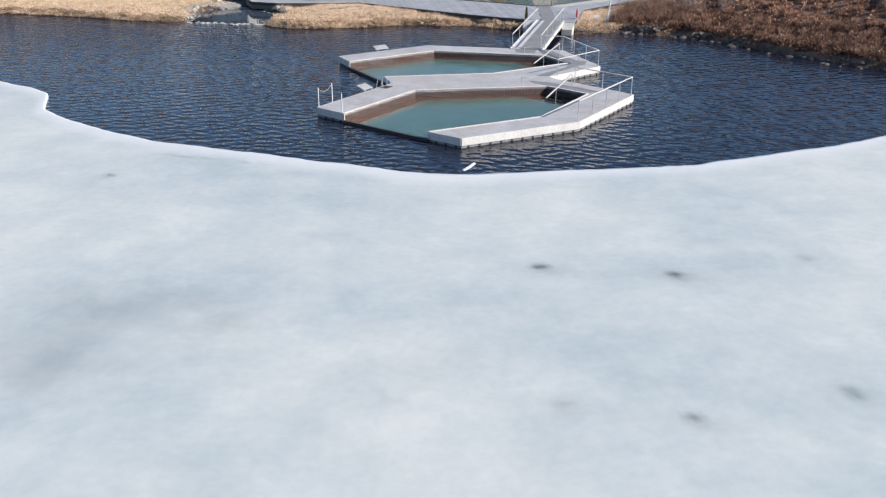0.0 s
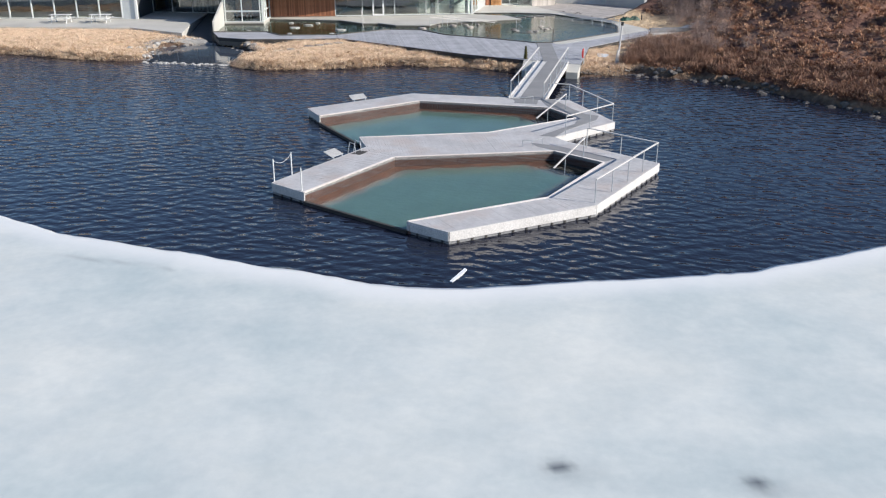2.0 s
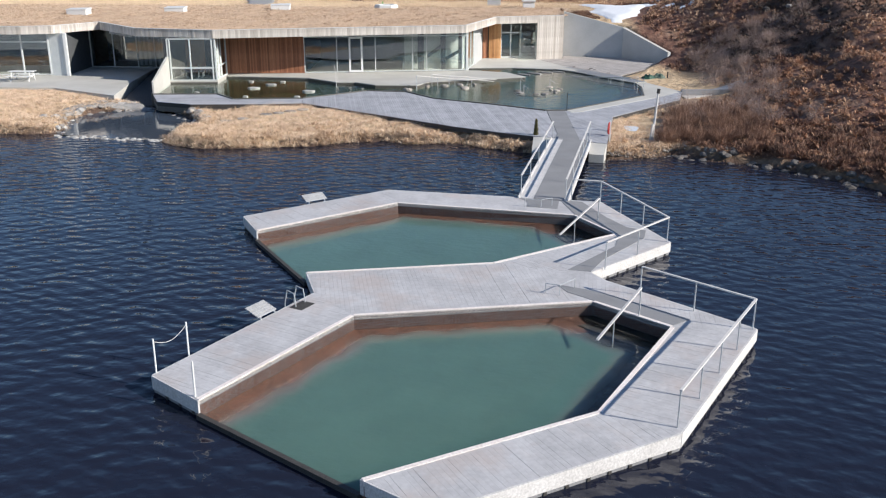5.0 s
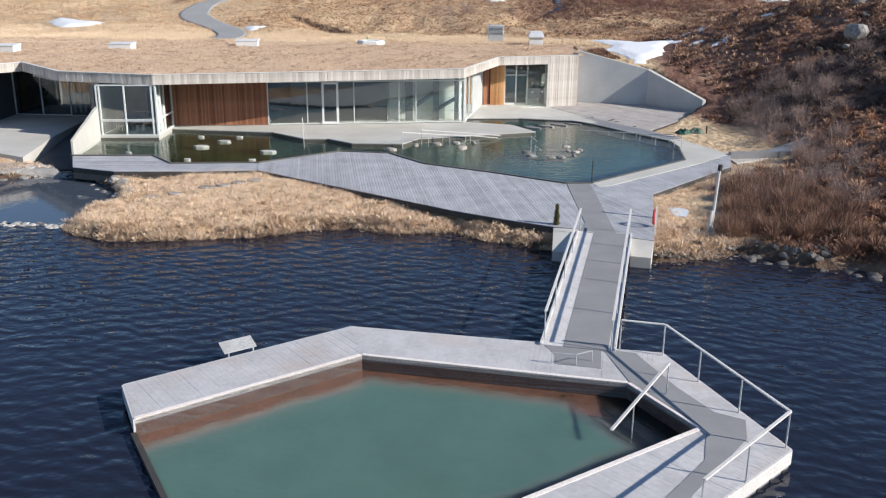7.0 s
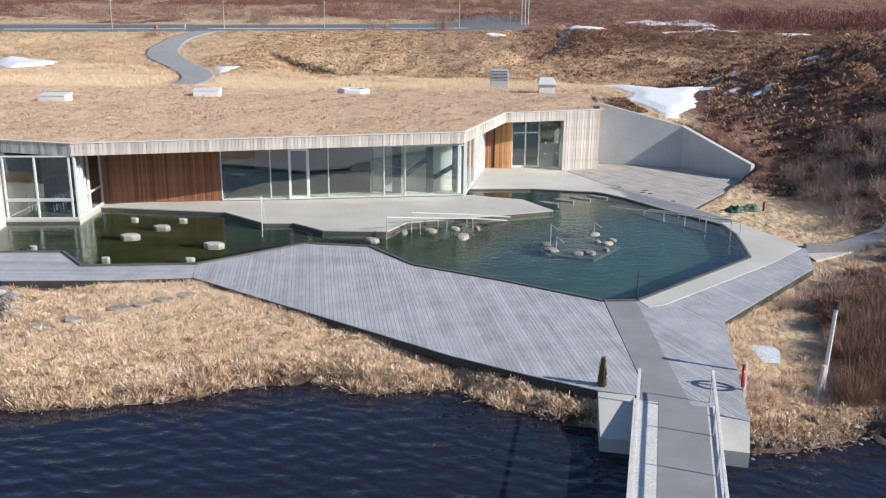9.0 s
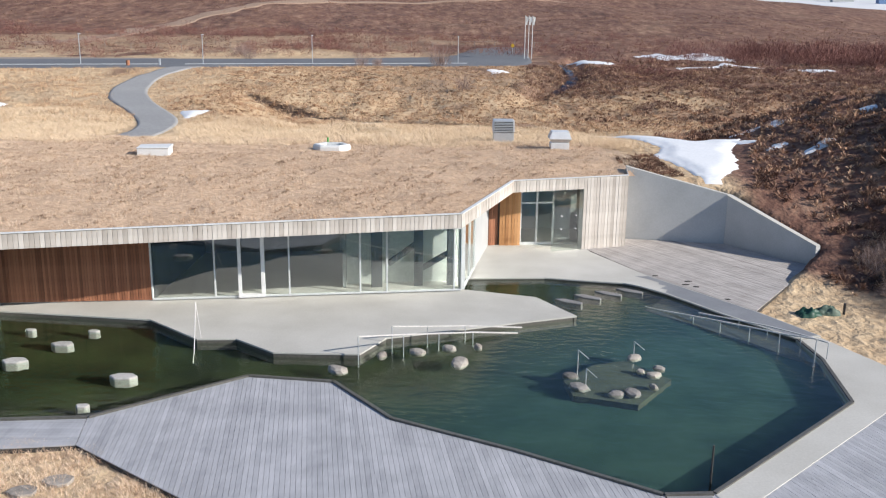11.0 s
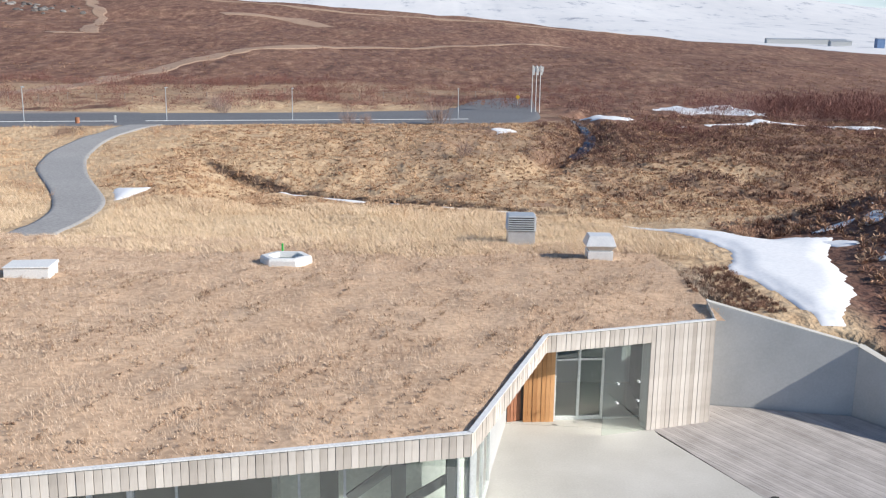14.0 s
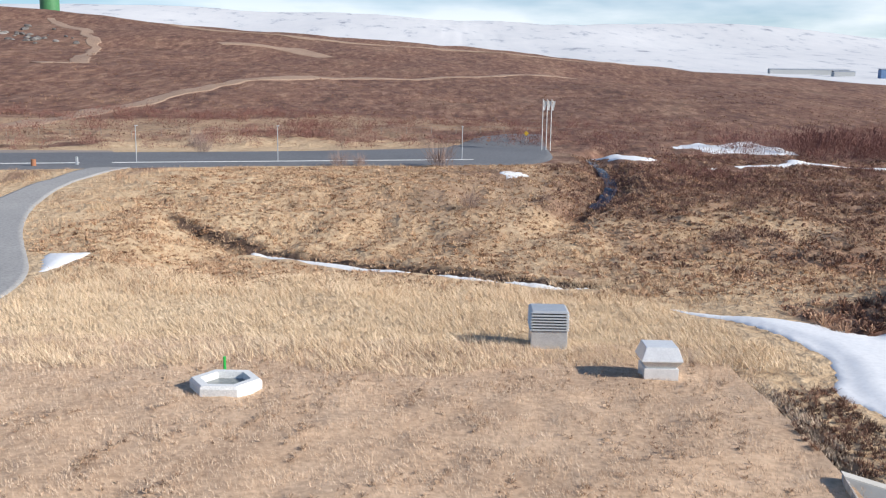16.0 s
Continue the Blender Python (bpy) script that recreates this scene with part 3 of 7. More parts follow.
cover = np.zeros((nyg, nxg, 4), np.float32)
GD = away(GX, GY, LAKE)
cover[..., 0] = heath_share(GX, GY)
cover[..., 1] = sm(800, 1150, GY - 0.3 * GX)
cover[..., 2] = np.maximum(1 - sm(0.1, 0.7, GD), sm(0.2, 0.6, np.exp(-((GY - 157.9 + 0.5 * (GX + 14)) / 0.9) ** 2) * sm(-22, -18, GX) * (1 - sm(9, 13, GX))))
cover[..., 2] = np.maximum(cover[..., 2], np.exp(-((GX - 10 - 0.20 * (GY - 160) - 2.0 * np.sin(GY / 9)) / 2.2) ** 2) * sm(166, 176, GY) * (1 - sm(210, 222, GY)) * 0.85)
cover[..., 2] = np.maximum(cover[..., 2], 0.55 * dark_hill(GX, GY))
cover[..., 3] = 1
at = ground.data.color_attributes.new("cover", "FLOAT_COLOR", "POINT")
at.data.foreach_set("color", cover.ravel())

# ---------------------------------------------------------------- floating baths: plan
A_IN = [(-4.46, 46.85), (-1.17, 52.45), (6.45, 53.85), (8.55, 51.9), (5.63, 46.6), (0.06, 43.43)]
B_IN = [(-6.07, 61.03), (-0.72, 65.26), (6.9, 63.65), (8.25, 61.15), (3.3, 57.56), (-3.28, 56.31)]
POOL_TOP, POOL_LEVEL, POOL_FLOOR = 0.5, 0.04, -1.0


def grown(pts, by):
    c = (sum(p[0] for p in pts) / len(pts), sum(p[1] for p in pts) / len(pts))
    return [(p[0] + by * (p[0] - c[0]) / math.hypot(p[0] - c[0], p[1] - c[1]), p[1] + by * (p[1] - c[1]) / math.hypot(p[0] - c[0], p[1] - c[1])) for p in pts]


def flat_with_holes(name, outer, holes, z, mat):
    from mathutils.geometry import tessellate_polygon
    loops = [[Vector((x, y, z)) for x, y in ring] for ring in [outer, *holes]]
    flat = [p for ring in loops for p in ring]
    return tri_mesh(name, [tuple(p) for p in flat], [t if (flat[t[1]] - flat[t[0]]).cross(flat[t[2]] - flat[t[0]]).z > 0 else t[::-1] for t in tessellate_polygon(loops)], mat)


lake = flat_with_holes("lake", [(-400, -172), (110, -172), (110, 100), (-400, 100)], [grown(A_IN, 0.12), grown(B_IN, 0.12)], 0.0, M_lake)
tagged(lake, "dark blue wind-rippled lake water", "water", kind="structure")


pond = flat_with_holes("pond_water", [(-22.8, 81.4), (-19.5, 80.6), (-16.3, 80.3), (-15.3, 82), (-14.9, 84.5), (-14.9, 86), (-17.8, 89.6), (-20.5, 90.7), (-24, 89.3), (-24.8, 86), (-23.5, 83)], [], 0.045, M_pond)
tagged(pond, "still blue-grey water of the warm pond", "water", kind="structure")


# ---------------------------------------------------------------- ice sheet
def ice_edge(x):
    x = np.asarray(x, float)
    off = np.abs(x - 2)
    e = 38.3 + np.where(x < 2, 0.0195, 0.0165) * np.minimum(off, 43) ** 2 + 0.15 * np.clip(off - 43, 0, None)
    step = 2.3 * sm(-21, -23, x) - 1.6 * sm(-24, -29, x) + 0.7 * np.exp(-(((x + 8) / 4.5) ** 2))
    return e + step + 0.35 * vnoise(x, 0 * x, 5, 21) + 0.16 * vnoise(x, 0 * x, 1.4, 22) + 0.05 * vnoise(x, 0 * x, 0.4, 23)


ix = np.r_[-axis([(0, 34, 0.2, 1.0), (34, 260, 0.5, 1.12)])[:0:-1], axis([(0, 30, 0.2, 1.0), (30, 90, 0.5, 1.12)])]
iv = np.r_[axis([(0, 36, 0.24, 1.004), (36, 210, 1.0, 1.12)])]
IX, IV = np.meshgrid(ix, iv)
IE = ice_edge(IX)
IY = IE - IV
IZ = 0.10 + 0.012 * vnoise(IX, IY, 3, 24) + 0.006 * vnoise(IX, IY, 0.7, 25)
IZ[0] = 0.07
niv, nix = IX.shape
top = np.stack([IX, IY, IZ], -1).reshape(-1, 3)
lip = np.stack([ix, ice_edge(ix) - 0.03, np.full(nix, -0.12)], -1)
idx = np.arange(niv * nix).reshape(niv, nix)
quads = np.stack([idx[:-1, :-1], idx[1:, :-1], idx[1:, 1:], idx[:-1, 1:]], -1).reshape(-1, 4)
rim = np.stack([niv * nix + np.arange(nix - 1), idx[0, :-1], idx[0, 1:], niv * nix + np.arange(1, nix)], -1)
ice = tri_mesh("ice_sheet", np.r_[top, lip], np.r_[quads, rim], M_ice, True)
tagged(ice, "melting white lake ice with bluish patches and dark spots", "ice", kind="structure")
melt = np.zeros((niv * nix + nix, 4), np.float32)
px, py = np.r_[top[:, 0], lip[:, 0]], np.r_[top[:, 1], lip[:, 1]]
SPOTS = [(8.72, 27.6, 0.28, 0.95), (4.5, 28.1, 0.25, 0.95), (-13.2, 37.2, 0.24, 0.65), (11.7, 20.55, 0.24, 0.8), (7.6, 19.2, 0.22, 0.8), (13.4, 29.15, 0.24, 0.4), (4.67, 19.8, 0.35, 0.25), (0.1, 20.0, 0.10, 0.3)]
wob = 0.35 * vnoise(px, py, 0.5, 26)
for sx, sy, sr, depth in SPOTS:
    core = np.exp(-(((px - sx) / sr + wob) ** 2 + ((py - sy) / (0.8 * sr) + wob) ** 2))
    halo = np.exp(-(((px - sx - 0.3) / (3 * sr)) ** 2 + ((py - sy + 0.25) / (1.7 * sr)) ** 2) + wob)
    melt[:, 0] += depth * core + 0.16 * depth * halo
for sx, sy, ax, ay, depth in ((-7.8, 24.5, 3.2, 1.6, 0.20), (-8.8, 21.5, 2.6, 1.8, 0.20), (-4.6, 23.6, 1.6, 1.0, 0.09), (1.5, 21.8, 2.2, 1.4, 0.05)):
    melt[:, 0] += depth * np.exp(-(((px - sx) / ax) ** 2 + ((py - sy) / ay) ** 2) ** 1.5) * (0.75 + 0.5 * vnoise(px, py, 1.3, 45) + 0.25 * vnoise(px, py, 0.5, 46))
back = np.r_[IV.ravel(), np.zeros(nix)]
crack = np.exp(-((back - 1.9 - 0.5 * vnoise(px, py, 3, 27)) / 0.10) ** 2) * sm(0.05, 0.3, vnoise(px, py, 2.2, 28)) * sm(-1, -4, px) * sm(-16, -12, px)
melt[:, 0] = np.clip(melt[:, 0] + 0.28 * crack, 0, 0.9)
melt[:, 1] = np.clip((1 - sm(0.2, 2.0, back)) * 0.8 + 0.5 * sm(0.2, 0.6, vnoise(px, py, 7, 29)) * (1 - sm(3, 14, back)), 0, 1)
melt[:, 3] = 1
at = ice.data.color_attributes.new("melt", "FLOAT_COLOR", "POINT")
at.data.foreach_set("color", melt.ravel())
bm = bmesh.new()
prism(bm, [(1.78, 38.75), (1.88, 38.7), (2.2, 39.35), (2.36, 39.8), (2.28, 39.95), (2.1, 39.5)], -0.05, 0.03)
tagged(link_mesh("ice_floe", bm, M_snow), "small loose sliver of white ice adrift at the ice edge", "ice floe")


# ---------------------------------------------------------------- floating baths
def edge_normal(a, b):
    d = Vector((b[0] - a[0], b[1] - a[1])).normalized()
    return Vector((d.y, -d.x))


bath = thing("floating_bath", "pale timber floating bath with two angular pools on the lake", "floating pool")
# deck leaves: outer edge first, so that boards run across each arm
LEAVES = [
    [(-6.1, 48.2), (-2.68, 54.38), (-1.17, 52.45), (-4.46, 46.85)],
    [(-2.68, 54.38), (-3.28, 56.31), (3.3, 57.56), (5.27, 56.85), (6.45, 53.85), (-1.17, 52.45)],
    [(5.27, 56.85), (6.7, 56.65), (7.12, 55.85), (11.12, 51.84), (8.55, 51.9), (6.45, 53.85)],
    [(11.12, 51.84), (7.47, 45.6), (5.63, 46.6), (8.55, 51.9)],
    [(7.47, 45.6), (1.67, 42.27), (0.06, 43.43), (5.63, 46.6)],
    [(-7.07, 63.0), (-1.31, 67.5), (-0.72, 65.26), (-6.07, 61.03)],
    [(-1.31, 67.5), (8.31, 65.8), (6.9, 63.65), (-0.72, 65.26)],
    [(8.31, 65.8), (10.25, 60.13), (8.25, 61.15), (6.9, 63.65)],
    [(10.25, 60.13), (6.7, 56.65), (5.27, 56.85), (3.3, 57.56), (8.25, 61.15)],
]
OUTER = [(-6.1, 48.2), (-2.68, 54.38), (-3.28, 56.31)], [(-6.07, 61.03), (-7.07, 63.0), (-1.31, 67.5), (8.31, 65.8), (10.25, 60.13), (6.7, 56.65), (7.12, 55.85), (11.12, 51.84), (7.47, 45.6), (1.67, 42.27), (0.06, 43.43)], [(-4.46, 46.85), (-6.1, 48.2)]
for leaf in LEAVES:
    part("deck_body", slab(leaf, -0.25, POOL_TOP - 0.032), M_carcass, bath, "grey timber carcass under the boards")
for run in OUTER:
    for a, b in zip(run, run[1:]):
        d = Vector((b[0] - a[0], b[1] - a[1])).normalized()
        nrm = Vector((-d.y, d.x))
        part("edge_board", wallbm(a, b, 0.12, POOL_TOP - 0.004, 0.05, 1), M_side, bath, "weathered white edge board")
        length = math.hypot(b[0] - a[0], b[1] - a[1])
        for k in range(int(length / 0.6)):
            p = Vector(a) + d * (0.3 + 0.6 * k)
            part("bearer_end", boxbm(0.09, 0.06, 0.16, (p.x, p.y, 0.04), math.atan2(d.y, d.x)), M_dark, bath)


def pool(inner, weir):
    """Basin walls, nosing, floor and water for one hexagonal pool; weir is the low open edge."""
    for i, a in enumerate(inner):
        b = inner[(i + 1) % len(inner)]
        low = i == weir
        part("basin_wall", wallbm(a, b, POOL_FLOOR, POOL_LEVEL + 0.10 if low else POOL_TOP - 0.14, 0.14, 1), M_dark if low else M_rust, bath, "low dark weir" if low else "rust-brown basin wall")
        if not low:
            part("nosing", wallbm(a, b, POOL_TOP - 0.11, POOL_TOP + 0.014, 0.13, 1), M_nosing, bath, "pale pinkish edge trim")
    for i in (0, 1):
        a, b = Vector(inner[i]), Vector(inner[i + 1])
        nrm = edge_normal(a, b) * 0.95
        pts = [tuple(a), tuple(b), tuple(b + nrm), tuple(a + nrm)]
        part("ledge", slab(pts, POOL_FLOOR, [0.0 - 0.004 * i, 0.0 - 0.004 * i, -0.34, -0.34]), M_ledge, bath, "sunken brown timber ledge")
    part("basin_floor", slab(grown(inner, 0.1), POOL_FLOOR - 0.05, POOL_FLOOR), M_pool_floor, bath, "green-tinged basin floor")


M_pool_floor = mottled("green_pool_lining", (0.17, 0.35, 0.30), (0.22, 0.42, 0.35), 0.5, 6, 0.8, bump_at=0.05)
pool(A_IN, 5)
pool(B_IN, 5)
for inner in (A_IN, B_IN):
    bm = bmesh.new()
    bm.faces.new([bm.verts.new((*p, POOL_LEVEL)) for p in grown(inner, 0.06)[::-1]])
    bmesh.ops.triangulate(bm, faces=bm.faces[:])
    for k in range(6):
        bmesh.ops.subdivide_edges(bm, edges=bm.edges[:], cuts=1, use_grid_fill=True)
    w = link_mesh("pool_water", bm, M_pool_water)
    co = np.array([v.co for v in w.data.vertices])
    wob = 0.12 * vnoise(co[:, 0], co[:, 1], 1.1, 33) + 0.07 * vnoise(co[:, 0], co[:, 1], 0.4, 34)

    def edge_gap(i):
        a, b = np.array(inner[i]), np.array(inner[(i + 1) % 6])
        d = (b - a) / np.linalg.norm(b - a)
        return np.abs((co[:, 0] - a[0]) * d[1] - (co[:, 1] - a[1]) * d[0]) + wob

    # Edge 3 has no ledge: its strip adds to the deck's shadow there.
    clear = np.maximum.reduce([1 - sm(0.35, 1.25, edge_gap(0)), 1 - sm(0.25, 1.15, edge_gap(1)), 1 - sm(1.3, 2.1, edge_gap(2)), 0.8 * (1 - sm(0.5, 1.2, edge_gap(3)))])
    shoal = np.zeros((len(co), 4), np.float32)
    shoal[:, 0], shoal[:, 3] = clear, 1
    w.data.color_attributes.new("shoal", "FLOAT_COLOR", "POINT").data.foreach_set("color", shoal.ravel())
    w.visible_shadow = False
    tagged(w, "milky green warm pool water", "water", kind="structure")
for inner in (A_IN, B_IN):
    a, b = Vector(inner[2]), Vector(inner[3])
    d = (b - a).normalized()
    nrm = Vector((d.y, -d.x))
    for k in range(4):
        o = nrm * 0.42 * k
        pts = [tuple(a + o), tuple(b + o), tuple(b + o + nrm * 0.42), tuple(a + o + nrm * 0.42)]
        z = 0.02 - 0.2 * k
        part("pool_step", slab(pts, POOL_FLOOR, z, 0.01), M_dark, bath, "dark submerged step")


# grey rubber walkways laid on the boards
def walkway(name, pts, z, label):
    return tagged(link_mesh(name, slab(pts, z - 0.01, z + 0.012), M_mat), label, "walkway", kind="structure")


walkway("walkway_pool", [(4.72, 66.42), (6.52, 66.06), (6.3, 64.6), (4.97, 64.87), (5.07, 65.54)], POOL_TOP, "grey rubber walkway at the bridge foot")
walkway("walkway_back", [(6.56, 66.0), (7.5, 65.75), (8.23, 63.46), (8.89, 62.01), (9.59, 61.59), (9.34, 60.6), (7.4, 58.04), (6.75, 56.7), (5.95, 56.85), (8.03, 59.54), (8.43, 60.99), (6.98, 63.75)], POOL_TOP + 0.002, "grey rubber walkway beside the back pool")
walkway("walkway_front", [(5.4, 55.4), (6.4, 54.95), (6.95, 54.6), (9.3, 52.5), (8.6, 51.98), (6.6, 53.85), (5.7, 54.7)], POOL_TOP, "grey rubber walkway beside the front pool")


# railings
def railing(path, label, rail_r=0.022, skip_last=False, height=0.97, close_posts=1.75, mid=False):
    """Round galvanised posts with a flat top rail along plan points (x, y, z)."""
    r = thing("railing", label, "railing", "railings")
    for a, b in zip(path, path[1:]):
        a, b = Vector(a), Vector(b)
        n = max(1, round((b - a).length / close_posts))
        for k in range(n + (1 if b == Vector(path[-1]) else 0)):
            p = a.lerp(b, k / n)
            part("post", rod(p - Vector((0, 0, 0.05)), p + Vector((0, 0, height)), 0.022), M_steel, r)
        up = Vector((0, 0, height + 0.02))
        part("top_rail", beam(a + up, b + up, 0.085, 0.04, bevel=0.006), M_rail, r, "pale timber top rail")
        if mid:
            for f in (0.35, 0.65):
                o = Vector((0, 0, height * f))
                part("mid_rail", rod(a + o, b + o, 0.012, 6), M_steel, r)
    return r


railing([(8.1, 54.55, .5), (11.0, 51.8, .5), (7.45, 45.85, .5)], "galvanised railing with pale top rail round the front pool")
railing([(7.05, 65.95, .5), (8.3, 65.65, .5), (10.15, 60.2, .5), (7.3, 57.05, .5)], "galvanised railing with pale top rail round the back pool")


def hand_rail(foot, end, label):
    """A sloping handrail that leads down the steps into a pool."""
    r = thing("handrail", label, "handrail", "handrails")
    foot, end = Vector(foot), Vector(end)
    d = end - foot
    top = foot + Vector((0, 0, 0.95))
    low = end + Vector((0, 0, 0.12))
    part("bar", beam(top, low, 0.09, 0.045, bevel=0.008), M_rail, r, "pale timber bar")
    part("post", rod(foot, top, 0.022), M_steel, r)
    p = top.lerp(low, 0.62)
    part("post", rod((p.x, p.y, -0.5), p, 0.018), M_steel, r)


hand_rail((7.75, 52.75, 0.5), (6.2, 50.95, 0.35), "sloping pale handrail down the steps of the front pool")
hand_rail((7.85, 63.0, 0.5), (6.05, 61.0, 0.35), "sloping pale handrail down the steps of the back pool")

# rope barrier at the open end of the front pool
rope = thing("rope_barrier", "white posts with a slack rope at the deck's end", "barrier")
for p in ((-6.05, 48.35), (-5.5, 49.5), (-4.62, 47.05)):
    part("post", rod((p[0], p[1], 0.4), (p[0], p[1], 1.5), 0.026, 8), M_white, rope)
for a, b in (((-6.05, 48.35), (-5.5, 49.5)), ((-6.05, 48.35), (-4.62, 47.05))):
    bm = bmesh.new()
    pts = [Vector((a[0] + (b[0] - a[0]) * k / 8, a[1] + (b[1] - a[1]) * k / 8, 1.42 - 0.22 * math.sin(math.pi * k / 8))) for k in range(9)]
    for p, q in zip(pts, pts[1:]):
        rod(p, q, 0.008, 5, bm)
    if a[0] < -6 and b[1] > 49:
        part("rope", bm, M_rail, rope)
    else:
        bm.free()


def towel_shelf(corner, along, across, label):
    """A slatted white shelf on two legs, out over the water beside the deck."""
    s = thing("towel_shelf", label, "shelf", "towel shelves")
    c, u, v = Vector(corner), Vector(along), Vector(across)
    for k in range(5):
        a = c + v * (k / 5 + 0.03)
        b = c + v * (k / 5 + 0.17)
        za, zb = 0.58 + 0.2 * (k / 5 + 0.03), 0.58 + 0.2 * (k / 5 + 0.17)
        part("slat", slab([(a.x, a.y), (a.x + u.x, a.y + u.y), (b.x + u.x, b.y + u.y), (b.x, b.y)], [za, za, zb, zb], [za + 0.03, za + 0.03, zb + 0.03, zb + 0.03]), M_shelf, s)
    for f in (0.12, 0.88):
        p = c + u * f
        part("leg", rod((p.x, p.y, 0.35), (p.x, p.y, 0.59), 0.022), M_steel, s)
        q = p + v
        part("bracket", beam((p.x, p.y, 0.56), (q.x, q.y, 0.76), 0.04, 0.04), M_steel, s)


towel_shelf((-4.05, 51.95, 0), (0.42, 0.72, 0), (-0.48, 0.28, 0), "white slatted shelf beside the front pool deck")
towel_shelf((-4.75, 64.95, 0), (0.82, 0.62, 0), (-0.28, 0.38, 0), "white slatted shelf beside the back pool deck")
lad = thing("ladder", "steel ladder hooked over the deck edge", "ladder")
for o in (0.0, 0.5):
    bm = bmesh.new()
    p = Vector((-3.35 + 0.45 * o, 53.25 + 0.8 * o, 0))
    pts = [p + Vector((0.25, -0.15, 0.5)), p + Vector((0.2, -0.12, 0.95)), p + Vector((-0.05, 0.03, 1.0)), p + Vector((-0.15, 0.09, 0.5)), p + Vector((-0.15, 0.09, -0.6))]
    for a, b in zip(pts, pts[1:]):
        rod(a, b, 0.02, 6, bm)
    part("stile", bm, M_steel, lad)
for k in range(3):
    part("rung", rod((-3.5, 53.34, 0.25 - 0.28 * k), (-3.28, 53.74, 0.25 - 0.28 * k), 0.016, 6), M_steel, lad)
tagged(link_mesh("hatch", slab([(-3.3, 53.05), (-2.98, 53.62), (-2.55, 53.4), (-2.87, 52.83)], 0.49, 0.515), M_dark), "dark hatch let into the pale deck", "hatch")
seat = thing("step_rail", "low bent steel rail on the deck", "rail", "low rails")
for a, b in (((4.97, 54.59), (5.42, 54.41)), ((5.42, 54.41), (5.99, 55.05))):
    part("bar", rod((*a, 0.85), (*b, 0.85), 0.016, 6), M_steel, seat)
for p in ((4.97, 54.59), (5.42, 54.41), (5.99, 55.05)):
    part("post", rod((*p, 0.45), (*p, 0.85), 0.016, 6), M_steel, seat)
seat = thing("step_rail", "low bent steel rail on the deck", "rail", "low rails")
for a, b in (((4.9, 64.9), (5.6, 64.8)), ((5.6, 64.8), (6.1, 65.1))):
    part("bar", rod((*a, 0.85), (*b, 0.85), 0.016, 6), M_steel, seat)
for p in ((4.9, 64.9), (5.6, 64.8), (6.1, 65.1)):
    part("post", rod((*p, 0.45), (*p, 0.85), 0.016, 6), M_steel, seat)

# ---------------------------------------------------------------- bridge
BR_S, BR_N = Vector((4.72, 66.25, 0.53)), Vector((7.2, 77.75, 0.86))
BR_W = Vector((2.12, -0.45, 0))
bridge = thing("footbridge", "pale footbridge with a grey walkway and railings", "bridge")


def on_bridge(t, s, z=0.0):
    return BR_S.lerp(BR_N, t) + BR_W * s + Vector((0, 0, z))


def bridge_slab(s0, s1, z0, z1):
    bm = bmesh.new()
    c = [on_bridge(t, s) for t, s in ((0, s0), (0, s1), (1, s1), (1, s0))]
    prism(bm, [(p.x, p.y) for p in c], [p.z + z0 for p in c], [p.z + z1 for p in c])
    return bm


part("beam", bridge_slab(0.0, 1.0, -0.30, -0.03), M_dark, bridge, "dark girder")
part("edge_board", bridge_slab(-0.03, 0.0, -0.26, 0.06), M_side, bridge, "weathered white edge board")
part("edge_board", bridge_slab(1.0, 1.03, -0.26, 0.06), M_side, bridge, "weathered white edge board")
part("ledge", bridge_slab(0.0, 0.30, -0.03, 0.004), M_side, bridge, "pale boarded ledge")
part("ledge", bridge_slab(0.93, 1.0, -0.03, 0.004), M_side, bridge, "pale boarded ledge")
part("surface", bridge_slab(0.30, 0.93, -0.03, 0.012), M_mat, bridge, "grey rubber walkway surface")
railing([tuple(on_bridge(t, 0.02)) for t in (0.02, 0.5, 1.0)], "pale bridge railing with steel posts", close_posts=2.4)
railing([tuple(on_bridge(t, 0.97)) for t in (0.0, 0.5, 1.03)], "pale bridge railing with steel posts", close_posts=2.4)
# abutments
tagged(link_mesh("abutment_west", slab([(6.2, 78.5), (7.25, 78.2), (6.95, 76.0), (5.95, 76.2)], [-0.3, -0.3, -0.3, -0.3], [0.82, 0.84, 0.42, 0.42]), M_concrete), "pale concrete bridge abutment", "abutment", kind="structure")
tagged(link_mesh("abutment_east", slab([(9.25, 76.9), (10.15, 76.5), (9.85, 75.4), (9.05, 75.6)], -0.3, [0.83, 0.83, 0.45, 0.45]), M_concrete), "pale concrete bridge abutment", "abutment", kind="structure")

# ---------------------------------------------------------------- shore deck and lagoon
LAGOON = [(15.1, 93.0), (15.62, 96.9), (15.5, 99.1), (13.4, 102.1), (11.6, 105.0), (10.65, 106.1), (10.0, 106.55), (8.2, 106.85), (6.3, 107.25), (2.4, 106.9), (2.36, 104.8), (5.6, 103.8), (7.1, 101.2), (-0.65, 98.1), (-1.5, 96.3),
          (-4.7, 96.3), (-6.4, 97.7), (-7.9, 97.6), (-10.4, 99.8), (-17.3, 100.6), (-17.2, 97.6), (-21.0, 97.3), (-20.5, 92.1), (-15.8, 92.4), (-14.1, 90.3), (-9.4, 90.8), (-5.2, 94.4), (-2.1, 94.0), (0.1, 91.1),
          (3.8, 89.1), (7.6, 86.7), (8.9, 86.8)]
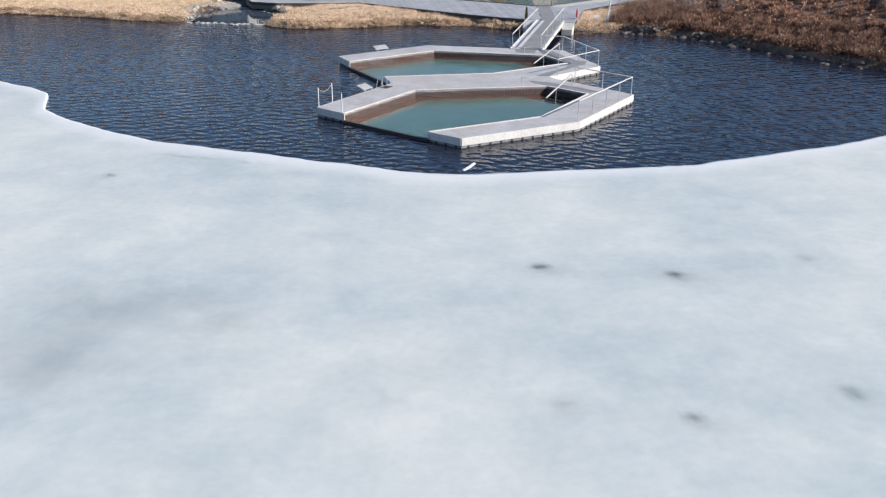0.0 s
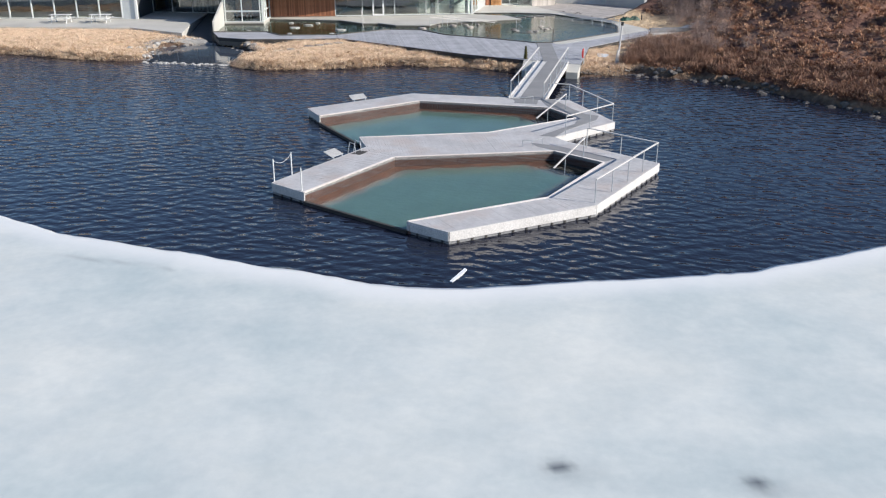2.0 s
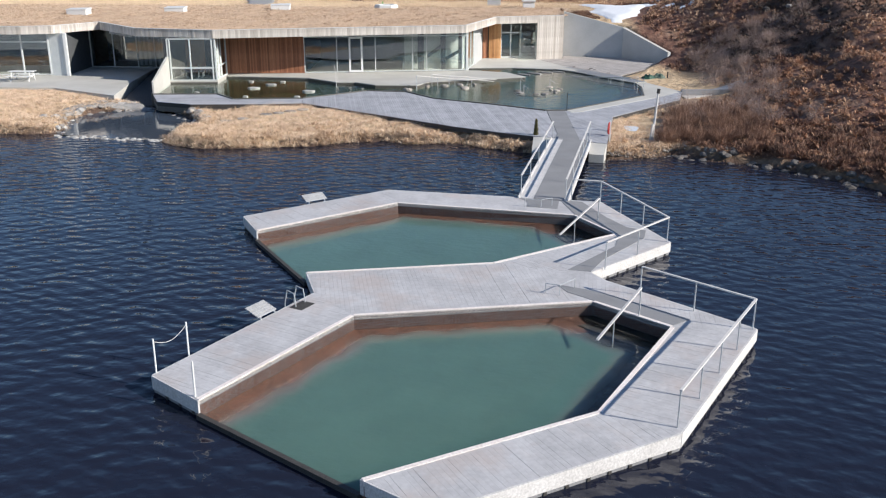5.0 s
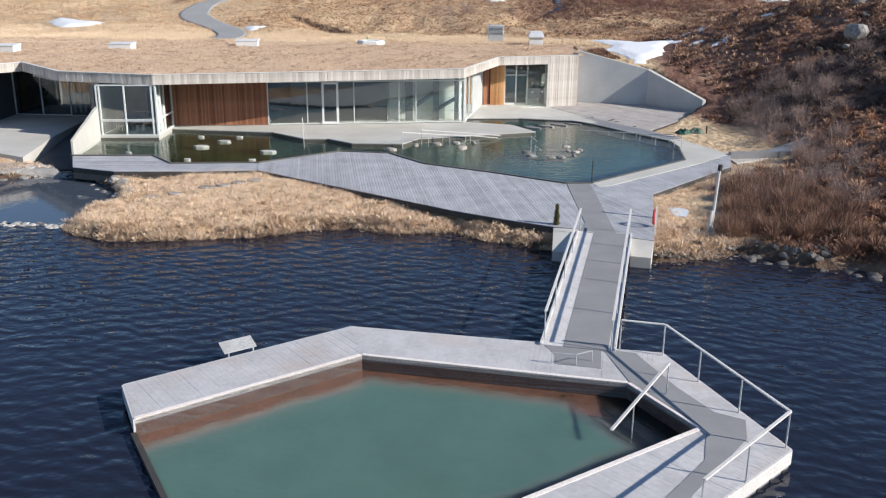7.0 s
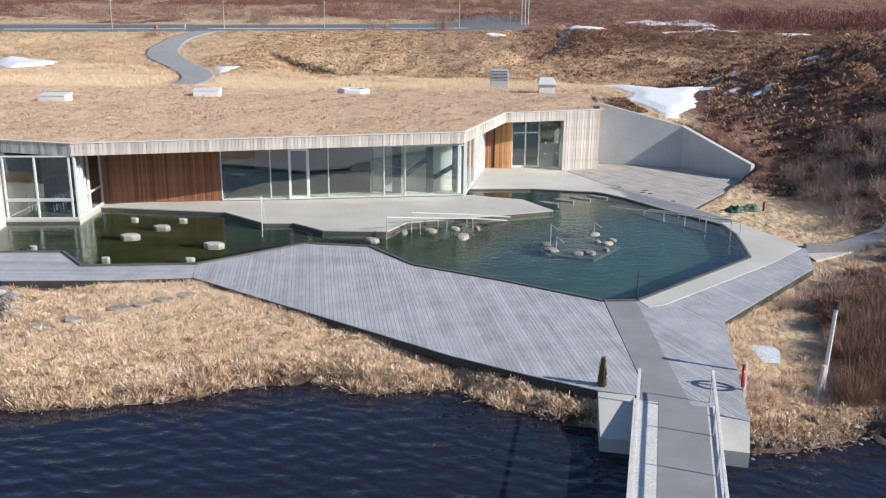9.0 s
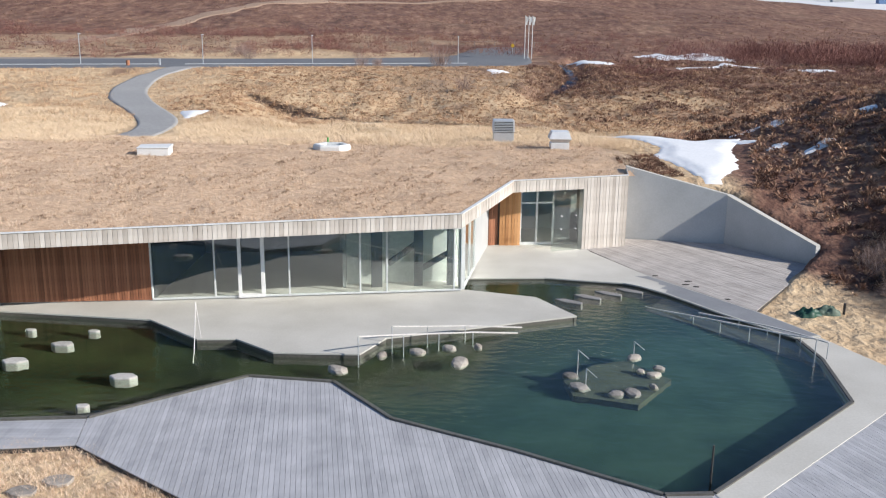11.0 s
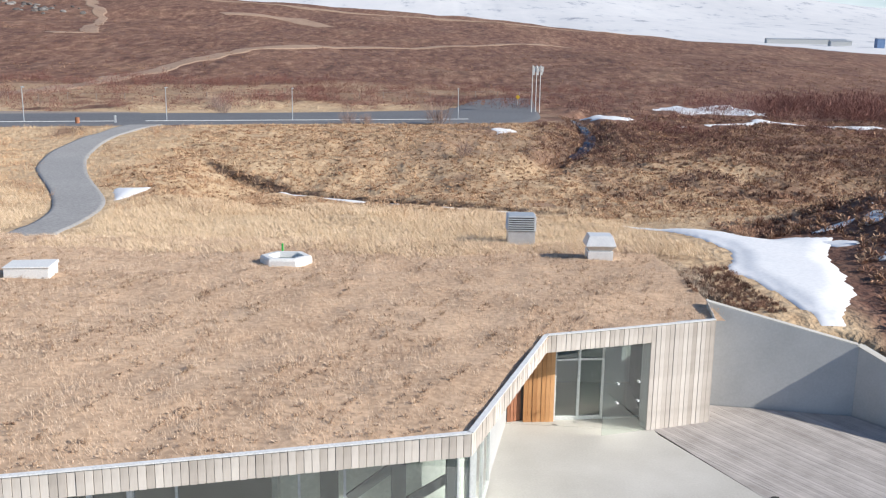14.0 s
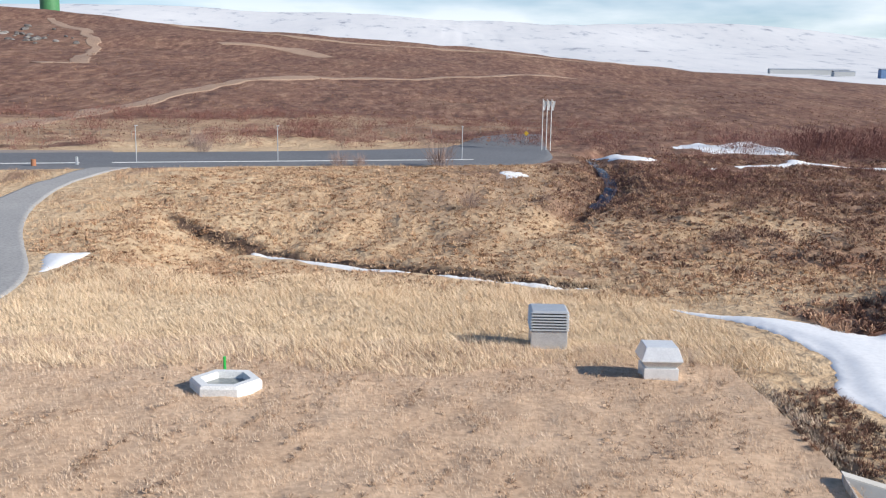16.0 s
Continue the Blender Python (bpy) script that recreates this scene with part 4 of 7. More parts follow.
DECK_Z, FLOOR_Z, LAGOON_Z = 0.85, 1.05, 0.82


def lagoon_floor_material():
    m, n, l, b = material("lagoon_bed", 0.9, 0, 0.2)
    v = coords(n, l)
    sep = n.new("ShaderNodeSeparateXYZ")
    l.new(v, sep.inputs["Vector"])
    mr = n.new("ShaderNodeMapRange")
    mr.inputs["From Min"].default_value, mr.inputs["From Max"].default_value = 1.0, 8.5
    lean = n.new("ShaderNodeMath")
    lean.operation = "MULTIPLY_ADD"
    lean.inputs[1].default_value, lean.inputs[2].default_value = -0.9, 87.3
    l.new(sep.outputs["Y"], lean.inputs[0])
    both = n.new("ShaderNodeMath")
    l.new(sep.outputs["X"], both.inputs[0])
    l.new(lean.outputs[0], both.inputs[1])
    l.new(both.outputs[0], mr.inputs["Value"])
    weed = ramp(n, l, fnoise(n, l, v, 0.5, 5), [(0.3, (0.010, 0.016, 0.006)), (0.7, (0.034, 0.045, 0.015))])
    clean = ramp(n, l, fnoise(n, l, v, 0.4, 4), [(0.3, (0.014, 0.038, 0.031)), (0.7, (0.034, 0.068, 0.056))])
    l.new(mix(n, l, mr.outputs["Result"], weed, clean), b.inputs["Base Color"])
    return m


M_lagoon_floor = lagoon_floor_material()
bed = tagged(flat_with_holes("lagoon_bed", grown(LAGOON, 0.0), [], 0.06, M_lagoon_floor), "weedy dark bed of the shore lagoon", "pool floor", kind="structure")
water = flat_with_holes("lagoon_water", LAGOON, [], LAGOON_Z, M_lagoon_water)
water.visible_shadow = False
tagged(water, "clear green geothermal lagoon water", "water", kind="structure")
for i, a in enumerate(LAGOON):
    b = LAGOON[(i + 1) % len(LAGOON)]
    off = edge_normal(a, b) * 0.02
    a, b = (a[0] + off.x, a[1] + off.y), (b[0] + off.x, b[1] + off.y)
    tagged(link_mesh("lagoon_wall", wallbm(a, b, 0.0, LAGOON_Z + 0.1, 0.12, -1), M_wet_shade), "dark wet concrete wall of the shore lagoon", "pool wall", kind="structure")


def plank_deck(name, pts, angle, z, label, mat, width=0.145, gap=0.009, base=M_dark):
    d = tagged(new(name), label, "deck", kind="structure")
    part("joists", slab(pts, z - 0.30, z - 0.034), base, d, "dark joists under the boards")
    return d, strips(pts, angle, width, gap), z, mat


DECKS = [
    plank_deck("deck_main", [(-9, 88.9), (-9.4, 90.8), (-5.2, 94.4), (-2.1, 94.0), (1.8, 80.9)], 99, DECK_Z, "weathered grey timber deck by the lagoon", M_deck),
    plank_deck("deck_middle", [(-2.1, 94.0), (0.1, 91.1), (3.8, 89.1), (7.6, 86.7), (7.63, 78.0), (6.2, 78.4), (4.3, 79.4), (1.8, 80.9)], 99, DECK_Z, "weathered grey timber deck by the lagoon", M_deck),
    plank_deck("deck_south_east", [(8.85, 86.8), (8.75, 77.2), (10.15, 76.5), (11.7, 84.6), (11.9, 88.3), (9.9, 86.5)], 113, DECK_Z, "weathered grey timber deck beside the walkway", M_deck),
    plank_deck("deck_east", [(9.9, 86.5), (11.9, 88.3), (11.7, 84.6), (17.5, 91.5), (18.4, 95.0), (15.85, 92.3)][1:] , 113, DECK_Z, "weathered grey timber deck beside the lagoon", M_deck),
    plank_deck("deck_walk", [(-20.5, 92.1), (-15.8, 92.4), (-14.1, 90.3), (-9.42, 90.8), (-9.02, 88.9), (-12.2, 88.4), (-16.6, 88.1), (-19.2, 89.0)], 2, DECK_Z - 0.004, "weathered grey timber walk along the lagoon", M_deck),
    plank_deck("deck_upper", [(8.95, 113.4), (11.45, 114.4), (11.6, 115.7), (17.0, 114.75), (20.2, 110.2), (15.0, 102.5), (11.3, 108.1)], 122, DECK_Z + 0.086, "weathered timber deck below the wing wall", M_upper_deck),
]
# Plans of dark blocks that put a shadow gap under the thin terrace slabs.
EDGED = [
    ("footing_north", [(2.4, 106.93), (6.3, 107.28), (8.2, 106.88), (10.0, 106.58), (10.67, 106.13), (11.63, 105.03), (13.43, 102.13), (15.53, 99.13), (16.5, 99.4), (15.0, 102.5), (11.3, 108.1), (9.2, 112.6), (8.8, 114.4), (3.0, 114.4)], DECK_Z + 0.08),
    ("footing_walk", [(-20.5, 92.07), (-15.8, 92.37), (-14.1, 90.27), (-9.4, 90.77), (-9.03, 88.93), (-12.2, 88.43), (-16.6, 88.13), (-19.2, 89.03)], DECK_Z - 0.03),
    ("footing_island", [(2.36, 104.78), (5.58, 103.78), (7.07, 101.22), (-0.68, 98.13), (-1.53, 96.33), (-4.7, 96.33), (-6.4, 97.73), (-7.9, 97.63), (-10.4, 99.83), (-17.3, 100.63), (-17.9, 101.9), (-11.1, 102.7), (2.3, 104.97)], FLOOR_Z - 0.05),
]
tagged(link_mesh("coping_east", slab([(8.9, 86.85), (15.1, 93.0), (15.95, 92.2), (9.9, 86.3), (9.2, 86.0)], 0.5, DECK_Z + 0.02, 0.01), M_concrete), "pale concrete coping along the lagoon", "coping", kind="structure")
tagged(link_mesh("terrace_east", slab([(15.1, 93.0), (15.95, 92.2), (18.4, 95.1), (16.6, 99.4), (15.5, 99.1), (15.62, 96.9)], 0.3, DECK_Z + 0.01, 0.01), M_concrete), "pale concrete terrace at the lagoon's end", "terrace", kind="structure")
tagged(link_mesh("terrace_north", slab([(2.4, 106.9), (6.3, 107.25), (8.2, 106.85), (10.0, 106.55), (10.65, 106.1), (11.6, 105.0), (13.4, 102.1), (15.5, 99.1), (16.6, 99.4), (15.0, 102.5), (11.3, 108.1), (9.2, 112.6), (8.8, 114.5), (3.0, 114.5)], DECK_Z + 0.02, DECK_Z + 0.08), M_concrete), "pale concrete terrace before the entrance", "terrace", kind="structure")
tagged(link_mesh("terrace_island", slab([(2.36, 104.8), (5.6, 103.8), (7.1, 101.2), (-0.65, 98.1), (-1.5, 96.3), (-4.7, 96.3), (-6.4, 97.7), (-7.9, 97.6), (-10.4, 99.8), (-17.3, 100.6), (-17.9, 101.9), (-11.1, 102.7), (2.3, 105.0)], FLOOR_Z - 0.11, FLOOR_Z - 0.05), M_concrete), "pale concrete terrace in front of the glazing", "terrace", kind="structure")
tagged(link_mesh("walkway_shore", slab([(7.64, 86.7), (8.86, 86.8), (8.74, 77.25), (9.2, 76.75), (7.2, 77.7), (7.63, 79.0)], DECK_Z - 0.25, DECK_Z + 0.012), M_mat), "grey rubber walkway from the bridge to the lagoon", "walkway", kind="structure")
tagged(link_mesh("terrace_west", slab([(-80, 96.0), (-31.3, 94.7), (-28.9, 94.7), (-23.1, 91.4), (-24.2, 98.4), (-24.9, 107.0), (-80, 107)], 0.1, DECK_Z), M_concrete), "pale concrete terrace before the west wing", "terrace", kind="structure")
tagged(link_mesh("deck_edge", beam((-9.42, 90.83, DECK_Z + 0.008), (-5.2, 94.42, DECK_Z + 0.008), 0.09, 0.03), M_side), "pale worn edge strip along the deck", "trim", kind="structure")
# sloping dark channel beside the bay
for name, pts, z in EDGED:
    # The dark colour here is the shade below the slab edge.
    tagged(link_mesh(name, slab(pts, 0.2, z - 0.06), M_wet_shade), "dark footing that stands in for the shadow gap below the terrace", "footing", kind="structure")
bm = bmesh.new()
prism(bm, [(-23.1, 91.5), (-20.6, 92.0), (-21.0, 106), (-24.9, 106)], -0.4, [0.05, 0.05, 0.8, 0.8])
tagged(link_mesh("channel", bm, M_room_dark), "dark sloping overflow channel beside the bay", "channel", kind="structure")

# ---------------------------------------------------------------- building
SOFFIT, ROOF_TOP = 4.27, 4.9
FASCIA = [(-80, 97.2), (-33.3, 99.8), (-31.2, 100.5), (-28.7, 104.3), (-23.8, 99.0), (-17.3, 97.6), (2.2, 103.1), (4.9, 111.6), (8.8, 113.0), (11.3, 113.95)]
building = thing("bath_house", "low turf-roofed bath house with silvered board fascia and glass front", "building")


def cladding(a, b, z0, z1, width, mat, parent, name="board", thick=0.03, seed=0, uneven=0.0, z0b=None, z1b=None):
    """Upright boards from plan point a to b, face to the right of a->b, each an object of its own."""
    a, b = Vector(a), Vector(b)
    d = (b - a).normalized()
    nrm = Vector((d.y, -d.x))
    n = max(1, round((b - a).length / width))
    w = (b - a).length / n
    shared = {}
    r = random.Random(seed)
    for k in range(n):
        f = (k + 0.5) / n
        lo, hi = z0 + f * ((z0b if z0b is not None else z0) - z0), z1 + f * ((z1b if z1b is not None else z1) - z1)
        key = (round(hi - lo, 2), k % 3)
        if key not in shared:
            me = bpy.data.meshes.new(name)
            bm = boxbm(w - 0.011, thick + 0.012 * (k % 3), hi - lo, bevel=0.004)
            bm.to_mesh(me)
            bm.free()
            me.materials.append(mat)
            shared[key] = me
        o = new(name, shared[key])
        c = a.lerp(b, f) + nrm * (thick / 2 + uneven * r.uniform(-0.5, 0.5))
        o.matrix_world = Matrix.Translation((c.x, c.y, (lo + hi) / 2)) @ Matrix.Rotation(math.atan2(d.y, d.x), 4, "Z")
        o.parent = parent


def glazing(a, b, z0, z1, posts, parent, cross=(), depth=0.12, post_w=0.07, panes=True):
    """A row of panes from a to b with uprights at the given shares and bars at the heights in cross."""
    a, b = Vector(a), Vector(b)
    d = (b - a).normalized()
    turn = math.atan2(d.y, d.x)
    win = part("window", boxbm((b - a).length, depth, 0.07, (((a + b) / 2).x, ((a + b) / 2).y, z0 + 0.035), turn), M_frame, parent, "pale framed glazing")
    part("head", boxbm((b - a).length, depth, 0.07, (((a + b) / 2).x, ((a + b) / 2).y, z1 - 0.035), turn), M_frame, win)
    for f in posts:
        p = a.lerp(b, f)
        part("mullion", boxbm(post_w, depth, z1 - z0 - 0.14, (p.x, p.y, (z0 + z1) / 2), turn, 0.006), M_frame, win)
    for f0, f1, z in cross:
        p, q = a.lerp(b, f0), a.lerp(b, f1)
        part("crossbar", beam((p.x, p.y, z), (q.x, q.y, z), depth * 0.9, 0.09), M_frame, win)
    if panes:
        for f, g in zip(posts, posts[1:]):
            p, q = a.lerp(b, f), a.lerp(b, g)
            pane = part("pane", boxbm((q - p).length - post_w, 0.012, z1 - z0 - 0.14, (((p + q) / 2).x, ((p + q) / 2).y, (z0 + z1) / 2), turn), M_glass, win, "clear glass")
            pane.visible_shadow = False
    return win


# roof body and soffit under the turf
soff = [(x, y) for x, y in FASCIA] + [(11.3, 119.0), (-80, 119.0)]
bm = slab([(p[0] + 0.0, p[1] + 0.03) for p in soff], SOFFIT + 0.03, ROOF_TOP - 0.28)
part("roof", bm, M_wall_concrete, building, "concrete roof slab below the turf")
for i, (a, b) in enumerate(zip(FASCIA, FASCIA[1:])):
    low = SOFFIT
    if i == 8:
        continue
    cladding(a, b, low, ROOF_TOP, 0.19, M_fascia, building, "fascia_board", seed=i, uneven=0.012)
    part("capping", beam((*a, ROOF_TOP + 0.012), (*b, ROOF_TOP + 0.012), 0.16, 0.03), M_white, building, "pale metal capping")
part("capping", beam((8.8, 113.0, ROOF_TOP + 0.012), (11.3, 113.95, ROOF_TOP + 0.012), 0.16, 0.03), M_white, building, "pale metal capping")
cladding((8.8, 113.0), (11.3, 113.95), 0.93, ROOF_TOP, 0.19, M_fascia, building, "cladding_board", seed=21, uneven=0.02)
part("corner_wall", wallbm((8.83, 113.05), (11.3, 113.98), 0.9, ROOF_TOP - 0.1, 0.5, 1), M_wall_concrete, building, "grey end wall behind the boards")
cladding((11.3, 113.95), (11.5, 115.9), 0.93, ROOF_TOP + 0.02, 0.19, M_fascia, building, "cladding_board", seed=22, uneven=0.02, z1b=5.08)

# main glass front
part("floor", slab([(-17.9, 101.5), (-11.1, 102.3), (2.3, 104.6), (3.0, 113.5), (-17.9, 113.5)], 0.6, FLOOR_Z), M_concrete, building, "polished concrete floor")
glazing((-11.1, 102.3), (2.25, 104.55), FLOOR_Z, SOFFIT, (0.0, 0.196, 0.272, 0.352, 0.432, 0.662, 0.75, 0.975, 1.0), building, cross=((0.0, 1.0, 3.95),))
part("column", boxbm(0.28, 0.28, SOFFIT - FLOOR_Z, (2.25, 104.75, (SOFFIT + FLOOR_Z) / 2), 0.17, 0.01), M_frame, building, "pale corner column")
door = part("door", beam((-7.45, 102.84, FLOOR_Z + 0.08), (-6.42, 103.02, FLOOR_Z + 0.08), 0.14, 0.16), M_white, building, "white framed glass door")
part("top_rail", beam((-7.45, 102.84, 3.84), (-6.42, 103.02, 3.84), 0.14, 0.13), M_white, door)
for x, y in ((-7.42, 102.845), (-6.45, 103.015)):
    part("stile", boxbm(0.14, 0.15, 3.78 - FLOOR_Z, (x, y, (3.78 + FLOOR_Z) / 2), 0.17), M_white, door)
glazing((2.35, 104.9), (2.87, 108.3), FLOOR_Z, SOFFIT, (0.0, 0.5, 1.0), building)
# larch wall
part("larch_backing", wallbm((-17.6, 101.5), (-11.1, 102.33), FLOOR_Z, SOFFIT, 0.2, 1), M_dark, building, "dark backing wall")
cladding((-17.6, 101.48), (-11.12, 102.3), FLOOR_Z, SOFFIT, 0.115, M_larch, building, "larch_board", seed=5, uneven=0.01)
# rooms behind the glass
part("room_wall", wallbm((-11.1, 110.5), (3.1, 112.5), FLOOR_Z, SOFFIT, 0.2, 1), M_room, building, "plastered back wall")
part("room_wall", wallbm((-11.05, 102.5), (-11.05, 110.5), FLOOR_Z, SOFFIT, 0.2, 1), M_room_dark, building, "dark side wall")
part("room_wall", wallbm((-3.0, 104.6), (-3.2, 108.0), FLOOR_Z, SOFFIT, 0.15, 1), M_room, building, "plastered side wall")
part("room_wall", wallbm((-3.1, 105.2), (2.1, 106.1), FLOOR_Z, SOFFIT, 0.12, 1), M_room_pale, building, "pale plastered inner wall")
# Slanting bars model the diagonal shadows that fall on the pale inner wall.
for x0, z0, x1, z1 in ((-1.1, 2.12, 0.12, 3.0), (0.45, 1.88, 1.62, 2.55)):
    part("brace", beam((x0, 105.15 + 0.17 * x0, z0), (x1, 105.15 + 0.17 * x1, z1), 0.10, 0.26), M_room_dark, building, "dark bar shaped as a diagonal shadow on the inner wall")
for x, w in ((0.27, 0.40), (1.76, 0.36), (-1.62, 0.5)):
    part("column", boxbm(w, 0.2, SOFFIT - FLOOR_Z, (x, 105.12 + 0.17 * x, (SOFFIT + FLOOR_Z) / 2), 0.17, 0.01), M_room_dark, building, "dark inner column")
part("ceiling", slab([(-80, 100.4), (-33, 101.5), (-31, 102), (-28.7, 104.9), (-23.8, 99.6), (-17.3, 98.2), (2.0, 103.7), (4.6, 112.2), (11.0, 114.6), (11.0, 119), (-80, 119)], SOFFIT - 0.002, SOFFIT + 0.028), M_room, building, "plain soffit")

# entrance recess
part("recess_wall", wallbm((2.85, 108.3), (3.75, 113.6), 0.9, SOFFIT, 0.25, 1), M_wall_concrete, building, "concrete side wall of the entrance")
cladding((3.75, 113.5), (4.35, 113.75), 0.93, SOFFIT, 0.12, M_larch, building, "larch_board", seed=6)
cladding((4.35, 113.55), (5.5, 113.65), 0.93, SOFFIT, 0.165, M_orange, building, "larch_board", seed=7, uneven=0.02)
part("larch_backing", wallbm((3.7, 113.62), (5.5, 113.8), 0.9, SOFFIT, 0.15, 1), M_dark, building, "dark backing wall")
glazing((5.5, 113.8), (8.85, 114.3), 0.93, SOFFIT, (0.0, 0.27, 0.54, 1.0), building, cross=((0.0, 0.54, 3.3), (0.0, 0.54, 1.05)), post_w=0.11)
part("hall_wall", wallbm((5.0, 117.8), (9.2, 118.2), 0.9, SOFFIT, 0.2, 1), M_frame, building, "grey hall wall")
part("hall_wall", wallbm((8.9, 113.6), (9.1, 118.0), 0.9, SOFFIT, 0.15, -1), M_room, building, "grey hall wall")
part("hall_wall", wallbm((5.2, 113.9), (5.0, 117.8), 0.9, SOFFIT, 0.15, 1), M_room, building, "grey hall wall")
part("hall_floor", slab([(3.5, 113.4), (9.0, 113.0), (9.2, 118), (5, 118)], 0.6, 0.945), M_concrete, building, "concrete hall floor")

M_bright_stud = mottled("bright_stud_steel", (0.78, 0.79, 0.80), (0.88, 0.88, 0.89), 3, 20, 0.35, 0.2, 0.0)
M_lamp = mottled("lit_opal_globe", (0.8, 0.78, 0.72), (0.9, 0.88, 0.84), 2, 9, 0.4, bump_at=0)
M_lamp.node_tree.nodes["Principled BSDF"].inputs["Emission Color"].default_value = (1.0, 0.9, 0.75, 1)
M_lamp.node_tree.nodes["Principled BSDF"].inputs["Emission Strength"].default_value = 0.7
screen = thing("glass_screen", "clear glass wind screen on four steel studs at the entrance", "glass screen")
pane = part("pane", beam((7.1, 112.42, 2.58), (8.78, 113.02, 2.58), 0.016, 3.28), M_glass, screen)
pane.visible_shadow = False
for x, y in ((7.62, 112.6), (8.42, 112.88)):
    for z in (2.13, 2.85):
        part("stud", rod((x + 0.02, y - 0.06, z), (x - 0.03, y + 0.08, z), 0.04, 10), M_bright_stud, screen, "bright steel stud")
for x, y, z in ((6.9, 115.4, 3.7), (8.1, 115.5, 3.6)):
    t = thing("pendant_lamp", "small lit globe lamp hanging in the entrance hall", "lamp", "hall lamps")
    part("cord", rod((x, y, z), (x, y, SOFFIT), 0.008, 5), M_dark, t)
    bm = bmesh.new()
    bmesh.ops.create_icosphere(bm, subdivisions=2, radius=0.045, matrix=Matrix.Translation((x, y, z)))
    part("globe", bm, M_lamp, t, "lit opal globe", True)

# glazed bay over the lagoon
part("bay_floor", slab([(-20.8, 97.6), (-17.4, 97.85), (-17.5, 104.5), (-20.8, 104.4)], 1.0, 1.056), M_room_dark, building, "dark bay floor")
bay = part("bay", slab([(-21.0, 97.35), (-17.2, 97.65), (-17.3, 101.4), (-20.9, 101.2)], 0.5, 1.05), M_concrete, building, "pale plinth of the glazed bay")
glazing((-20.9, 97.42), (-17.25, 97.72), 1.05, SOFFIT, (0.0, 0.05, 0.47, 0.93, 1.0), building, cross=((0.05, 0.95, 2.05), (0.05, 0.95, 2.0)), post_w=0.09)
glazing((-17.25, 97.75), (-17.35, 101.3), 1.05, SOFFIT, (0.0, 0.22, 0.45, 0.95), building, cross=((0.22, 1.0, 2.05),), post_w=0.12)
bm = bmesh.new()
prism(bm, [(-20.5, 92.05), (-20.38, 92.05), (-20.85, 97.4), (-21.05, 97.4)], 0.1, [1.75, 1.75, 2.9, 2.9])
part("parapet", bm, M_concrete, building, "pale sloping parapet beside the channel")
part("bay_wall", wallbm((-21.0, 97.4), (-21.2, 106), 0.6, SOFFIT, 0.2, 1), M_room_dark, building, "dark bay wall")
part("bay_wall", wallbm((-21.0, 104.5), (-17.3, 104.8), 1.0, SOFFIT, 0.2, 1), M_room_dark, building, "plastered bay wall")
for k, (bx, by) in enumerate(((-19.6, 99.3), (-18.4, 99.8))):
    t = thing("cafe_table", "dark round cafe table inside the bay", "table", "bay furniture")
    part("tabletop", rod((bx, by, 1.78), (bx, by, 1.81), 0.42, 20), M_dark, t)
    part("stem", rod((bx, by, 1.07), (bx, by, 1.78), 0.04), M_dark, t)
    part("foot", rod((bx, by, 1.05), (bx, by, 1.07), 0.24, 16), M_dark, t)
    for s in (-0.65, 0.65):
        c = thing("cafe_chair", "dark cafe chair beside a round table", "chair", "bay furniture")
        part("seat", boxbm(0.42, 0.42, 0.04, (bx + s, by, 1.50), 0, 0.01), M_dark, c)
        part("backrest", boxbm(0.04, 0.42, 0.4, (bx + s * 1.3, by, 1.74), 0, 0.01), M_dark, c)
        for lx in (-0.18, 0.18):
            for ly in (-0.18, 0.18):
                part("leg", rod((bx + s + lx, by + ly, 1.05), (bx + s + lx, by + ly, 1.49), 0.015, 6), M_steel, c)

for k in range(3):
    part("bay_post", boxbm(0.16, 0.16, SOFFIT - 1.05, (-17.42 - 0.02 * k, 98.35 + 0.42 * k, (SOFFIT + 1.05) / 2), 0.03, 0.01), M_white, building, "white inner post of the bay")
part("bay_lining", wallbm((-20.75, 101.6), (-19.2, 101.7), 1.06, SOFFIT, 0.1, 1), M_larch_dim, building, "brown timber lining inside the bay")
# recessed court between bay and west wing
for k in range(9):
    x = -26.2 + 0.42 * k
    part("curtain", boxbm(0.22, 0.08, 2.6, (x, 106.75 - 0.065 * (x + 30.6) + 0.05 * (k % 2), 2.35), 0.2 * (-1) ** k, 0.03), M_curtain, building, "pale hanging curtain strip")
glazing((-30.6, 106.6), (-21.3, 106.0), DECK_Z, SOFFIT, (0.0, 0.22, 0.45, 0.62, 0.8, 1.0), building, post_w=0.08)
part("court_wall", wallbm((-30.6, 110.5), (-21.3, 110.0), DECK_Z, SOFFIT, 0.2, 1), M_room, building, "grey inner wall")
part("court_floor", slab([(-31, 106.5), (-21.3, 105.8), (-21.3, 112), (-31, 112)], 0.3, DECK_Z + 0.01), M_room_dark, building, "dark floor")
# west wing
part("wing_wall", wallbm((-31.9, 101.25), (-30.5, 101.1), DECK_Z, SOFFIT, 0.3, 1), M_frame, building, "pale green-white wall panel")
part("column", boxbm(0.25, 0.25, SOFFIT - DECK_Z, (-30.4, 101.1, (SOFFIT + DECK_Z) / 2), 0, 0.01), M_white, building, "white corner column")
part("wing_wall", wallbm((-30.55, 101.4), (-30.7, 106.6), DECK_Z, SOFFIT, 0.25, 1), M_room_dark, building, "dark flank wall")
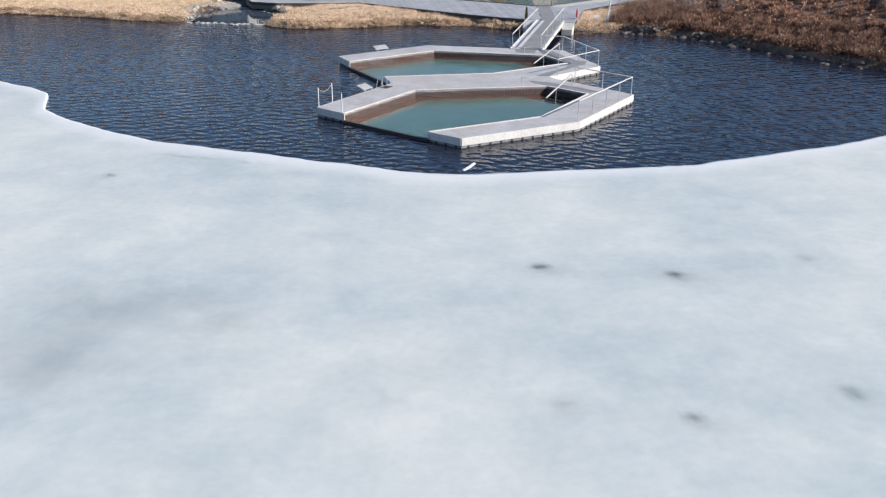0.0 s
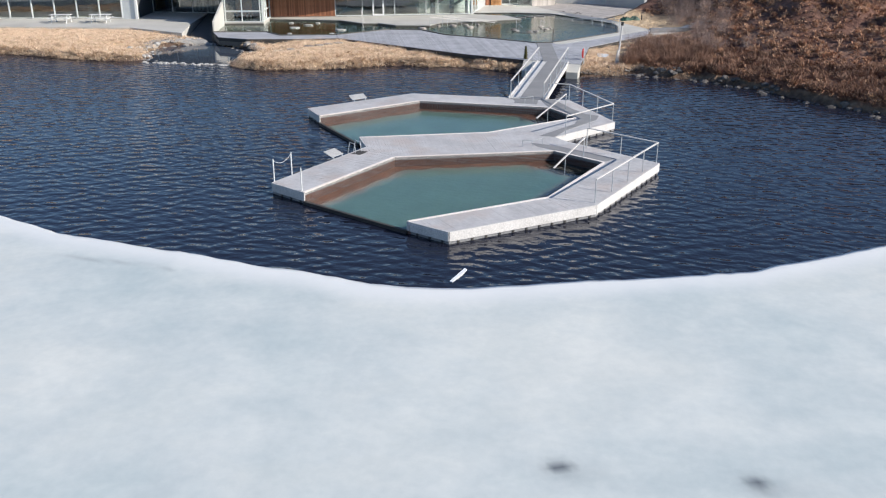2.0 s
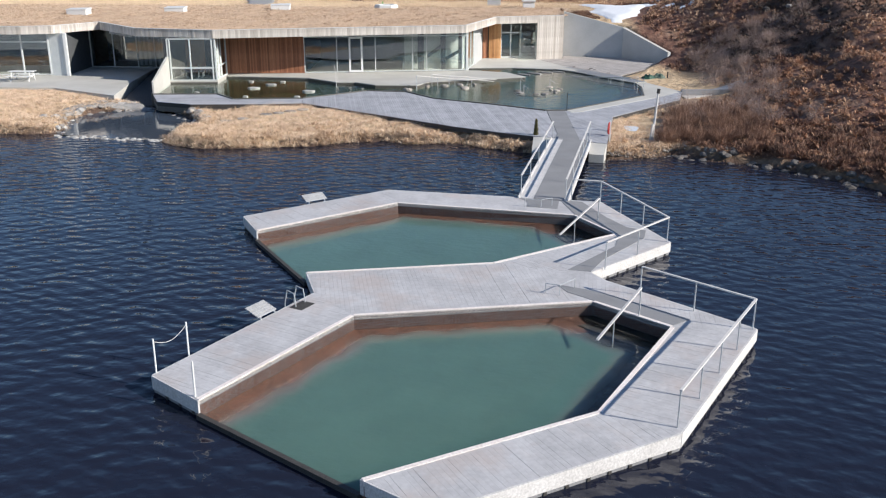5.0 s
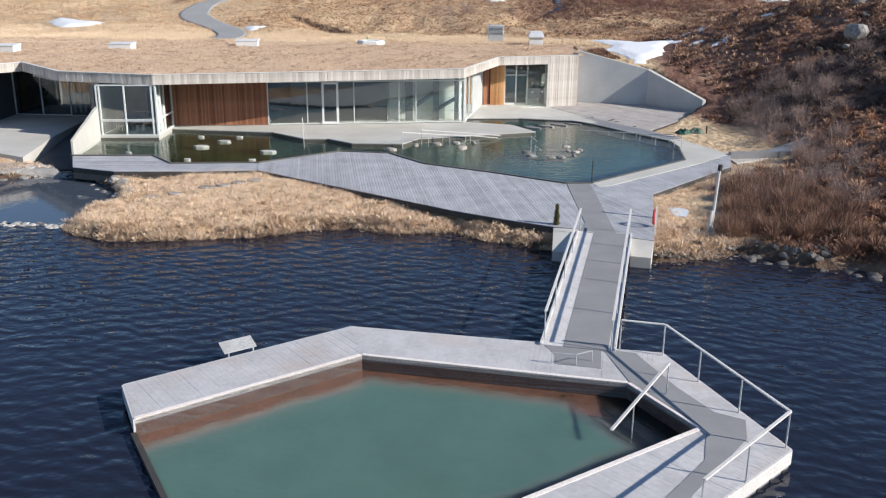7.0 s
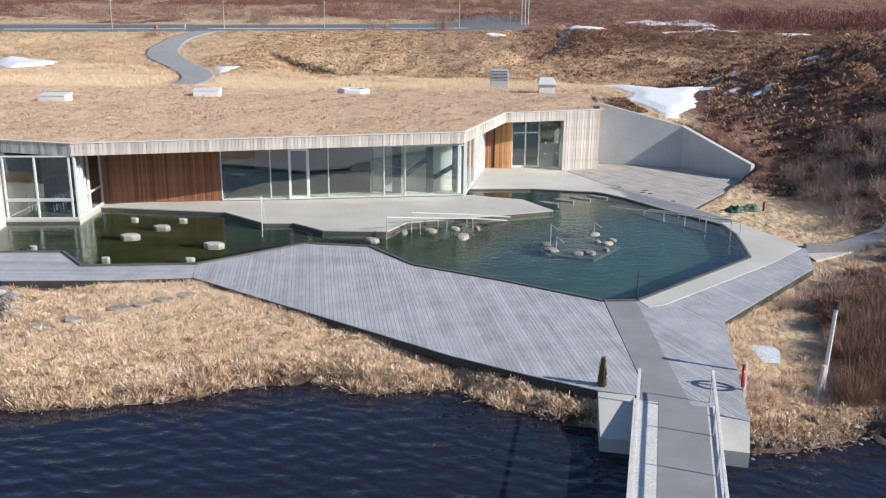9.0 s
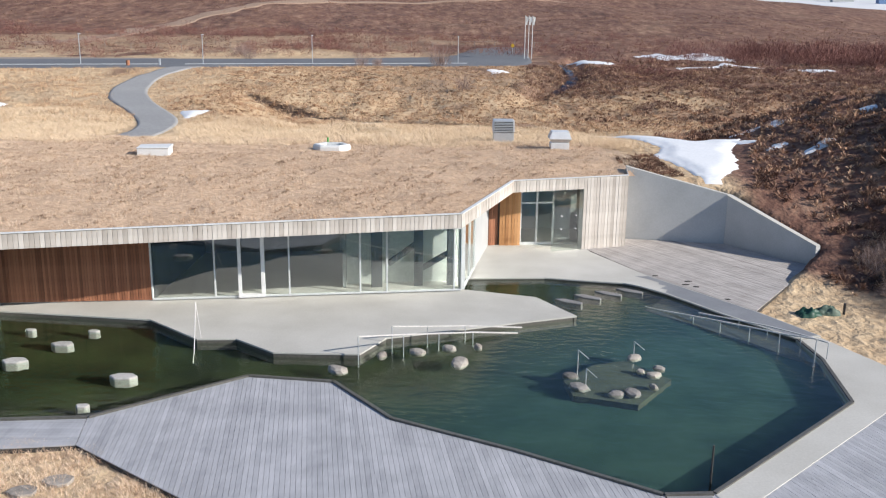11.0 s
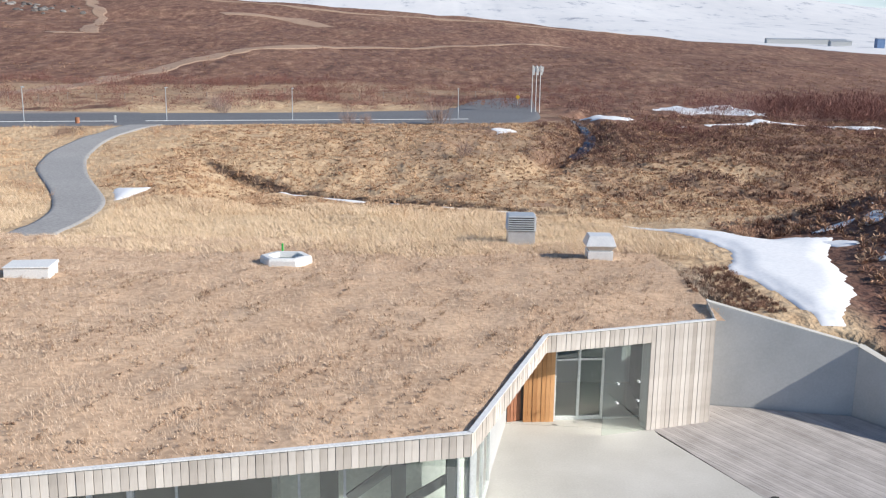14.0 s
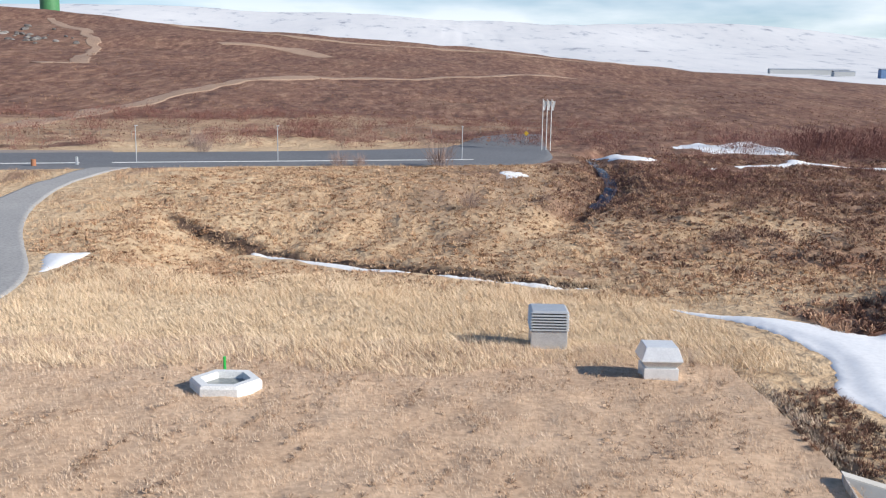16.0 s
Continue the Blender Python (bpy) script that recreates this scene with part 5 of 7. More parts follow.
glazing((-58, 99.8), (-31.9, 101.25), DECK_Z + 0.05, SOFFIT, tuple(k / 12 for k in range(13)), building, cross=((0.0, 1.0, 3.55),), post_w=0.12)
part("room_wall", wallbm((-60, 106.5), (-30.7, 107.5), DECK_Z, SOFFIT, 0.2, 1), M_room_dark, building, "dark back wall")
part("wing_floor", slab([(-60, 99.9), (-31.9, 101.4), (-30.7, 107), (-60, 107)], 0.3, DECK_Z + 0.02), M_concrete, building, "concrete floor")
for k in range(7):
    lx = -29.6 + 0.8 * k
    part("soffit_strip", boxbm(0.10, 0.25, 0.55, (-27.5 + 0.42 * k, 103.6 - 0.42 * k, SOFFIT - 0.0), -0.8), M_white, building, "white strip below the eaves")
# wing wall that holds back the slope
wing = tagged(new("retaining_wall"), "tall grey concrete wing wall stepping down the slope", "wall", kind="structure")
part("wall_panel", wallbm((11.5, 115.75), (17.05, 114.83), 0.3, 5.08, 0.38, 1, 3.7), M_wall_concrete, wing)
part("wall_panel", wallbm((17.05, 114.85), (20.45, 110.4), 0.3, 3.7, 0.38, 1, 1.93), M_wall_concrete, wing)
part("coping", beam((11.5, 115.95, 5.10), (17.1, 115.02, 3.72), 0.36, 0.03), M_concrete, wing, "pale grey coping")
part("coping", beam((17.1, 115.0, 3.72), (20.58, 110.5, 1.95), 0.36, 0.03), M_concrete, wing, "pale grey coping")


# ---------------------------------------------------------------- turf roof
def roof_z(x, y):
    x, y = np.asarray(x, float), np.asarray(y, float)
    front = np.interp(x, [p[0] for p in FASCIA], [p[1] for p in FASCIA])
    d = y - front
    return ROOF_TOP - 0.10 + 0.12 * sm(0, 4, d) - 0.25 * sm(118, 131, y) + 0.06 * vnoise(x, y, 3, 31) + 0.07 * vnoise(x, y, 0.9, 32) - 0.35 * sm(128.5, 131.5, y)


rx = np.arange(-80, 11.8, 0.35)
rv = np.linspace(0, 1, 100)
RX, RV = np.meshgrid(rx, rv)
front = np.interp(RX, [p[0] for p in FASCIA], [p[1] for p in FASCIA]) + 0.05
front = front + np.where((RX > -31.2) & (RX < -23.8), 0.1, 0)
RY = front + (131.6 - front) * RV
RZ = roof_z(RX, RY)
idx = np.arange(RX.size).reshape(RX.shape)
quads = np.stack([idx[:-1, :-1], idx[:-1, 1:], idx[1:, 1:], idx[1:, :-1]], -1).reshape(-1, 4)
M_turf = mottled("brown_turf", (0.40, 0.265, 0.17), (0.68, 0.49, 0.335), 0.35, 5, 0.95, bump_at=0.6)
turf = tri_mesh("turf", np.stack([RX, RY, RZ], -1).reshape(-1, 3), quads, M_turf, True)
turf.parent = building
tagged(turf, "dry brown turf covering the flat roof")


# ---------------------------------------------------------------- things on the roof
M_bright_steel = mottled("bright_folded_steel", (0.70, 0.71, 0.72), (0.82, 0.83, 0.83), 3, 20, 0.35, 0.2, 0.02, grain=0.2)


def louvre_box(x, y, z, label):
    t = thing("louvre_vent", label, "roof vent", at=(x, y, z))
    part("body", boxbm(1.42, 1.3, 1.15, (0, 0, 0.4), 0, 0.02), M_steel, t, "plain galvanised base")
    for k in range(6):
        bm = boxbm(1.54, 1.42, 0.06, (0, 0, 1.03 + 0.115 * k), 0, 0.01)
        for v in bm.verts:  # each blade slopes outwards and down
            if v.co.z > 1.03 + 0.115 * k:
                v.co.x *= 0.93
                v.co.y *= 0.93
        part("louvre", bm, M_steel, t, "steel louvre")
    # Solid block; its dark colour gives the shade in the louvre gaps.
    part("core", boxbm(1.3, 1.2, 0.70, (0, 0, 1.3)), M_room_dark, t, "solid core coloured dark for the shade between the louvres")
    bm = boxbm(1.52, 1.4, 0.10, (0, 0, 1.74), 0, 0.02)
    for v in bm.verts:
        if v.co.z > 1.74:
            v.co.x *= 0.9
            v.co.y *= 0.9
    part("cap", bm, M_steel, t, "bluish steel cap")
    return t


def hooded_vent(x, y, z, label):
    """A square duct under a hood that flares out and draws in again."""
    t = thing("hooded_vent", label, "roof vent", at=(x, y, z))

    def ringed(rows):
        bm = bmesh.new()
        loops = [[bm.verts.new((sx * a, sy * b, h)) for sx, sy in ((-1, -1), (1, -1), (1, 1), (-1, 1))] for a, b, h in rows]
        for p, q in zip(loops, loops[1:]):
            for i in range(4):
                bm.faces.new((p[i], p[(i + 1) % 4], q[(i + 1) % 4], q[i]))
        bm.faces.new(loops[0][::-1])
        bm.faces.new(loops[-1])
        bmesh.ops.bevel(bm, geom=bm.edges[:], offset=0.012, segments=1, affect="EDGES")
        return bm

    part("base", ringed(((0.60, 0.54, -0.2), (0.60, 0.54, 0.36))), M_bright_steel, t, "bright steel duct")
    # Darker steel than the hood deepens the shade under the flare.
    part("skirt", ringed(((0.50, 0.45, 0.34), (0.70, 0.62, 0.62))), M_steel, t, "underside of the hood, its shade put into a duller steel")
    part("hood", ringed(((0.72, 0.64, 0.62), (0.72, 0.64, 0.66), (0.55, 0.50, 1.12))), M_bright_steel, t, "bright folded steel hood")
    return t


def skylight(x, y, z, label, rx_, ry_, h, group="skylights"):
    """A six-sided pale curb round a sunk pane."""
    t = thing("skylight", label, "skylight", group, at=(x, y, z))
    bm = bmesh.new()
    rings = []
    for s, hh in ((1.0, -0.2), (1.0, h * 0.8), (0.94, h), (0.70, h), (0.67, h * 0.2)):
        rings.append([bm.verts.new((rx_ * s * math.cos(math.pi * k / 3), ry_ * s * math.sin(math.pi * k / 3), hh)) for k in range(6)])
    for p, q in zip(rings, rings[1:]):
        for i in range(6):
            bm.faces.new((p[i], p[(i + 1) % 6], q[(i + 1) % 6], q[i]))
    part("curb", bm, M_white, t, "pale concrete curb")
    bm = bmesh.new()
    bm.faces.new([bm.verts.new((rx_ * 0.69 * math.cos(math.pi * k / 3), ry_ * 0.69 * math.sin(math.pi * k / 3), h * 0.55)) for k in range(6)])
    part("glazing", bm, M_sky_glass, t, "grey-green glass")
    return t


def roof_hatch(x, y, z, turn, label):
    """A pale closed box hatch with a lid that slopes to the front."""
    t = thing("roof_hatch", label, "roof hatch", "roof hatches", at=(x, y, z))
    t.rotation_euler = (0, 0, turn)
    part("curb", boxbm(1.85, 1.2, 0.8, (0, 0, 0.16), 0, 0.03), M_white, t, "white curb")
    bm = bmesh.new()
    prism(bm, [(-0.97, -0.64), (0.97, -0.64), (0.97, 0.64), (-0.97, 0.64)], [0.56, 0.56, 0.56, 0.56], [0.60, 0.64, 0.70, 0.66])
    bmesh.ops.bevel(bm, geom=bm.edges[:], offset=0.02, segments=1, affect="EDGES")
    part("lid", bm, M_white, t, "white sheet-metal lid")
    return t


M_sky_glass = mottled("grey_roof_glass", (0.16, 0.19, 0.19), (0.24, 0.27, 0.27), 1, 8, 0.06, bump_at=0)
louvre_box(5.2, 129.1, 4.42, "square steel louvre vent on the turf roof")
hooded_vent(8.7, 124.9, 4.85, "shiny hooded steel vent on the turf roof")
skylight(-6.0, 122.4, 4.72, "low six-sided pale skylight with a sunk pane", 1.2, 1.08, 0.5)
roof_hatch(-16.15, 118.9, 4.78, 0.1, "low white box hatch on the turf roof")
roof_hatch(-25.3, 114.6, 4.78, 0.0, "low white box hatch on the turf roof")
roof_hatch(-33.5, 112.0, 4.78, -0.05, "low white box hatch on the turf roof")
tagged(link_mesh("roof_edge", beam((-46, 123.6, 4.62), (-26.3, 124.5, 4.62), 0.22, 0.18), M_dark), "dark low edge strip across the turf", "trim", kind="structure")
M_bright_green = mottled("bright_green_plastic", (0.02, 0.40, 0.06), (0.04, 0.50, 0.10), 3, 20, 0.4, bump_at=0)
M_blue = mottled("blue_sheet_metal", (0.10, 0.18, 0.34), (0.16, 0.26, 0.44), 0.2, 2, 0.5, bump_at=0)
post = thing("marker_post", "small bright green marker post behind the skylight", "post")
part("stake", rod((-6.5, 124.2, 4.4), (-6.5, 124.2, 5.4), 0.05, 8), M_bright_green, post)


# ---------------------------------------------------------------- lagoon stones, rails and poles
def boulder(name, x, y, z, rx_, ry_, rz_, mat, label, group, seed, category="stone"):
    bm = bmesh.new()
    bmesh.ops.create_icosphere(bm, subdivisions=2, radius=1.0)
    r = random.Random(seed)
    turn = r.uniform(0, 6.28)
    for v in bm.verts:
        k = 1 + 0.28 * noise.noise(v.co * 1.3 + Vector((seed * 3.1, 0, 0)))
        p = v.co * k
        p.z = min(p.z, 0.7)
        v.co = Matrix.Rotation(turn, 3, "Z") @ Vector((p.x * rx_, p.y * ry_, p.z * rz_))
    ob = link_mesh(name, bm, mat)
    ob.location = (x, y, z)
    return tagged(ob, label, category, group)


M_lagoon_stone = mottled("brown_grey_stone", (0.16, 0.135, 0.115), (0.44, 0.40, 0.355), 1.4, 9, 0.85, bump_at=0.4, per_object=0.3)
for k, (x, y, s) in enumerate([(-13.9, 95.4, 0.5), (-9.45, 94.1, 0.5), (-9.9, 91.6, 0.26), (-13.6, 91.5, 0.24), (-12.3, 98.7, 0.26), (-14.8, 98.7, 0.24), (-12.9, 97.2, 0.45), (-17.6, 93.2, 0.22)]):
    r = random.Random(60 + k)
    ring = [(x + s * r.uniform(0.85, 1.1) * math.cos(a), y + 0.62 * s * r.uniform(0.85, 1.1) * math.sin(a)) for a in [math.pi / 3 * j + r.uniform(-0.15, 0.15) for j in range(6)]]
    tagged(link_mesh("stepping_stone", slab(ring, 0.06, LAGOON_Z + 0.07, 0.03), M_stone), "pale flat angular stone standing in the green lagoon", "stone", "stones in the lagoon")
for k, (x, y, s) in enumerate([(-2.2, 95.1, 0.55), (-0.7, 96.6, 0.3), (0.6, 97.03, 0.42), (1.78, 97.47, 0.38), (2.21, 96.03, 0.65), (2.89, 97.67, 0.26)]):
    boulder("boulder", x, y, LAGOON_Z - 0.06, s * 0.8, s * 0.5, 0.3, M_lagoon_stone, "rounded pale boulder at the lagoon ramp", "stones in the lagoon", 20 + k)
M_ringbed = mottled("green_brown_slime_stone", (0.035, 0.04, 0.026), (0.085, 0.09, 0.06), 1.2, 8, 0.7)
for k, (x, y, s) in enumerate([(6.12, 95.0, 0.45), (6.3, 94.0, 0.58), (8.7, 96.9, 0.48), (7.46, 93.45, 0.45), (9.4, 95.85, 0.36), (8.05, 93.6, 0.55), (8.68, 95.5, 0.26), (8.85, 94.1, 0.27), (9.1, 95.2, 0.4)]):
    boulder("boulder", x, y, LAGOON_Z - 0.1, s * 0.7, s * 0.5, 0.28, M_rock if k in (0, 1, 3, 5) else M_lagoon_stone, "boulder of the small stone ring in the lagoon", "stones in the lagoon", 40 + k)
tagged(link_mesh("stone_ring_bench", slab([(5.85, 94.76), (7.07, 96.26), (8.35, 96.81), (9.68, 95.03), (8.09, 92.77), (6.01, 93.45)], 0.05, LAGOON_Z - 0.24), M_ringbed), "drowned concrete bench inside the stone ring", "bench")
M_slate = mottled("grey_slate", (0.16, 0.155, 0.15), (0.30, 0.29, 0.28), 1.5, 9, 0.8, per_object=0.2)
for k, (x, y) in enumerate([(7.06, 103.7), (8.0, 104.42), (9.04, 105.02), (10.1, 105.5)]):
    bm = slab([(x + 1.2 * u, y + v) for u, v in ((-0.5, 0.34), (-0.12, 0.42), (0.5, -0.12), (0.42, -0.42), (-0.2, -0.08))], 0.06, LAGOON_Z + 0.045, 0.02)
    tagged(link_mesh("stepping_slab", bm, M_slate), "flat grey stepping slab across the lagoon's neck", "stepping stone", "stepping slabs")
for k, (x, y, h) in enumerate([(6.35, 95.05, 0.95), (6.55, 94.3, 0.55), (8.7, 97.0, 0.6)]):
    t = thing("spout", "thin bent steel water spout on the stones", "spout", "spouts")
    part("pipe", rod((x, y, LAGOON_Z - 0.1), (x, y, LAGOON_Z + h), 0.02, 6), M_steel, t)
    part("nozzle", rod((x, y, LAGOON_Z + h), (x + 0.35, y - 0.2, LAGOON_Z + h - 0.25), 0.015, 6), M_steel, t)


for k, (x, y, s) in enumerate([(-13.1, 83.9, 0.42), (-12.2, 84.5, 0.36), (-10.9, 85.5, 0.42), (-10.1, 85.9, 0.36), (-9.4, 86.4, 0.4), (-8.7, 87.0, 0.42)]):
    bm = slab([(s * math.cos(a) * (1 + 0.12 * math.sin(3 * a + k)), 0.75 * s * math.sin(a)) for a in [2 * math.pi * j / 9 for j in range(9)]], -0.12, 0.07, 0.015)
    o = link_mesh("garden_slab", bm, M_lagoon_stone)
    o.location = (x, y, float(land(x, y)) + 0.02)
    tagged(o, "pale flat slab of a path through the dry grass", "stepping stone", "slabs in the grass")


def plain_rail(pts, posts, label, r_=0.022):
    t = thing("ramp_rail", label, "handrail", "lagoon rails")
    for a, b in zip(pts, pts[1:]):
        part("bar", beam(a, b, 0.06, 0.045), M_rail, t, "pale bar")
    for p in posts:
        part("post", rod((p[0], p[1], 0.1), p, r_, 6), M_steel, t)


for line, label in (
    ([(-1.53, 96.1, 1.75), (0.06, 97.2, 1.47), (1.38, 97.9, 1.29), (2.7, 98.45, 1.17), (4.5, 99.2, 0.9)], "pale sloping rail of the lagoon ramp"),
    ([(-0.4, 97.6, 1.65), (0.93, 98.25, 1.45), (2.4, 98.9, 1.28), (4.7, 99.75, 0.95)], "pale sloping rail of the lagoon ramp"),
    ([(10.4, 103.35, 0.74), (12.05, 101.53, 0.98), (12.87, 100.4, 1.14), (13.74, 99.38, 1.26), (14.52, 98.22, 1.42), (15.42, 96.95, 1.66)], "pale rail that runs down into the lagoon"),
    ([(12.5, 102.35, 0.86), (13.79, 100.92, 1.02), (14.65, 99.95, 1.12), (15.5, 98.6, 1.25), (15.9, 97.0, 1.5)], "pale rail on the landward side of the lagoon ramp"),
):
    plain_rail(line, line[1:] if line[0][2] < 0.9 else line[:-1], label)
pole = thing("grab_pole", "slanting white grab pole on the lagoon edge", "pole")
part("pole", rod((-7.6, 96.0, 0.3), (-8.1, 98.4, 2.2), 0.02, 6), M_rail, pole)
part("stay", rod((-8.1, 98.4, 2.2), (-7.75, 97.7, 1.0), 0.012, 6), M_rail, pole)
pole = thing("grab_pole", "thin dark grab pole at the lagoon's steps", "pole")
part("pole", rod((9.05, 87.5, 0.2), (9.05, 87.5, 1.9), 0.03, 6), M_dark, pole)


def lamp_bollard(x, y, lean):
    z = float(land(x, y))
    t = thing("path_lamp", "leaning pale timber lamp post with a dark head", "lamp post", at=(x, y, z))
    top = Vector((lean, 0.25, 2.75))
    part("post", rod((0, 0, -0.3), top, 0.075, 8, r2=0.06), M_rail, t)
    part("head", rod(top, top + Vector((0.02, 0, 0.26)), 0.10, 10), M_dark, t, "dark lamp head")
    part("brace", rod((-0.12, -0.05, -0.2), (0.0, 0.02, 1.0), 0.07, 8), M_rail, t, "short timber stay")


lamp_bollard(13.15, 79.1, 0.22)
ring = thing("lifebuoy", "red and white lifebuoy on a short stand", "lifebuoy")
bm = bmesh.new()
for k in range(20):
    a, b = 2 * math.pi * k / 20, 2 * math.pi * (k + 1) / 20
    rod((10.55 + 0.09 * math.cos(a), 78.6 + 0.28 * math.cos(a), 1.3 + 0.3 * math.sin(a)), (10.55 + 0.09 * math.cos(b), 78.6 + 0.28 * math.cos(b), 1.3 + 0.3 * math.sin(b)), 0.06, 6, bm)
part("ring", bm, M_red, ring, "red ring")
part("stand", beam((10.62, 78.6, 0.5), (10.62, 78.6, 1.75), 0.07, 0.07), M_white, ring, "white stand")
shrub = thing("juniper", "small dark green juniper at the deck's corner", "shrub", at=(6.35, 78.75, 0.45))
k = np.arange(700)
az, hh = rng.uniform(0, 6.28, 700), rng.uniform(0, 1, 700)
rad = 0.17 * (1 - hh) ** 0.7 * rng.uniform(0.3, 1, 700)
base = np.stack([rad * np.cos(az), rad * np.sin(az), 1.25 * hh], -1)
tip = base + np.stack([0.08 * np.cos(az), 0.08 * np.sin(az), np.full(700, 0.12)], -1)
side = np.stack([-np.sin(az) * 0.03, np.cos(az) * 0.03, 0 * az], -1)
M_juniper = grass_material("juniper_needles", [(0.08, 0.085, 0.035), (0.17, 0.16, 0.07), (0.30, 0.26, 0.13)], [(0.3, (0.09, 0.09, 0.04)), (0.7, (0.25, 0.21, 0.10))], 2)
f = tri_mesh("foliage", np.stack([base - side, base + side, tip], 1).reshape(-1, 3), np.arange(2100).reshape(-1, 3), M_juniper)
f.parent = shrub
part("trunk", rod((0, 0, -0.3), (0, 0, 1.0), 0.03, 6, r2=0.01), M_dark, shrub)
plant = thing("indoor_plant", "tall dark potted plant behind the court glass", "plant", at=(-28.9, 107.6, DECK_Z + 0.01))
az, hh = rng.uniform(0, 6.28, 300), rng.uniform(0.35, 1.9, 300)
base = np.stack([0.05 * np.cos(az), 0.05 * np.sin(az), hh], -1)
tip = base + np.stack([0.75 * np.cos(az), 0.75 * np.sin(az), rng.uniform(-0.1, 0.5, 300)], -1)
side = np.stack([-np.sin(az) * 0.05, np.cos(az) * 0.05, 0 * az], -1)
f = tri_mesh("foliage", np.stack([base - side, base + side, tip], 1).reshape(-1, 3), np.arange(900).reshape(-1, 3), M_juniper)
f.parent = plant
part("pot", rod((0, 0, 0), (0, 0, 0.45), 0.22, 14, r2=0.28), M_dark, plant)


def picnic_table(x, y, turn):
    t = thing("picnic_table", "white painted timber picnic table on the terrace", "picnic table", "picnic tables", at=(x, y, DECK_Z))
    t.rotation_euler = (0, 0, turn)
    for k in range(5):
        part("top_plank", boxbm(2.0, 0.14, 0.04, (0, -0.3 + 0.15 * k, 0.74), 0, 0.005), M_white, t)
    for s in (-1, 1):
        for k in range(2):
            part("bench_plank", boxbm(2.0, 0.13, 0.04, (0, s * (0.68 + 0.14 * k), 0.44), 0, 0.005), M_white, t)
    for e in (-0.7, 0.7):
        part("bearer", boxbm(0.05, 1.65, 0.09, (e, 0, 0.38)), M_white, t)
        for s in (-1, 1):
            part("leg", beam((e, s * 0.28, 0.72), (e, s * 0.62, 0.0), 0.05, 0.1), M_white, t)
    return t


picnic_table(-36.6, 98.0, 0.03)
picnic_table(-32.9, 98.2, 0.06)
def crumpled(name, x, y, length, width, height, turn, mat, label, seed):
    """A heap of stiff sheet: a domed grid drawn into folds, its hem on the ground."""
    n = 22
    U, V = np.meshgrid(np.linspace(-1, 1, n), np.linspace(-1, 1, n))
    dome = np.clip(1 - U ** 2, 0, 1) ** 0.5 * np.clip(1 - V ** 2, 0, 1) ** 0.5
    fold = 0.55 + 0.45 * np.abs(vnoise(U + seed, V, 0.35, seed)) + 0.35 * vnoise(U, V + seed, 0.6, seed + 1)
    X = U * length / 2 * (1 + 0.15 * vnoise(U, V, 0.7, seed + 2))
    Y = V * width / 2 * (1 + 0.25 * vnoise(U, V, 0.8, seed + 3))
    i = np.arange(n * n).reshape(n, n)
    q = np.stack([i[:-1, :-1], i[:-1, 1:], i[1:, 1:], i[1:, :-1]], -1).reshape(-1, 4)
    ob = tri_mesh(name, np.stack([X, Y, height * dome * fold], -1).reshape(-1, 3), q, mat)
    ob.location, ob.rotation_euler = (x, y, float(land(x, y)) - 0.01), (0, 0, turn)
    return tagged(ob, label, "tarpaulin")


crumpled("tarpaulin", 17.35, 102.75, 1.0, 0.75, 0.5, 0.3, M_tarp, "crumpled dark green tarpaulin lying on the grass", 3)
crumpled("tarpaulin", 18.25, 102.95, 1.1, 0.6, 0.42, -0.1, M_tarp_pale, "faded grey-green tarpaulin beside the darker one", 8)
stake = thing("stake", "short dark stake beside the tarpaulins", "stake", at=(18.95, 102.9, float(land(18.95, 102.9))))
part("shaft", rod((0, 0, -0.1), (0, 0, 0.5), 0.06, 8), M_dark, stake)
M_puddle = mottled("wet_grey_ice", (0.66, 0.72, 0.78), (0.82, 0.86, 0.90), 1.2, 6, 0.25, bump_at=0.05)
puddle = flat_with_holes("puddle", [(12.35 + 0.55 * math.cos(a) * (1 + 0.25 * math.sin(3 * a)), 82.1 + 1.0 * math.sin(a) * (1 + 0.2 * math.cos(2 * a))) for a in [2 * math.pi * k / 24 for k in range(24)]], [], float(land(12.4, 82.0)) + 0.03, M_puddle)
tagged(puddle, "small icy leftover snow patch on the grass", "snow", kind="stuff")


WET = [(10.7, 107.8), (11.1, 107.75), (11.4, 107.85), (12.2, 106.6), (14.95, 102.45), (16.5, 99.5), (15.55, 99.2), (13.45, 102.17), (11.66, 105.08), (11.85, 105.5), (11.55, 105.75), (11.95, 106.15), (11.62, 106.4), (11.7, 106.75), (11.2, 107.35)]
ramp_bed = slab([(10.4, 103.4), (12.05, 101.5), (12.87, 100.35), (13.74, 99.35), (14.5, 98.2), (15.55, 96.95), (15.46, 99.08), (13.36, 102.06), (11.56, 104.96)], 0.07, [0.1, 0.22, 0.26, 0.3, 0.34, 0.4, 0.66, 0.52, 0.4])
tagged(link_mesh("ramp", ramp_bed, M_wet_shade), "drowned grey concrete ramp between the lagoon rails", "ramp", kind="structure")
wet = flat_with_holes("damp_patch", WET, [], DECK_Z + 0.085, M_damp)
tagged(wet, "damp grey concrete where water runs down the ramp", "damp patch", kind="stuff")


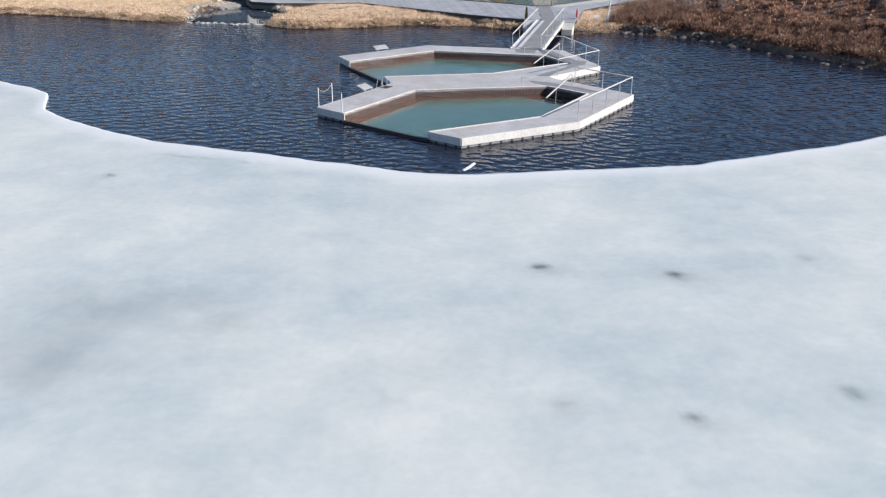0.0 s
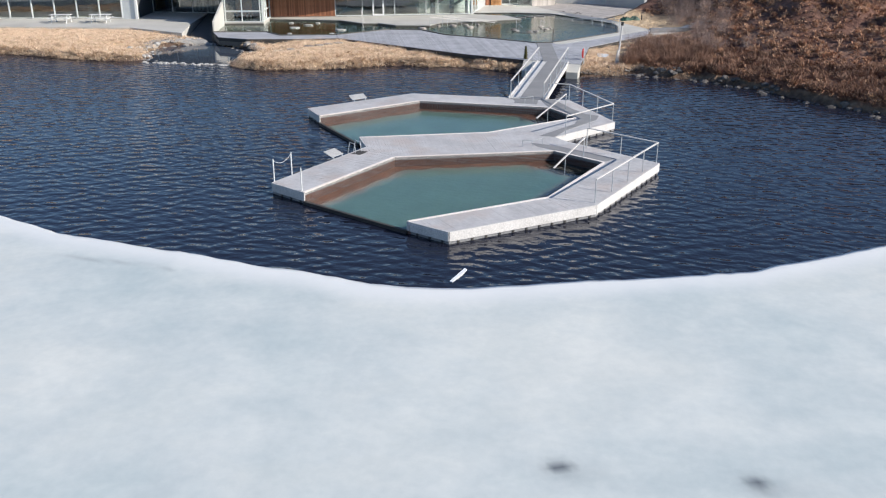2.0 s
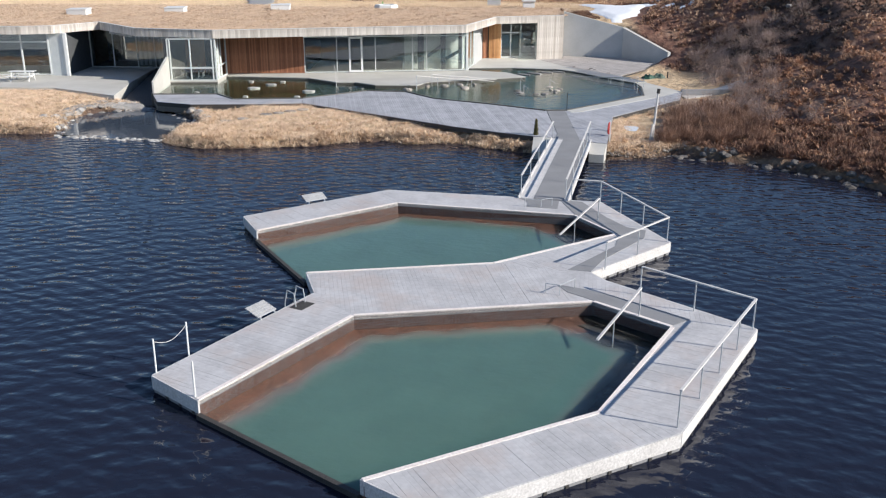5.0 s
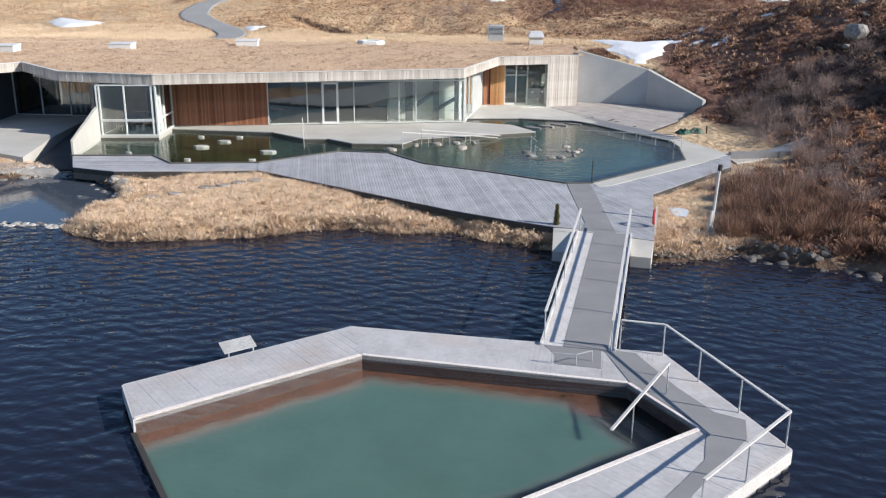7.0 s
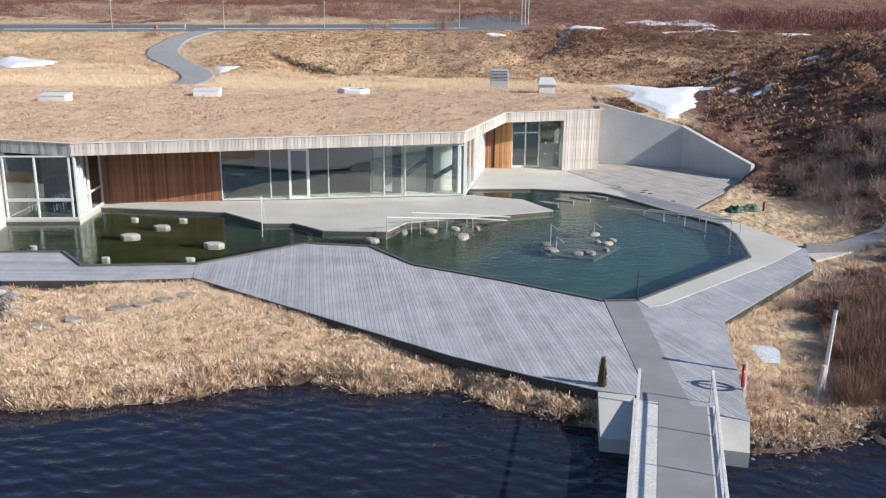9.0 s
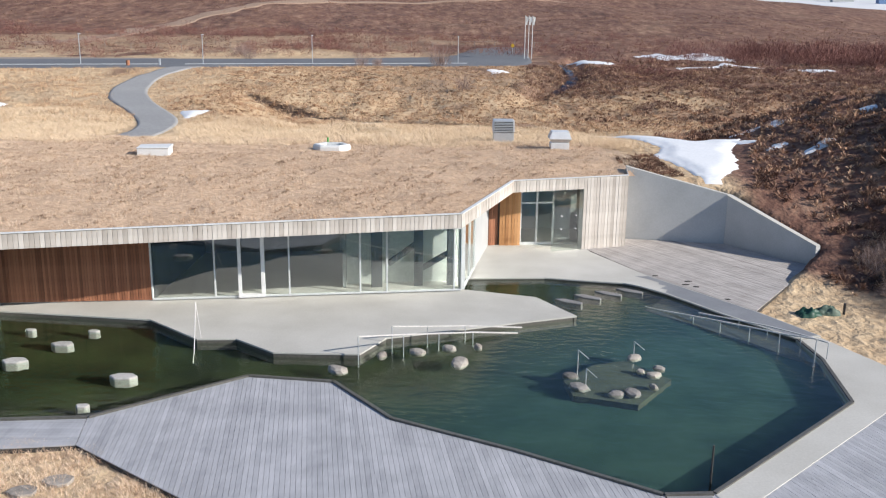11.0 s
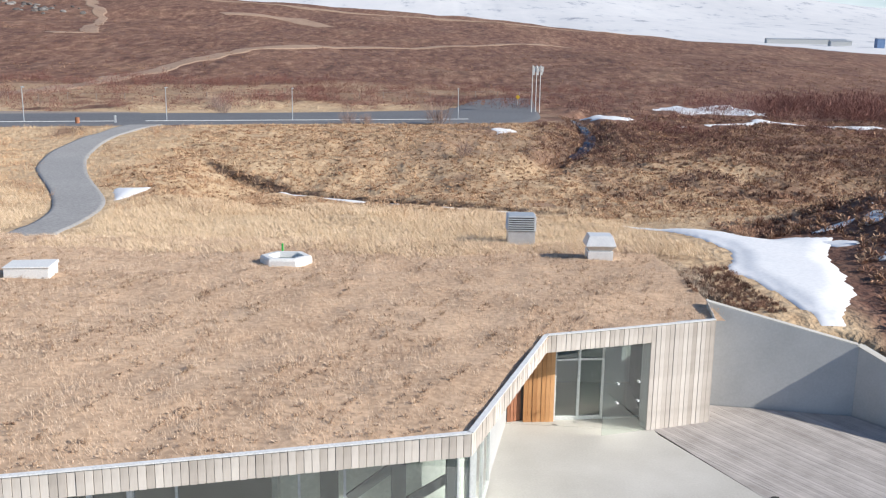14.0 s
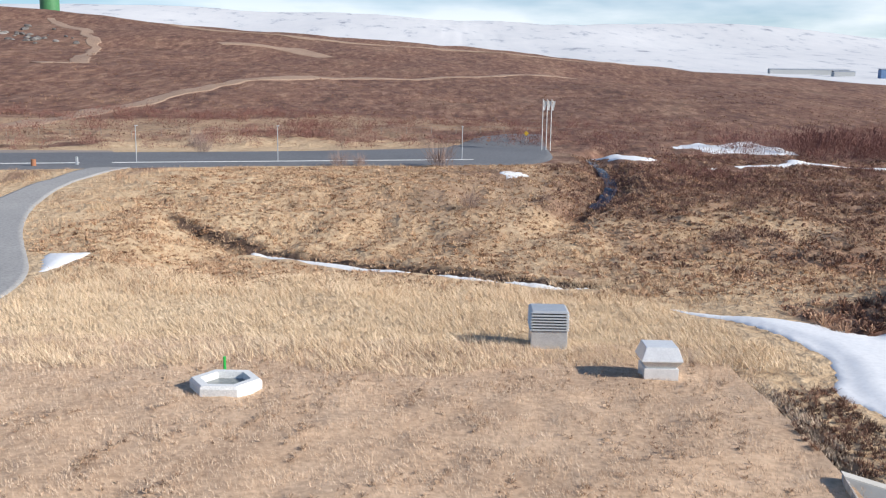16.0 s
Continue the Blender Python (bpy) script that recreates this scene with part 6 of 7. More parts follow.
for k, (x, y) in enumerate([(11.75, 107.85), (13.15, 106.95), (12.9, 106.4), (13.3, 106.05), (14.23, 104.14)]):
    bm = slab([(x + 0.13 * math.cos(a) * (1 + 0.45 * math.sin(2 * a + k)), y + 0.06 * math.sin(a) * (1 + 0.4 * math.cos(3 * a + k))) for a in [2 * math.pi * j / 8 for j in range(8)]], DECK_Z + 0.08, DECK_Z + 0.115)
    tagged(link_mesh("sodden_mat", bm, M_dark), "small dark sodden mat lying on the deck", "mat", "mats on the deck")
tagged(link_mesh("low_wall", slab([(18.35, 94.75), (22.5, 95.3), (22.45, 95.6), (18.3, 95.05)], 0.3, 1.02, 0.01), M_damp), "low grey concrete wall beside the gravel path", "wall", kind="structure")


# ---------------------------------------------------------------- shore rocks
def ribbon(left, right, mat, name, label, category, lift=0.06, fine=40, ragged=0.0):
    """A paved strip between two plan lines, laid on the ground."""
    def walkline(line):
        seg = np.cumsum([0] + [math.dist(a, b) for a, b in zip(line, line[1:])])
        s = np.linspace(0, seg[-1], fine)
        out = []
        for k in (0, 1):
            c = np.interp(s, seg, [p[k] for p in line])
            for _ in range(6):  # round the bends
                c[1:-1] = (c[:-2] + 2 * c[1:-1] + c[2:]) / 4
            out.append(c)
        return out
    (lx, ly), (qx, qy) = walkline(left), walkline(right)
    share = (-0.06, *(k / 12 for k in range(13)), 1.06)
    X = np.stack([lx + (qx - lx) * k for k in share], 1)
    Y = np.stack([ly + (qy - ly) * k for k in share], 1)
    X = X + ragged * (vnoise(X, Y, 14, 80) + 0.6 * vnoise(X, Y, 5, 81))
    Y = Y + ragged * (vnoise(X, Y, 14, 82) + 0.6 * vnoise(X, Y, 5, 83))
    Z = np.maximum.reduce([land(X + dx, Y + dy) for dx in (-0.3, 0, 0.3) for dy in (-0.3, 0, 0.3)]) + lift
    Z[:, 0] -= 0.3
    Z[:, -1] -= 0.3
    i = np.arange(X.size).reshape(X.shape)
    q = np.stack([i[:-1, :-1], i[:-1, 1:], i[1:, 1:], i[1:, :-1]], -1).reshape(-1, 4)
    ob = tri_mesh(name, np.stack([X, Y, Z], -1).reshape(-1, 3), q, mat, True)
    return tagged(ob, label, category, kind="structure")


M_beach = mottled("grey_pebble_ground", (0.20, 0.19, 0.18), (0.40, 0.385, 0.365), 2.5, 14, 0.9, bump_at=0.6, grain=0.6)


def rock_row(path, count, size, name, label, group, seed, mats, spread=0.5):
    r = random.Random(seed)
    shared = []
    for k in range(6):
        bm = bmesh.new()
        bmesh.ops.create_icosphere(bm, subdivisions=2, radius=1.0)
        for v in bm.verts:
            v.co *= 1 + 0.35 * noise.noise(v.co * 1.2 + Vector((k * 5.3 + seed, 0, 0)))
            v.co.z *= 0.7
        me = bpy.data.meshes.new(name)
        bm.to_mesh(me)
        bm.free()
        me.materials.append(mats[k % len(mats)])
        shared.append(me)
    seg = [math.dist(a, b) for a, b in zip(path, path[1:])]
    for k in range(count):
        s = r.uniform(0, sum(seg))
        i = 0
        while s > seg[i] and i < len(seg) - 1:
            s -= seg[i]
            i += 1
        f = s / seg[i]
        x = path[i][0] + f * (path[i + 1][0] - path[i][0]) + r.gauss(0, spread)
        y = path[i][1] + f * (path[i + 1][1] - path[i][1]) + r.gauss(0, spread)
        z = max(-0.05, float(land(x, y)))
        o = new(name, shared[r.randrange(6)])
        s = size * r.uniform(0.5, 1.5)
        o.matrix_world = Matrix.Translation((x, y, z)) @ Matrix.Rotation(r.uniform(0, 6.28), 4, "Z") @ Matrix.Diagonal((s, s * r.uniform(0.6, 1), s * 0.8, 1))
        tagged(o, label, "rock", group)


M_dark_rock = mottled("dark_lava_rock", (0.055, 0.05, 0.047), (0.17, 0.155, 0.145), 1.5, 8, 0.9, bump_at=0.5, per_object=0.35)
rock_row([(10.2, 76.3), (12.7, 76.8), (14.2, 77.6)], 190, 0.085, "shore_stone", "small grey stone on the lake shore", "shore stones", 3, [M_dark_rock, M_rock, M_dark_rock], 0.24)
rock_row([(14.0, 77.9), (15.0, 77.5), (16.6, 76.4)], 5, 0.17, "shore_boulder", "pale grey boulder on the lake shore", "shore rocks", 11, [M_stone, M_rock], 0.3)
rock_row([(14.2, 77.6), (16, 76), (18.5, 75.3), (21.8, 71.4), (24.6, 66.8), (29.2, 61.9), (36, 55)], 130, 0.21, "shore_rock", "grey rock on the lake shore", "shore rocks", 4, [M_dark_rock], 0.4)
rock_row([(-22.8, 81.4), (-19.5, 80.6), (-16.3, 80.3)], 110, 0.17, "pond_stone", "pale stone in the row across the warm pond", "pond stones", 5, [M_stone, M_rock, M_stone], 0.16)
rock_row([(-23.4, 82.5), (-24.5, 86), (-23.8, 89), (-20.5, 90.3), (-18, 89.4), (-15.3, 86.3), (-15.0, 84.5)], 110, 0.22, "pond_stone", "pale stone at the rim of the warm pond", "pond stones", 6, [M_stone, M_rock, M_rock], 0.35)
rock_row([(-23.0, 90.9), (-20.4, 91.4)], 26, 0.16, "weir_stone", "dark wet stone at the overflow weir", "pond stones", 7, [M_rock], 0.12)
rock_row([(30, 112), (36, 124), (40, 128), (33, 118)], 8, 0.4, "hill_rock", "grey rock on the brown slope", "hill rocks", 8, [M_rock, M_dark_rock], 2.0)


M_lava = mottled("black_lava", (0.02, 0.018, 0.018), (0.075, 0.066, 0.062), 1.5, 8, 0.95, bump_at=0.5)
M_lichen = mottled("lichen_grey_rock", (0.12, 0.11, 0.10), (0.42, 0.39, 0.36), 1.8, 6, 0.9, bump_at=0.5)
for k, (x, y, sx, sy, sz) in enumerate(((31.9, 111.9, 0.85, 0.65, 0.8), (31.0, 111.2, 0.3, 0.25, 0.22))):
    boulder("hill_boulder", x, y, float(land(x, y)) + 0.3, sx, sy, sz, M_lichen, "pale lichen-covered boulder on top of the dark knoll", "hill boulders", 70 + k, "rock")
rock_row([(-190, 478), (-176, 468), (-164, 455), (-150, 436)], 46, 1.2, "outcrop_rock", "dark rock of the outcrop below the tank", "outcrop rocks", 15, [M_rock, M_dark_rock, M_dark_rock], 6.0)
rock_row([(28, 108), (33, 104), (37, 110), (30, 103)], 34, 0.3, "lava_rock", "blackish lava rock on the knoll", "lava rocks", 16, [M_lava], 3.2)
ribbon([(-25.5, 86.6), (-25.2, 89.2), (-24.3, 91.0), (-23.3, 91.7), (-21.4, 90.7), (-19.5, 89.5)], [(-24.6, 86.4), (-24.0, 88.6), (-23.2, 89.5), (-22.2, 89.9), (-20.8, 90.0), (-19.6, 89.4)], M_beach, "pebble_beach", "grey pebble beach above the warm pond", "beach", 0.03, 30, 0.1)
rock_row([(-23.6, 90.4), (-21.5, 91.0), (-19.8, 90.9)], 120, 0.13, "pond_pebble", "grey pebble of the beach above the warm pond", "pond pebbles", 17, [M_rock, M_stone], 0.28)


# ---------------------------------------------------------------- road, path and far things
def kerb_y(x):
    return 199.7 + 0.338 * x


ribbon([(-150, kerb_y(-150) - 6), (-45, kerb_y(-45) - 6), (-20, kerb_y(-20) - 4), (5, kerb_y(5) - 6), (10, 196), (13, 206), (14, 222)], [(-150, kerb_y(-150) + 17), (-45, kerb_y(-45) + 17), (-20, kerb_y(-20) + 17), (0, 222), (6, 240), (10, 246), (15, 246)], M_asphalt, "road", "grey asphalt car park and road", "road", 0.14, 80)
for a, b in ((-60, -37.5), (-34.5, 3.2)):
    bm = beam((a, kerb_y(a), 6.72), (b, kerb_y(b), 6.72), 0.35, 0.16)
    tagged(link_mesh("kerb", bm, M_white), "white concrete kerb along the car park", "kerb", kind="structure")
ribbon([(-34.6, 187), (-34.6, 182), (-34.6, 176.7), (-35.5, 171), (-35.4, 163.4), (-32.9, 155.9), (-26.5, 144.4), (-23.7, 138.3), (-22.4, 132.6), (-22.6, 128)], [(-31.0, 189), (-31.2, 182), (-32.2, 177), (-32.7, 170.4), (-31.4, 162.6), (-27.8, 153.7), (-21.6, 141.8), (-20.6, 138), (-20.0, 132.8), (-19.8, 127.5)], M_path, "footpath", "winding grey asphalt footpath", "path", 0.08, 60)


ribbon([(-80, kerb_y(-80) + 25), (-60, kerb_y(-60) + 25), (-42, kerb_y(-42) + 22)], [(-80, kerb_y(-80) + 17), (-60, kerb_y(-60) + 17), (-40, kerb_y(-40) + 17.5)], mottled("bare_gravel", (0.26, 0.22, 0.19), (0.36, 0.31, 0.27), 0.3, 4, 0.95), "layby", "bare brown gravel layby behind the road", "layby", 0.04, 30, 0.2)
M_track = mottled("trodden_earth_track", (0.25, 0.165, 0.12), (0.42, 0.295, 0.21), 0.15, 2.5, 0.95, bump_at=0.1)


def track(line, width, label, lift=0.12):
    """A worn dirt track of uneven width along plan points."""
    left, right = [], []
    for k, p in enumerate(line):
        a, b = Vector(line[max(0, k - 1)]), Vector(line[min(len(line) - 1, k + 1)])
        d = (b - a).normalized()
        w = width * (0.8 + 0.4 * math.sin(k * 2.3) ** 2)
        left.append((p[0] - d.y * w / 2, p[1] + d.x * w / 2))
        right.append((p[0] + d.y * w / 2, p[1] - d.x * w / 2))
    return ribbon(left, right, M_track, "track", label, "track", lift, 160, 1.6)


track([(-72, 226), (-67, 243), (-66.7, 268), (-63, 298), (-56.5, 322), (-47, 346), (-37, 375), (-19, 390), (8.5, 414), (46, 470)], 4.2, "pale dirt track climbing the brown hill")
track([(-185, 520), (-174, 499), (-160, 488), (-138, 450), (-125, 410), (-113, 368), (-116, 350)], 4.5, "pale dirt track below the tank")
track([(-140, 552), (-84, 548), (-7, 566), (55, 580), (150, 605)], 5.0, "pale gravel road along the ridge", 0.3)
track([(-95, 470), (-80, 478), (-68, 478), (-52, 466)], 9.0, "bare earth scar on the hill", 0.15)


M_gravel = mottled("pale_gravel", (0.42, 0.39, 0.36), (0.56, 0.53, 0.49), 0.8, 12, 0.95, bump_at=0.3)
ribbon([(18.2, 95.3), (21, 96.9), (24, 97.5)], [(18.3, 93.6), (21, 95.4), (24, 96.2)], M_gravel, "gravel_path", "pale gravel path leading up the slope", "path", 0.06, 30, 0.12)


def street_lamp(x, y):
    z = float(land(x, y))
    t = thing("street_lamp", "slim grey street lamp beside the car park", "street lamp", "street lamps", at=(x, y, z))
    part("pole", rod((0, 0, -0.2), (0, 0, 3.9), 0.055, 8, r2=0.04), M_steel, t)
    part("head", boxbm(0.22, 0.55, 0.10, (0, 0.2, 3.95), 0, 0.02), M_steel, t, "flat lamp head")


for x in (-62.0, -47.0, -32.4, -18.4, 1.9):
    street_lamp(x, kerb_y(x) + 0.6)


def flagpole(x, y, lean):
    z = float(land(x, y))
    t = thing("flagpole", "white flagpole with a furled white flag at its top", "flagpole", "flagpoles", at=(x, y, z))
    part("pole", rod((0, 0, -0.2), (0, 0, 7.1), 0.06, 8, r2=0.045), M_white, t)
    bm = bmesh.new()
    rows = [[bm.verts.new((0.05 + w * 0.45 * (1 - 0.3 * h) + 0.07 * math.sin(7 * w + 4 * h), 0.05 + w * 0.45 * (1 - 0.3 * h) - 0.07 * math.sin(7 * w + 4 * h), 6.95 - 1.3 * h - 0.12 * w)) for w in (0, 0.33, 0.66, 1)] for h in (0, 0.25, 0.5, 0.75, 1)]
    for p, q in zip(rows, rows[1:]):
        for i in range(3):
            bm.faces.new((p[i], p[i + 1], q[i + 1], q[i]))
    bmesh.ops.solidify(bm, geom=bm.faces[:], thickness=0.02)
    part("flag", bm, M_white, t, "slack white flag")


for k in range(3):
    flagpole(13.0 + 0.62 * k, 221.0 + 0.3 * k, 0)
sign = thing("road_sign", "small yellow warning sign at the road's end", "road sign", at=(11.6, 232, float(land(11.6, 232))))
M_yellow = mottled("yellow_sign_face", (0.55, 0.33, 0.02), (0.65, 0.42, 0.04), 2, 10, 0.5, bump_at=0)
part("pole", rod((0, 0, -0.2), (0, 0, 2.0), 0.04, 6), M_steel, sign)
plate = boxbm(0.56, 0.04, 0.56, (0, 0, 0), 0, 0.015)
bmesh.ops.transform(plate, matrix=pose(0, -0.06, 1.7, 0, 45, 0), verts=plate.verts[:])
part("plate", plate, M_yellow, sign, "yellow plate")
M_fence = mottled("grey_fence_wood", (0.24, 0.20, 0.17), (0.36, 0.31, 0.27), 2, 10, 0.9)
fence = thing("wire_fence", "thin wire fence beyond the car park", "fence")
for k in range(24):
    x = -75 + 4.0 * k
    y = kerb_y(x) + 45
    z = float(land(x, y))
    part("post", rod((x, y, z - 0.2), (x, y, z + 1.1), 0.05, 5), M_fence, fence)
    x2, y2 = x + 4.0, kerb_y(x + 4.0) + 45
    part("wire", rod((x, y, z + 1.0), (x2, y2, float(land(x2, y2)) + 1.0), 0.015, 4), M_fence, fence)
bollard = thing("bollard", "short dark marker post where path meets road", "bollard", at=(-36.8, kerb_y(-36.8) - 2.5, float(land(-36.8, kerb_y(-36.8) - 2.5))))
part("post", boxbm(0.22, 0.22, 1.0, (0, 0, 0.45), 0, 0.02), M_steel, bollard)
bin_ = thing("litter_bin", "rust-red litter bin beside the footpath", "litter bin", at=(-40.2, 182.6, float(land(-40.2, 182.6))))
part("body", rod((0, 0, -0.1), (0, 0, 0.8), 0.24, 12), M_larch, bin_)
tx, ty = -222.0, 600.0
tank = thing("water_tower", "green cylindrical tank on the ridge", "tank", at=(tx, ty, float(land(tx, ty))))
part("shell", rod((0, 0, -2), (0, 0, 16), 5.0, 32), M_green, tank)
part("cap", rod((0, 0, 16), (0, 0, 17), 5.1, 32, r2=3.5), M_green, tank)
part("shed", boxbm(5, 4, 3.2, (-8.0, 0, 1.2), 0, 0.1), M_white, tank, "small pale shed")
for k, (x, y, w, h, c) in enumerate([(618, 1750, 140, 7, "pale grey"), (682, 1600, 12, 14, "blue"), (655, 1690, 36, 8, "pale grey")]):
    z = float(land(x, y))
    t = thing("industrial_shed", f"{c} industrial shed far off below the ridge", "building", "far sheds", at=(x, y, z))
    bm = bmesh.new()
    prism(bm, [(-w / 2, -6), (w / 2, -6), (w / 2, 6), (-w / 2, 6)], -2, h)
    part("wall", bm, M_blue if c == "blue" else M_wall_concrete, t)
    bm = bmesh.new()
    a = [bm.verts.new(p) for p in ((-w / 2 - 0.4, -6.4, h), (w / 2 + 0.4, -6.4, h), (w / 2 + 0.4, 0, h + 1.8), (-w / 2 - 0.4, 0, h + 1.8), (w / 2 + 0.4, 6.4, h), (-w / 2 - 0.4, 6.4, h))]
    bm.faces.new((a[0], a[1], a[2], a[3]))
    bm.faces.new((a[3], a[2], a[4], a[5]))
    part("roof", bm, M_steel, t)


# ---------------------------------------------------------------- snow
SNOW_PATH = [(-22.6, 145.3), (-23.0, 147.3), (-20.3, 147.0), (-20.6, 143.6), (-21.2, 142.0)]
SNOWS = []


STREAM = [(10 + 0.2 * (y - 160) + 2.0 * math.sin(y / 9), y) for y in range(174, 208, 2)]
stream = ribbon([(x - 0.6, y) for x, y in STREAM], [(x + 0.6, y) for x, y in STREAM], M_lake, "stream", "narrow dark stream in its gully", "water", 0.12, 60, 0.1)


def clear_of_snow(x, y):
    k = np.ones(len(x), bool)
    for ring in SNOWS[:7]:
        k &= (away(x, y, ring) > 0.2) & (away(x, y + 1.3, ring) > 0.2) & (away(x, y + 2.4, ring) > 0.2)
    return k


def snow_patch(name, outline, thick, label, step=0.6, seed=0, rag=1.0, rim=2.2):
    """A sheet of old snow that thins towards its ragged rim, laid on the ground."""
    SNOWS.append(outline)
    xs, ys = [p[0] for p in outline], [p[1] for p in outline]
    X, Y = np.meshgrid(np.arange(min(xs) - 1, max(xs) + 1, step), np.arange(min(ys) - 1, max(ys) + 1, step))
    d = -away(X, Y, outline) + rag * (0.9 * vnoise(X, Y, 2.2, 50 + seed) + 0.4 * vnoise(X, Y, 0.8, 51 + seed))
    calm = sum(land(X + a, Y + b) for a in (-1.1, 0, 1.1) for b in (-1.1, 0, 1.1)) / 9
    Z = np.maximum(calm + thick * sm(0, rim, d), land(X, Y) + 0.04) * sm(-0.3, 0.1, d) + (1 - sm(-0.3, 0.1, d)) * (land(X, Y) - 0.35)
    i = np.arange(X.size).reshape(X.shape)
    q = np.stack([i[:-1, :-1], i[:-1, 1:], i[1:, 1:], i[1:, :-1]], -1).reshape(-1, 4)
    keep = (d.ravel()[q] > -1.2).any(1)
    ob = tri_mesh(name, np.stack([X, Y, Z], -1).reshape(-1, 3), q[keep], M_snow, True)
    return tagged(ob, label, "snow", kind="stuff")


snow_patch("snow_drift", [(12.4, 138.4), (14.2, 137.0), (16.0, 136.0), (18.2, 134.5), (19.5, 131.8), (20.4, 132.9), (22.9, 131.5), (21.5, 128.3), (20.5, 126.0), (20.4, 123.5), (19.1, 120.2), (17.1, 116.1), (16.1, 116.2), (15.4, 120.2), (15.0, 123.9), (15.9, 128.5), (15.7, 130.6), (14.8, 133.5), (13.2, 136.5)], 0.2, "dirty white snow drift behind the wing wall", 0.3, 1, 0.4, 1.4)
snow_patch("snow_patch", [(-48.6, 154.6), (-46.4, 154.4), (-44.0, 152.6), (-41.0, 151.6), (-40.0, 146.6), (-43.2, 145.4), (-45.6, 148.0)], 0.3, "leftover snow on the dry meadow", 0.4, 31, 0.5, 1.2)
snow_patch("snow_patch", SNOW_PATH, 0.16, "flat leftover snow beside the footpath", 0.3, 2, 0.12, 1.0)
snow_patch("snow_patch", [(-13, 157.0), (-10.4, 155.7), (-2.3, 151.7), (1.6, 149.7), (5.2, 147.9), (9.5, 145.7), (9.3, 145.0), (5.0, 147.0), (1.2, 148.8), (-2.6, 150.7), (-10.6, 154.7), (-13, 156.1)], 0.3, "thin strip of snow left in the ditch", 0.25, 3, 0.3, 0.5)
snow_patch("snow_patch", [(18.6, 213), (21.5, 211), (24.5, 208.5), (25.5, 205.5), (22.5, 204), (19.8, 207)], 0.14, "leftover snow beside the stream", 0.4, 4, 0.6, 1.4)
snow_patch("snow_patch", [(32, 229), (50, 246), (49, 222), (44, 214), (36, 219)], 0.14, "leftover snow on the heath", 0.7, 5)
snow_patch("snow_patch", [(30, 199.5), (42, 204.5), (58, 204), (58, 201.5), (42, 201.5)], 0.14, "strip of snow left on the heath", 0.6, 6)
snow_patch("snow_patch", [(5.5, 185.5), (8.6, 187), (9, 184.6), (6.3, 183)], 0.14, "dirty snow heap by the car park", 0.3, 7, 0.6, 1.2)
for k, (x, y, a, b, turn) in enumerate(((25.0, 132.2, 1.9, 0.3, 0.9), (22.9, 125.8, 0.9, 0.25, 0.4), (24.7, 122.9, 1.2, 0.25, 0.7), (22.0, 130.2, 1.2, 0.4, 2.6), (23.6, 133.6, 1.3, 0.3, 0.2), (27.5, 137.0, 1.6, 0.3, 0.8), (30.5, 129.5, 1.4, 0.3, 0.6))):
    ring = [(x + a * math.cos(u) * math.cos(turn) - b * math.sin(u) * math.sin(turn), y + a * math.cos(u) * math.sin(turn) + b * math.sin(u) * math.cos(turn)) for u in [2 * math.pi * j / 14 for j in range(14)]]
    snow_patch("snow_patch", ring, 0.12, "small leftover snow patch on the brown slope", 0.2, 8 + k, 0.8, 0.8)


# ---------------------------------------------------------------- vegetation
def blades(name, P, per, height, width, spread, mat, label, lean=(0, 0), category="grass", fall=0.5):
    """Tufts of dry blades at places P, one thin triangle a blade."""
    n = len(P) * per
    base = np.repeat(P, per, 0)
    h = np.repeat(height if np.ndim(height) else np.full(len(P), height), per) * rng.uniform(0.5, 1.15, n)
    az = rng.uniform(0, 2 * math.pi, n)
    off = rng.normal(0, spread, (n, 2))
    base = base + np.c_[off, np.zeros(n)]
    out = rng.uniform(0.2, 1.0, n) * fall * h
    tip = base + np.c_[out * np.cos(az) + lean[0] * h, out * np.sin(az) + lean[1] * h, h]
    turn = rng.uniform(0, 2 * math.pi, n)
    side = np.c_[np.cos(turn) * width, np.sin(turn) * width, np.zeros(n)] * rng.uniform(0.6, 1.3, (n, 1))
    base[:, 2] -= 0.04
    v = np.stack([base - side, base + side, tip], 1).reshape(-1, 3)
    ob = tri_mesh(name, v, np.arange(3 * n).reshape(-1, 3), mat)
    return tagged(ob, label, category, kind="stuff")


def scatter(n, x0, x1, y0, y1, keep):
    x, y = rng.uniform(x0, x1, n), rng.uniform(y0, y1, n)
    k = keep(x, y)
    return x[k], y[k]


def clear_of_paving(x, y):
    path_x = np.interp(y, PATH_Y, PATH_X)
    on_path = (np.abs(x - path_x) < 2.1) & (y > 126) & (y < 192)
    rd = y - kerb_y(x)
    on_road = (rd > -7) & (rd < 18) & (x < 16)
    return ~on_path & ~on_road


# bank
x, y = scatter(42000, -60, 16, 76, 100, lambda x, y: (away(x, y, LAKE) > 0.05) & (away(x, y, PLAZA) > 0.1) & (x < 14.5 + 1.5 * vnoise(x, y, 4, 60)))
blades("bank_grass", np.c_[x, y, land(x, y)], 20, 0.17 + 0.13 * np.clip(vnoise(x, y, 0.55, 61), -0.8, 1), 0.0075, 0.13, M_grass_bank, "dry straw-coloured grass on the lake bank", fall=1.3)
# roof
x, y = scatter(60000, -45, 12.5, 97, 130.5, lambda x, y: (y > np.interp(x, [p[0] for p in FASCIA], [p[1] for p in FASCIA]) + 0.25) & (x < 11.4 + (y - 114) * 0.3))
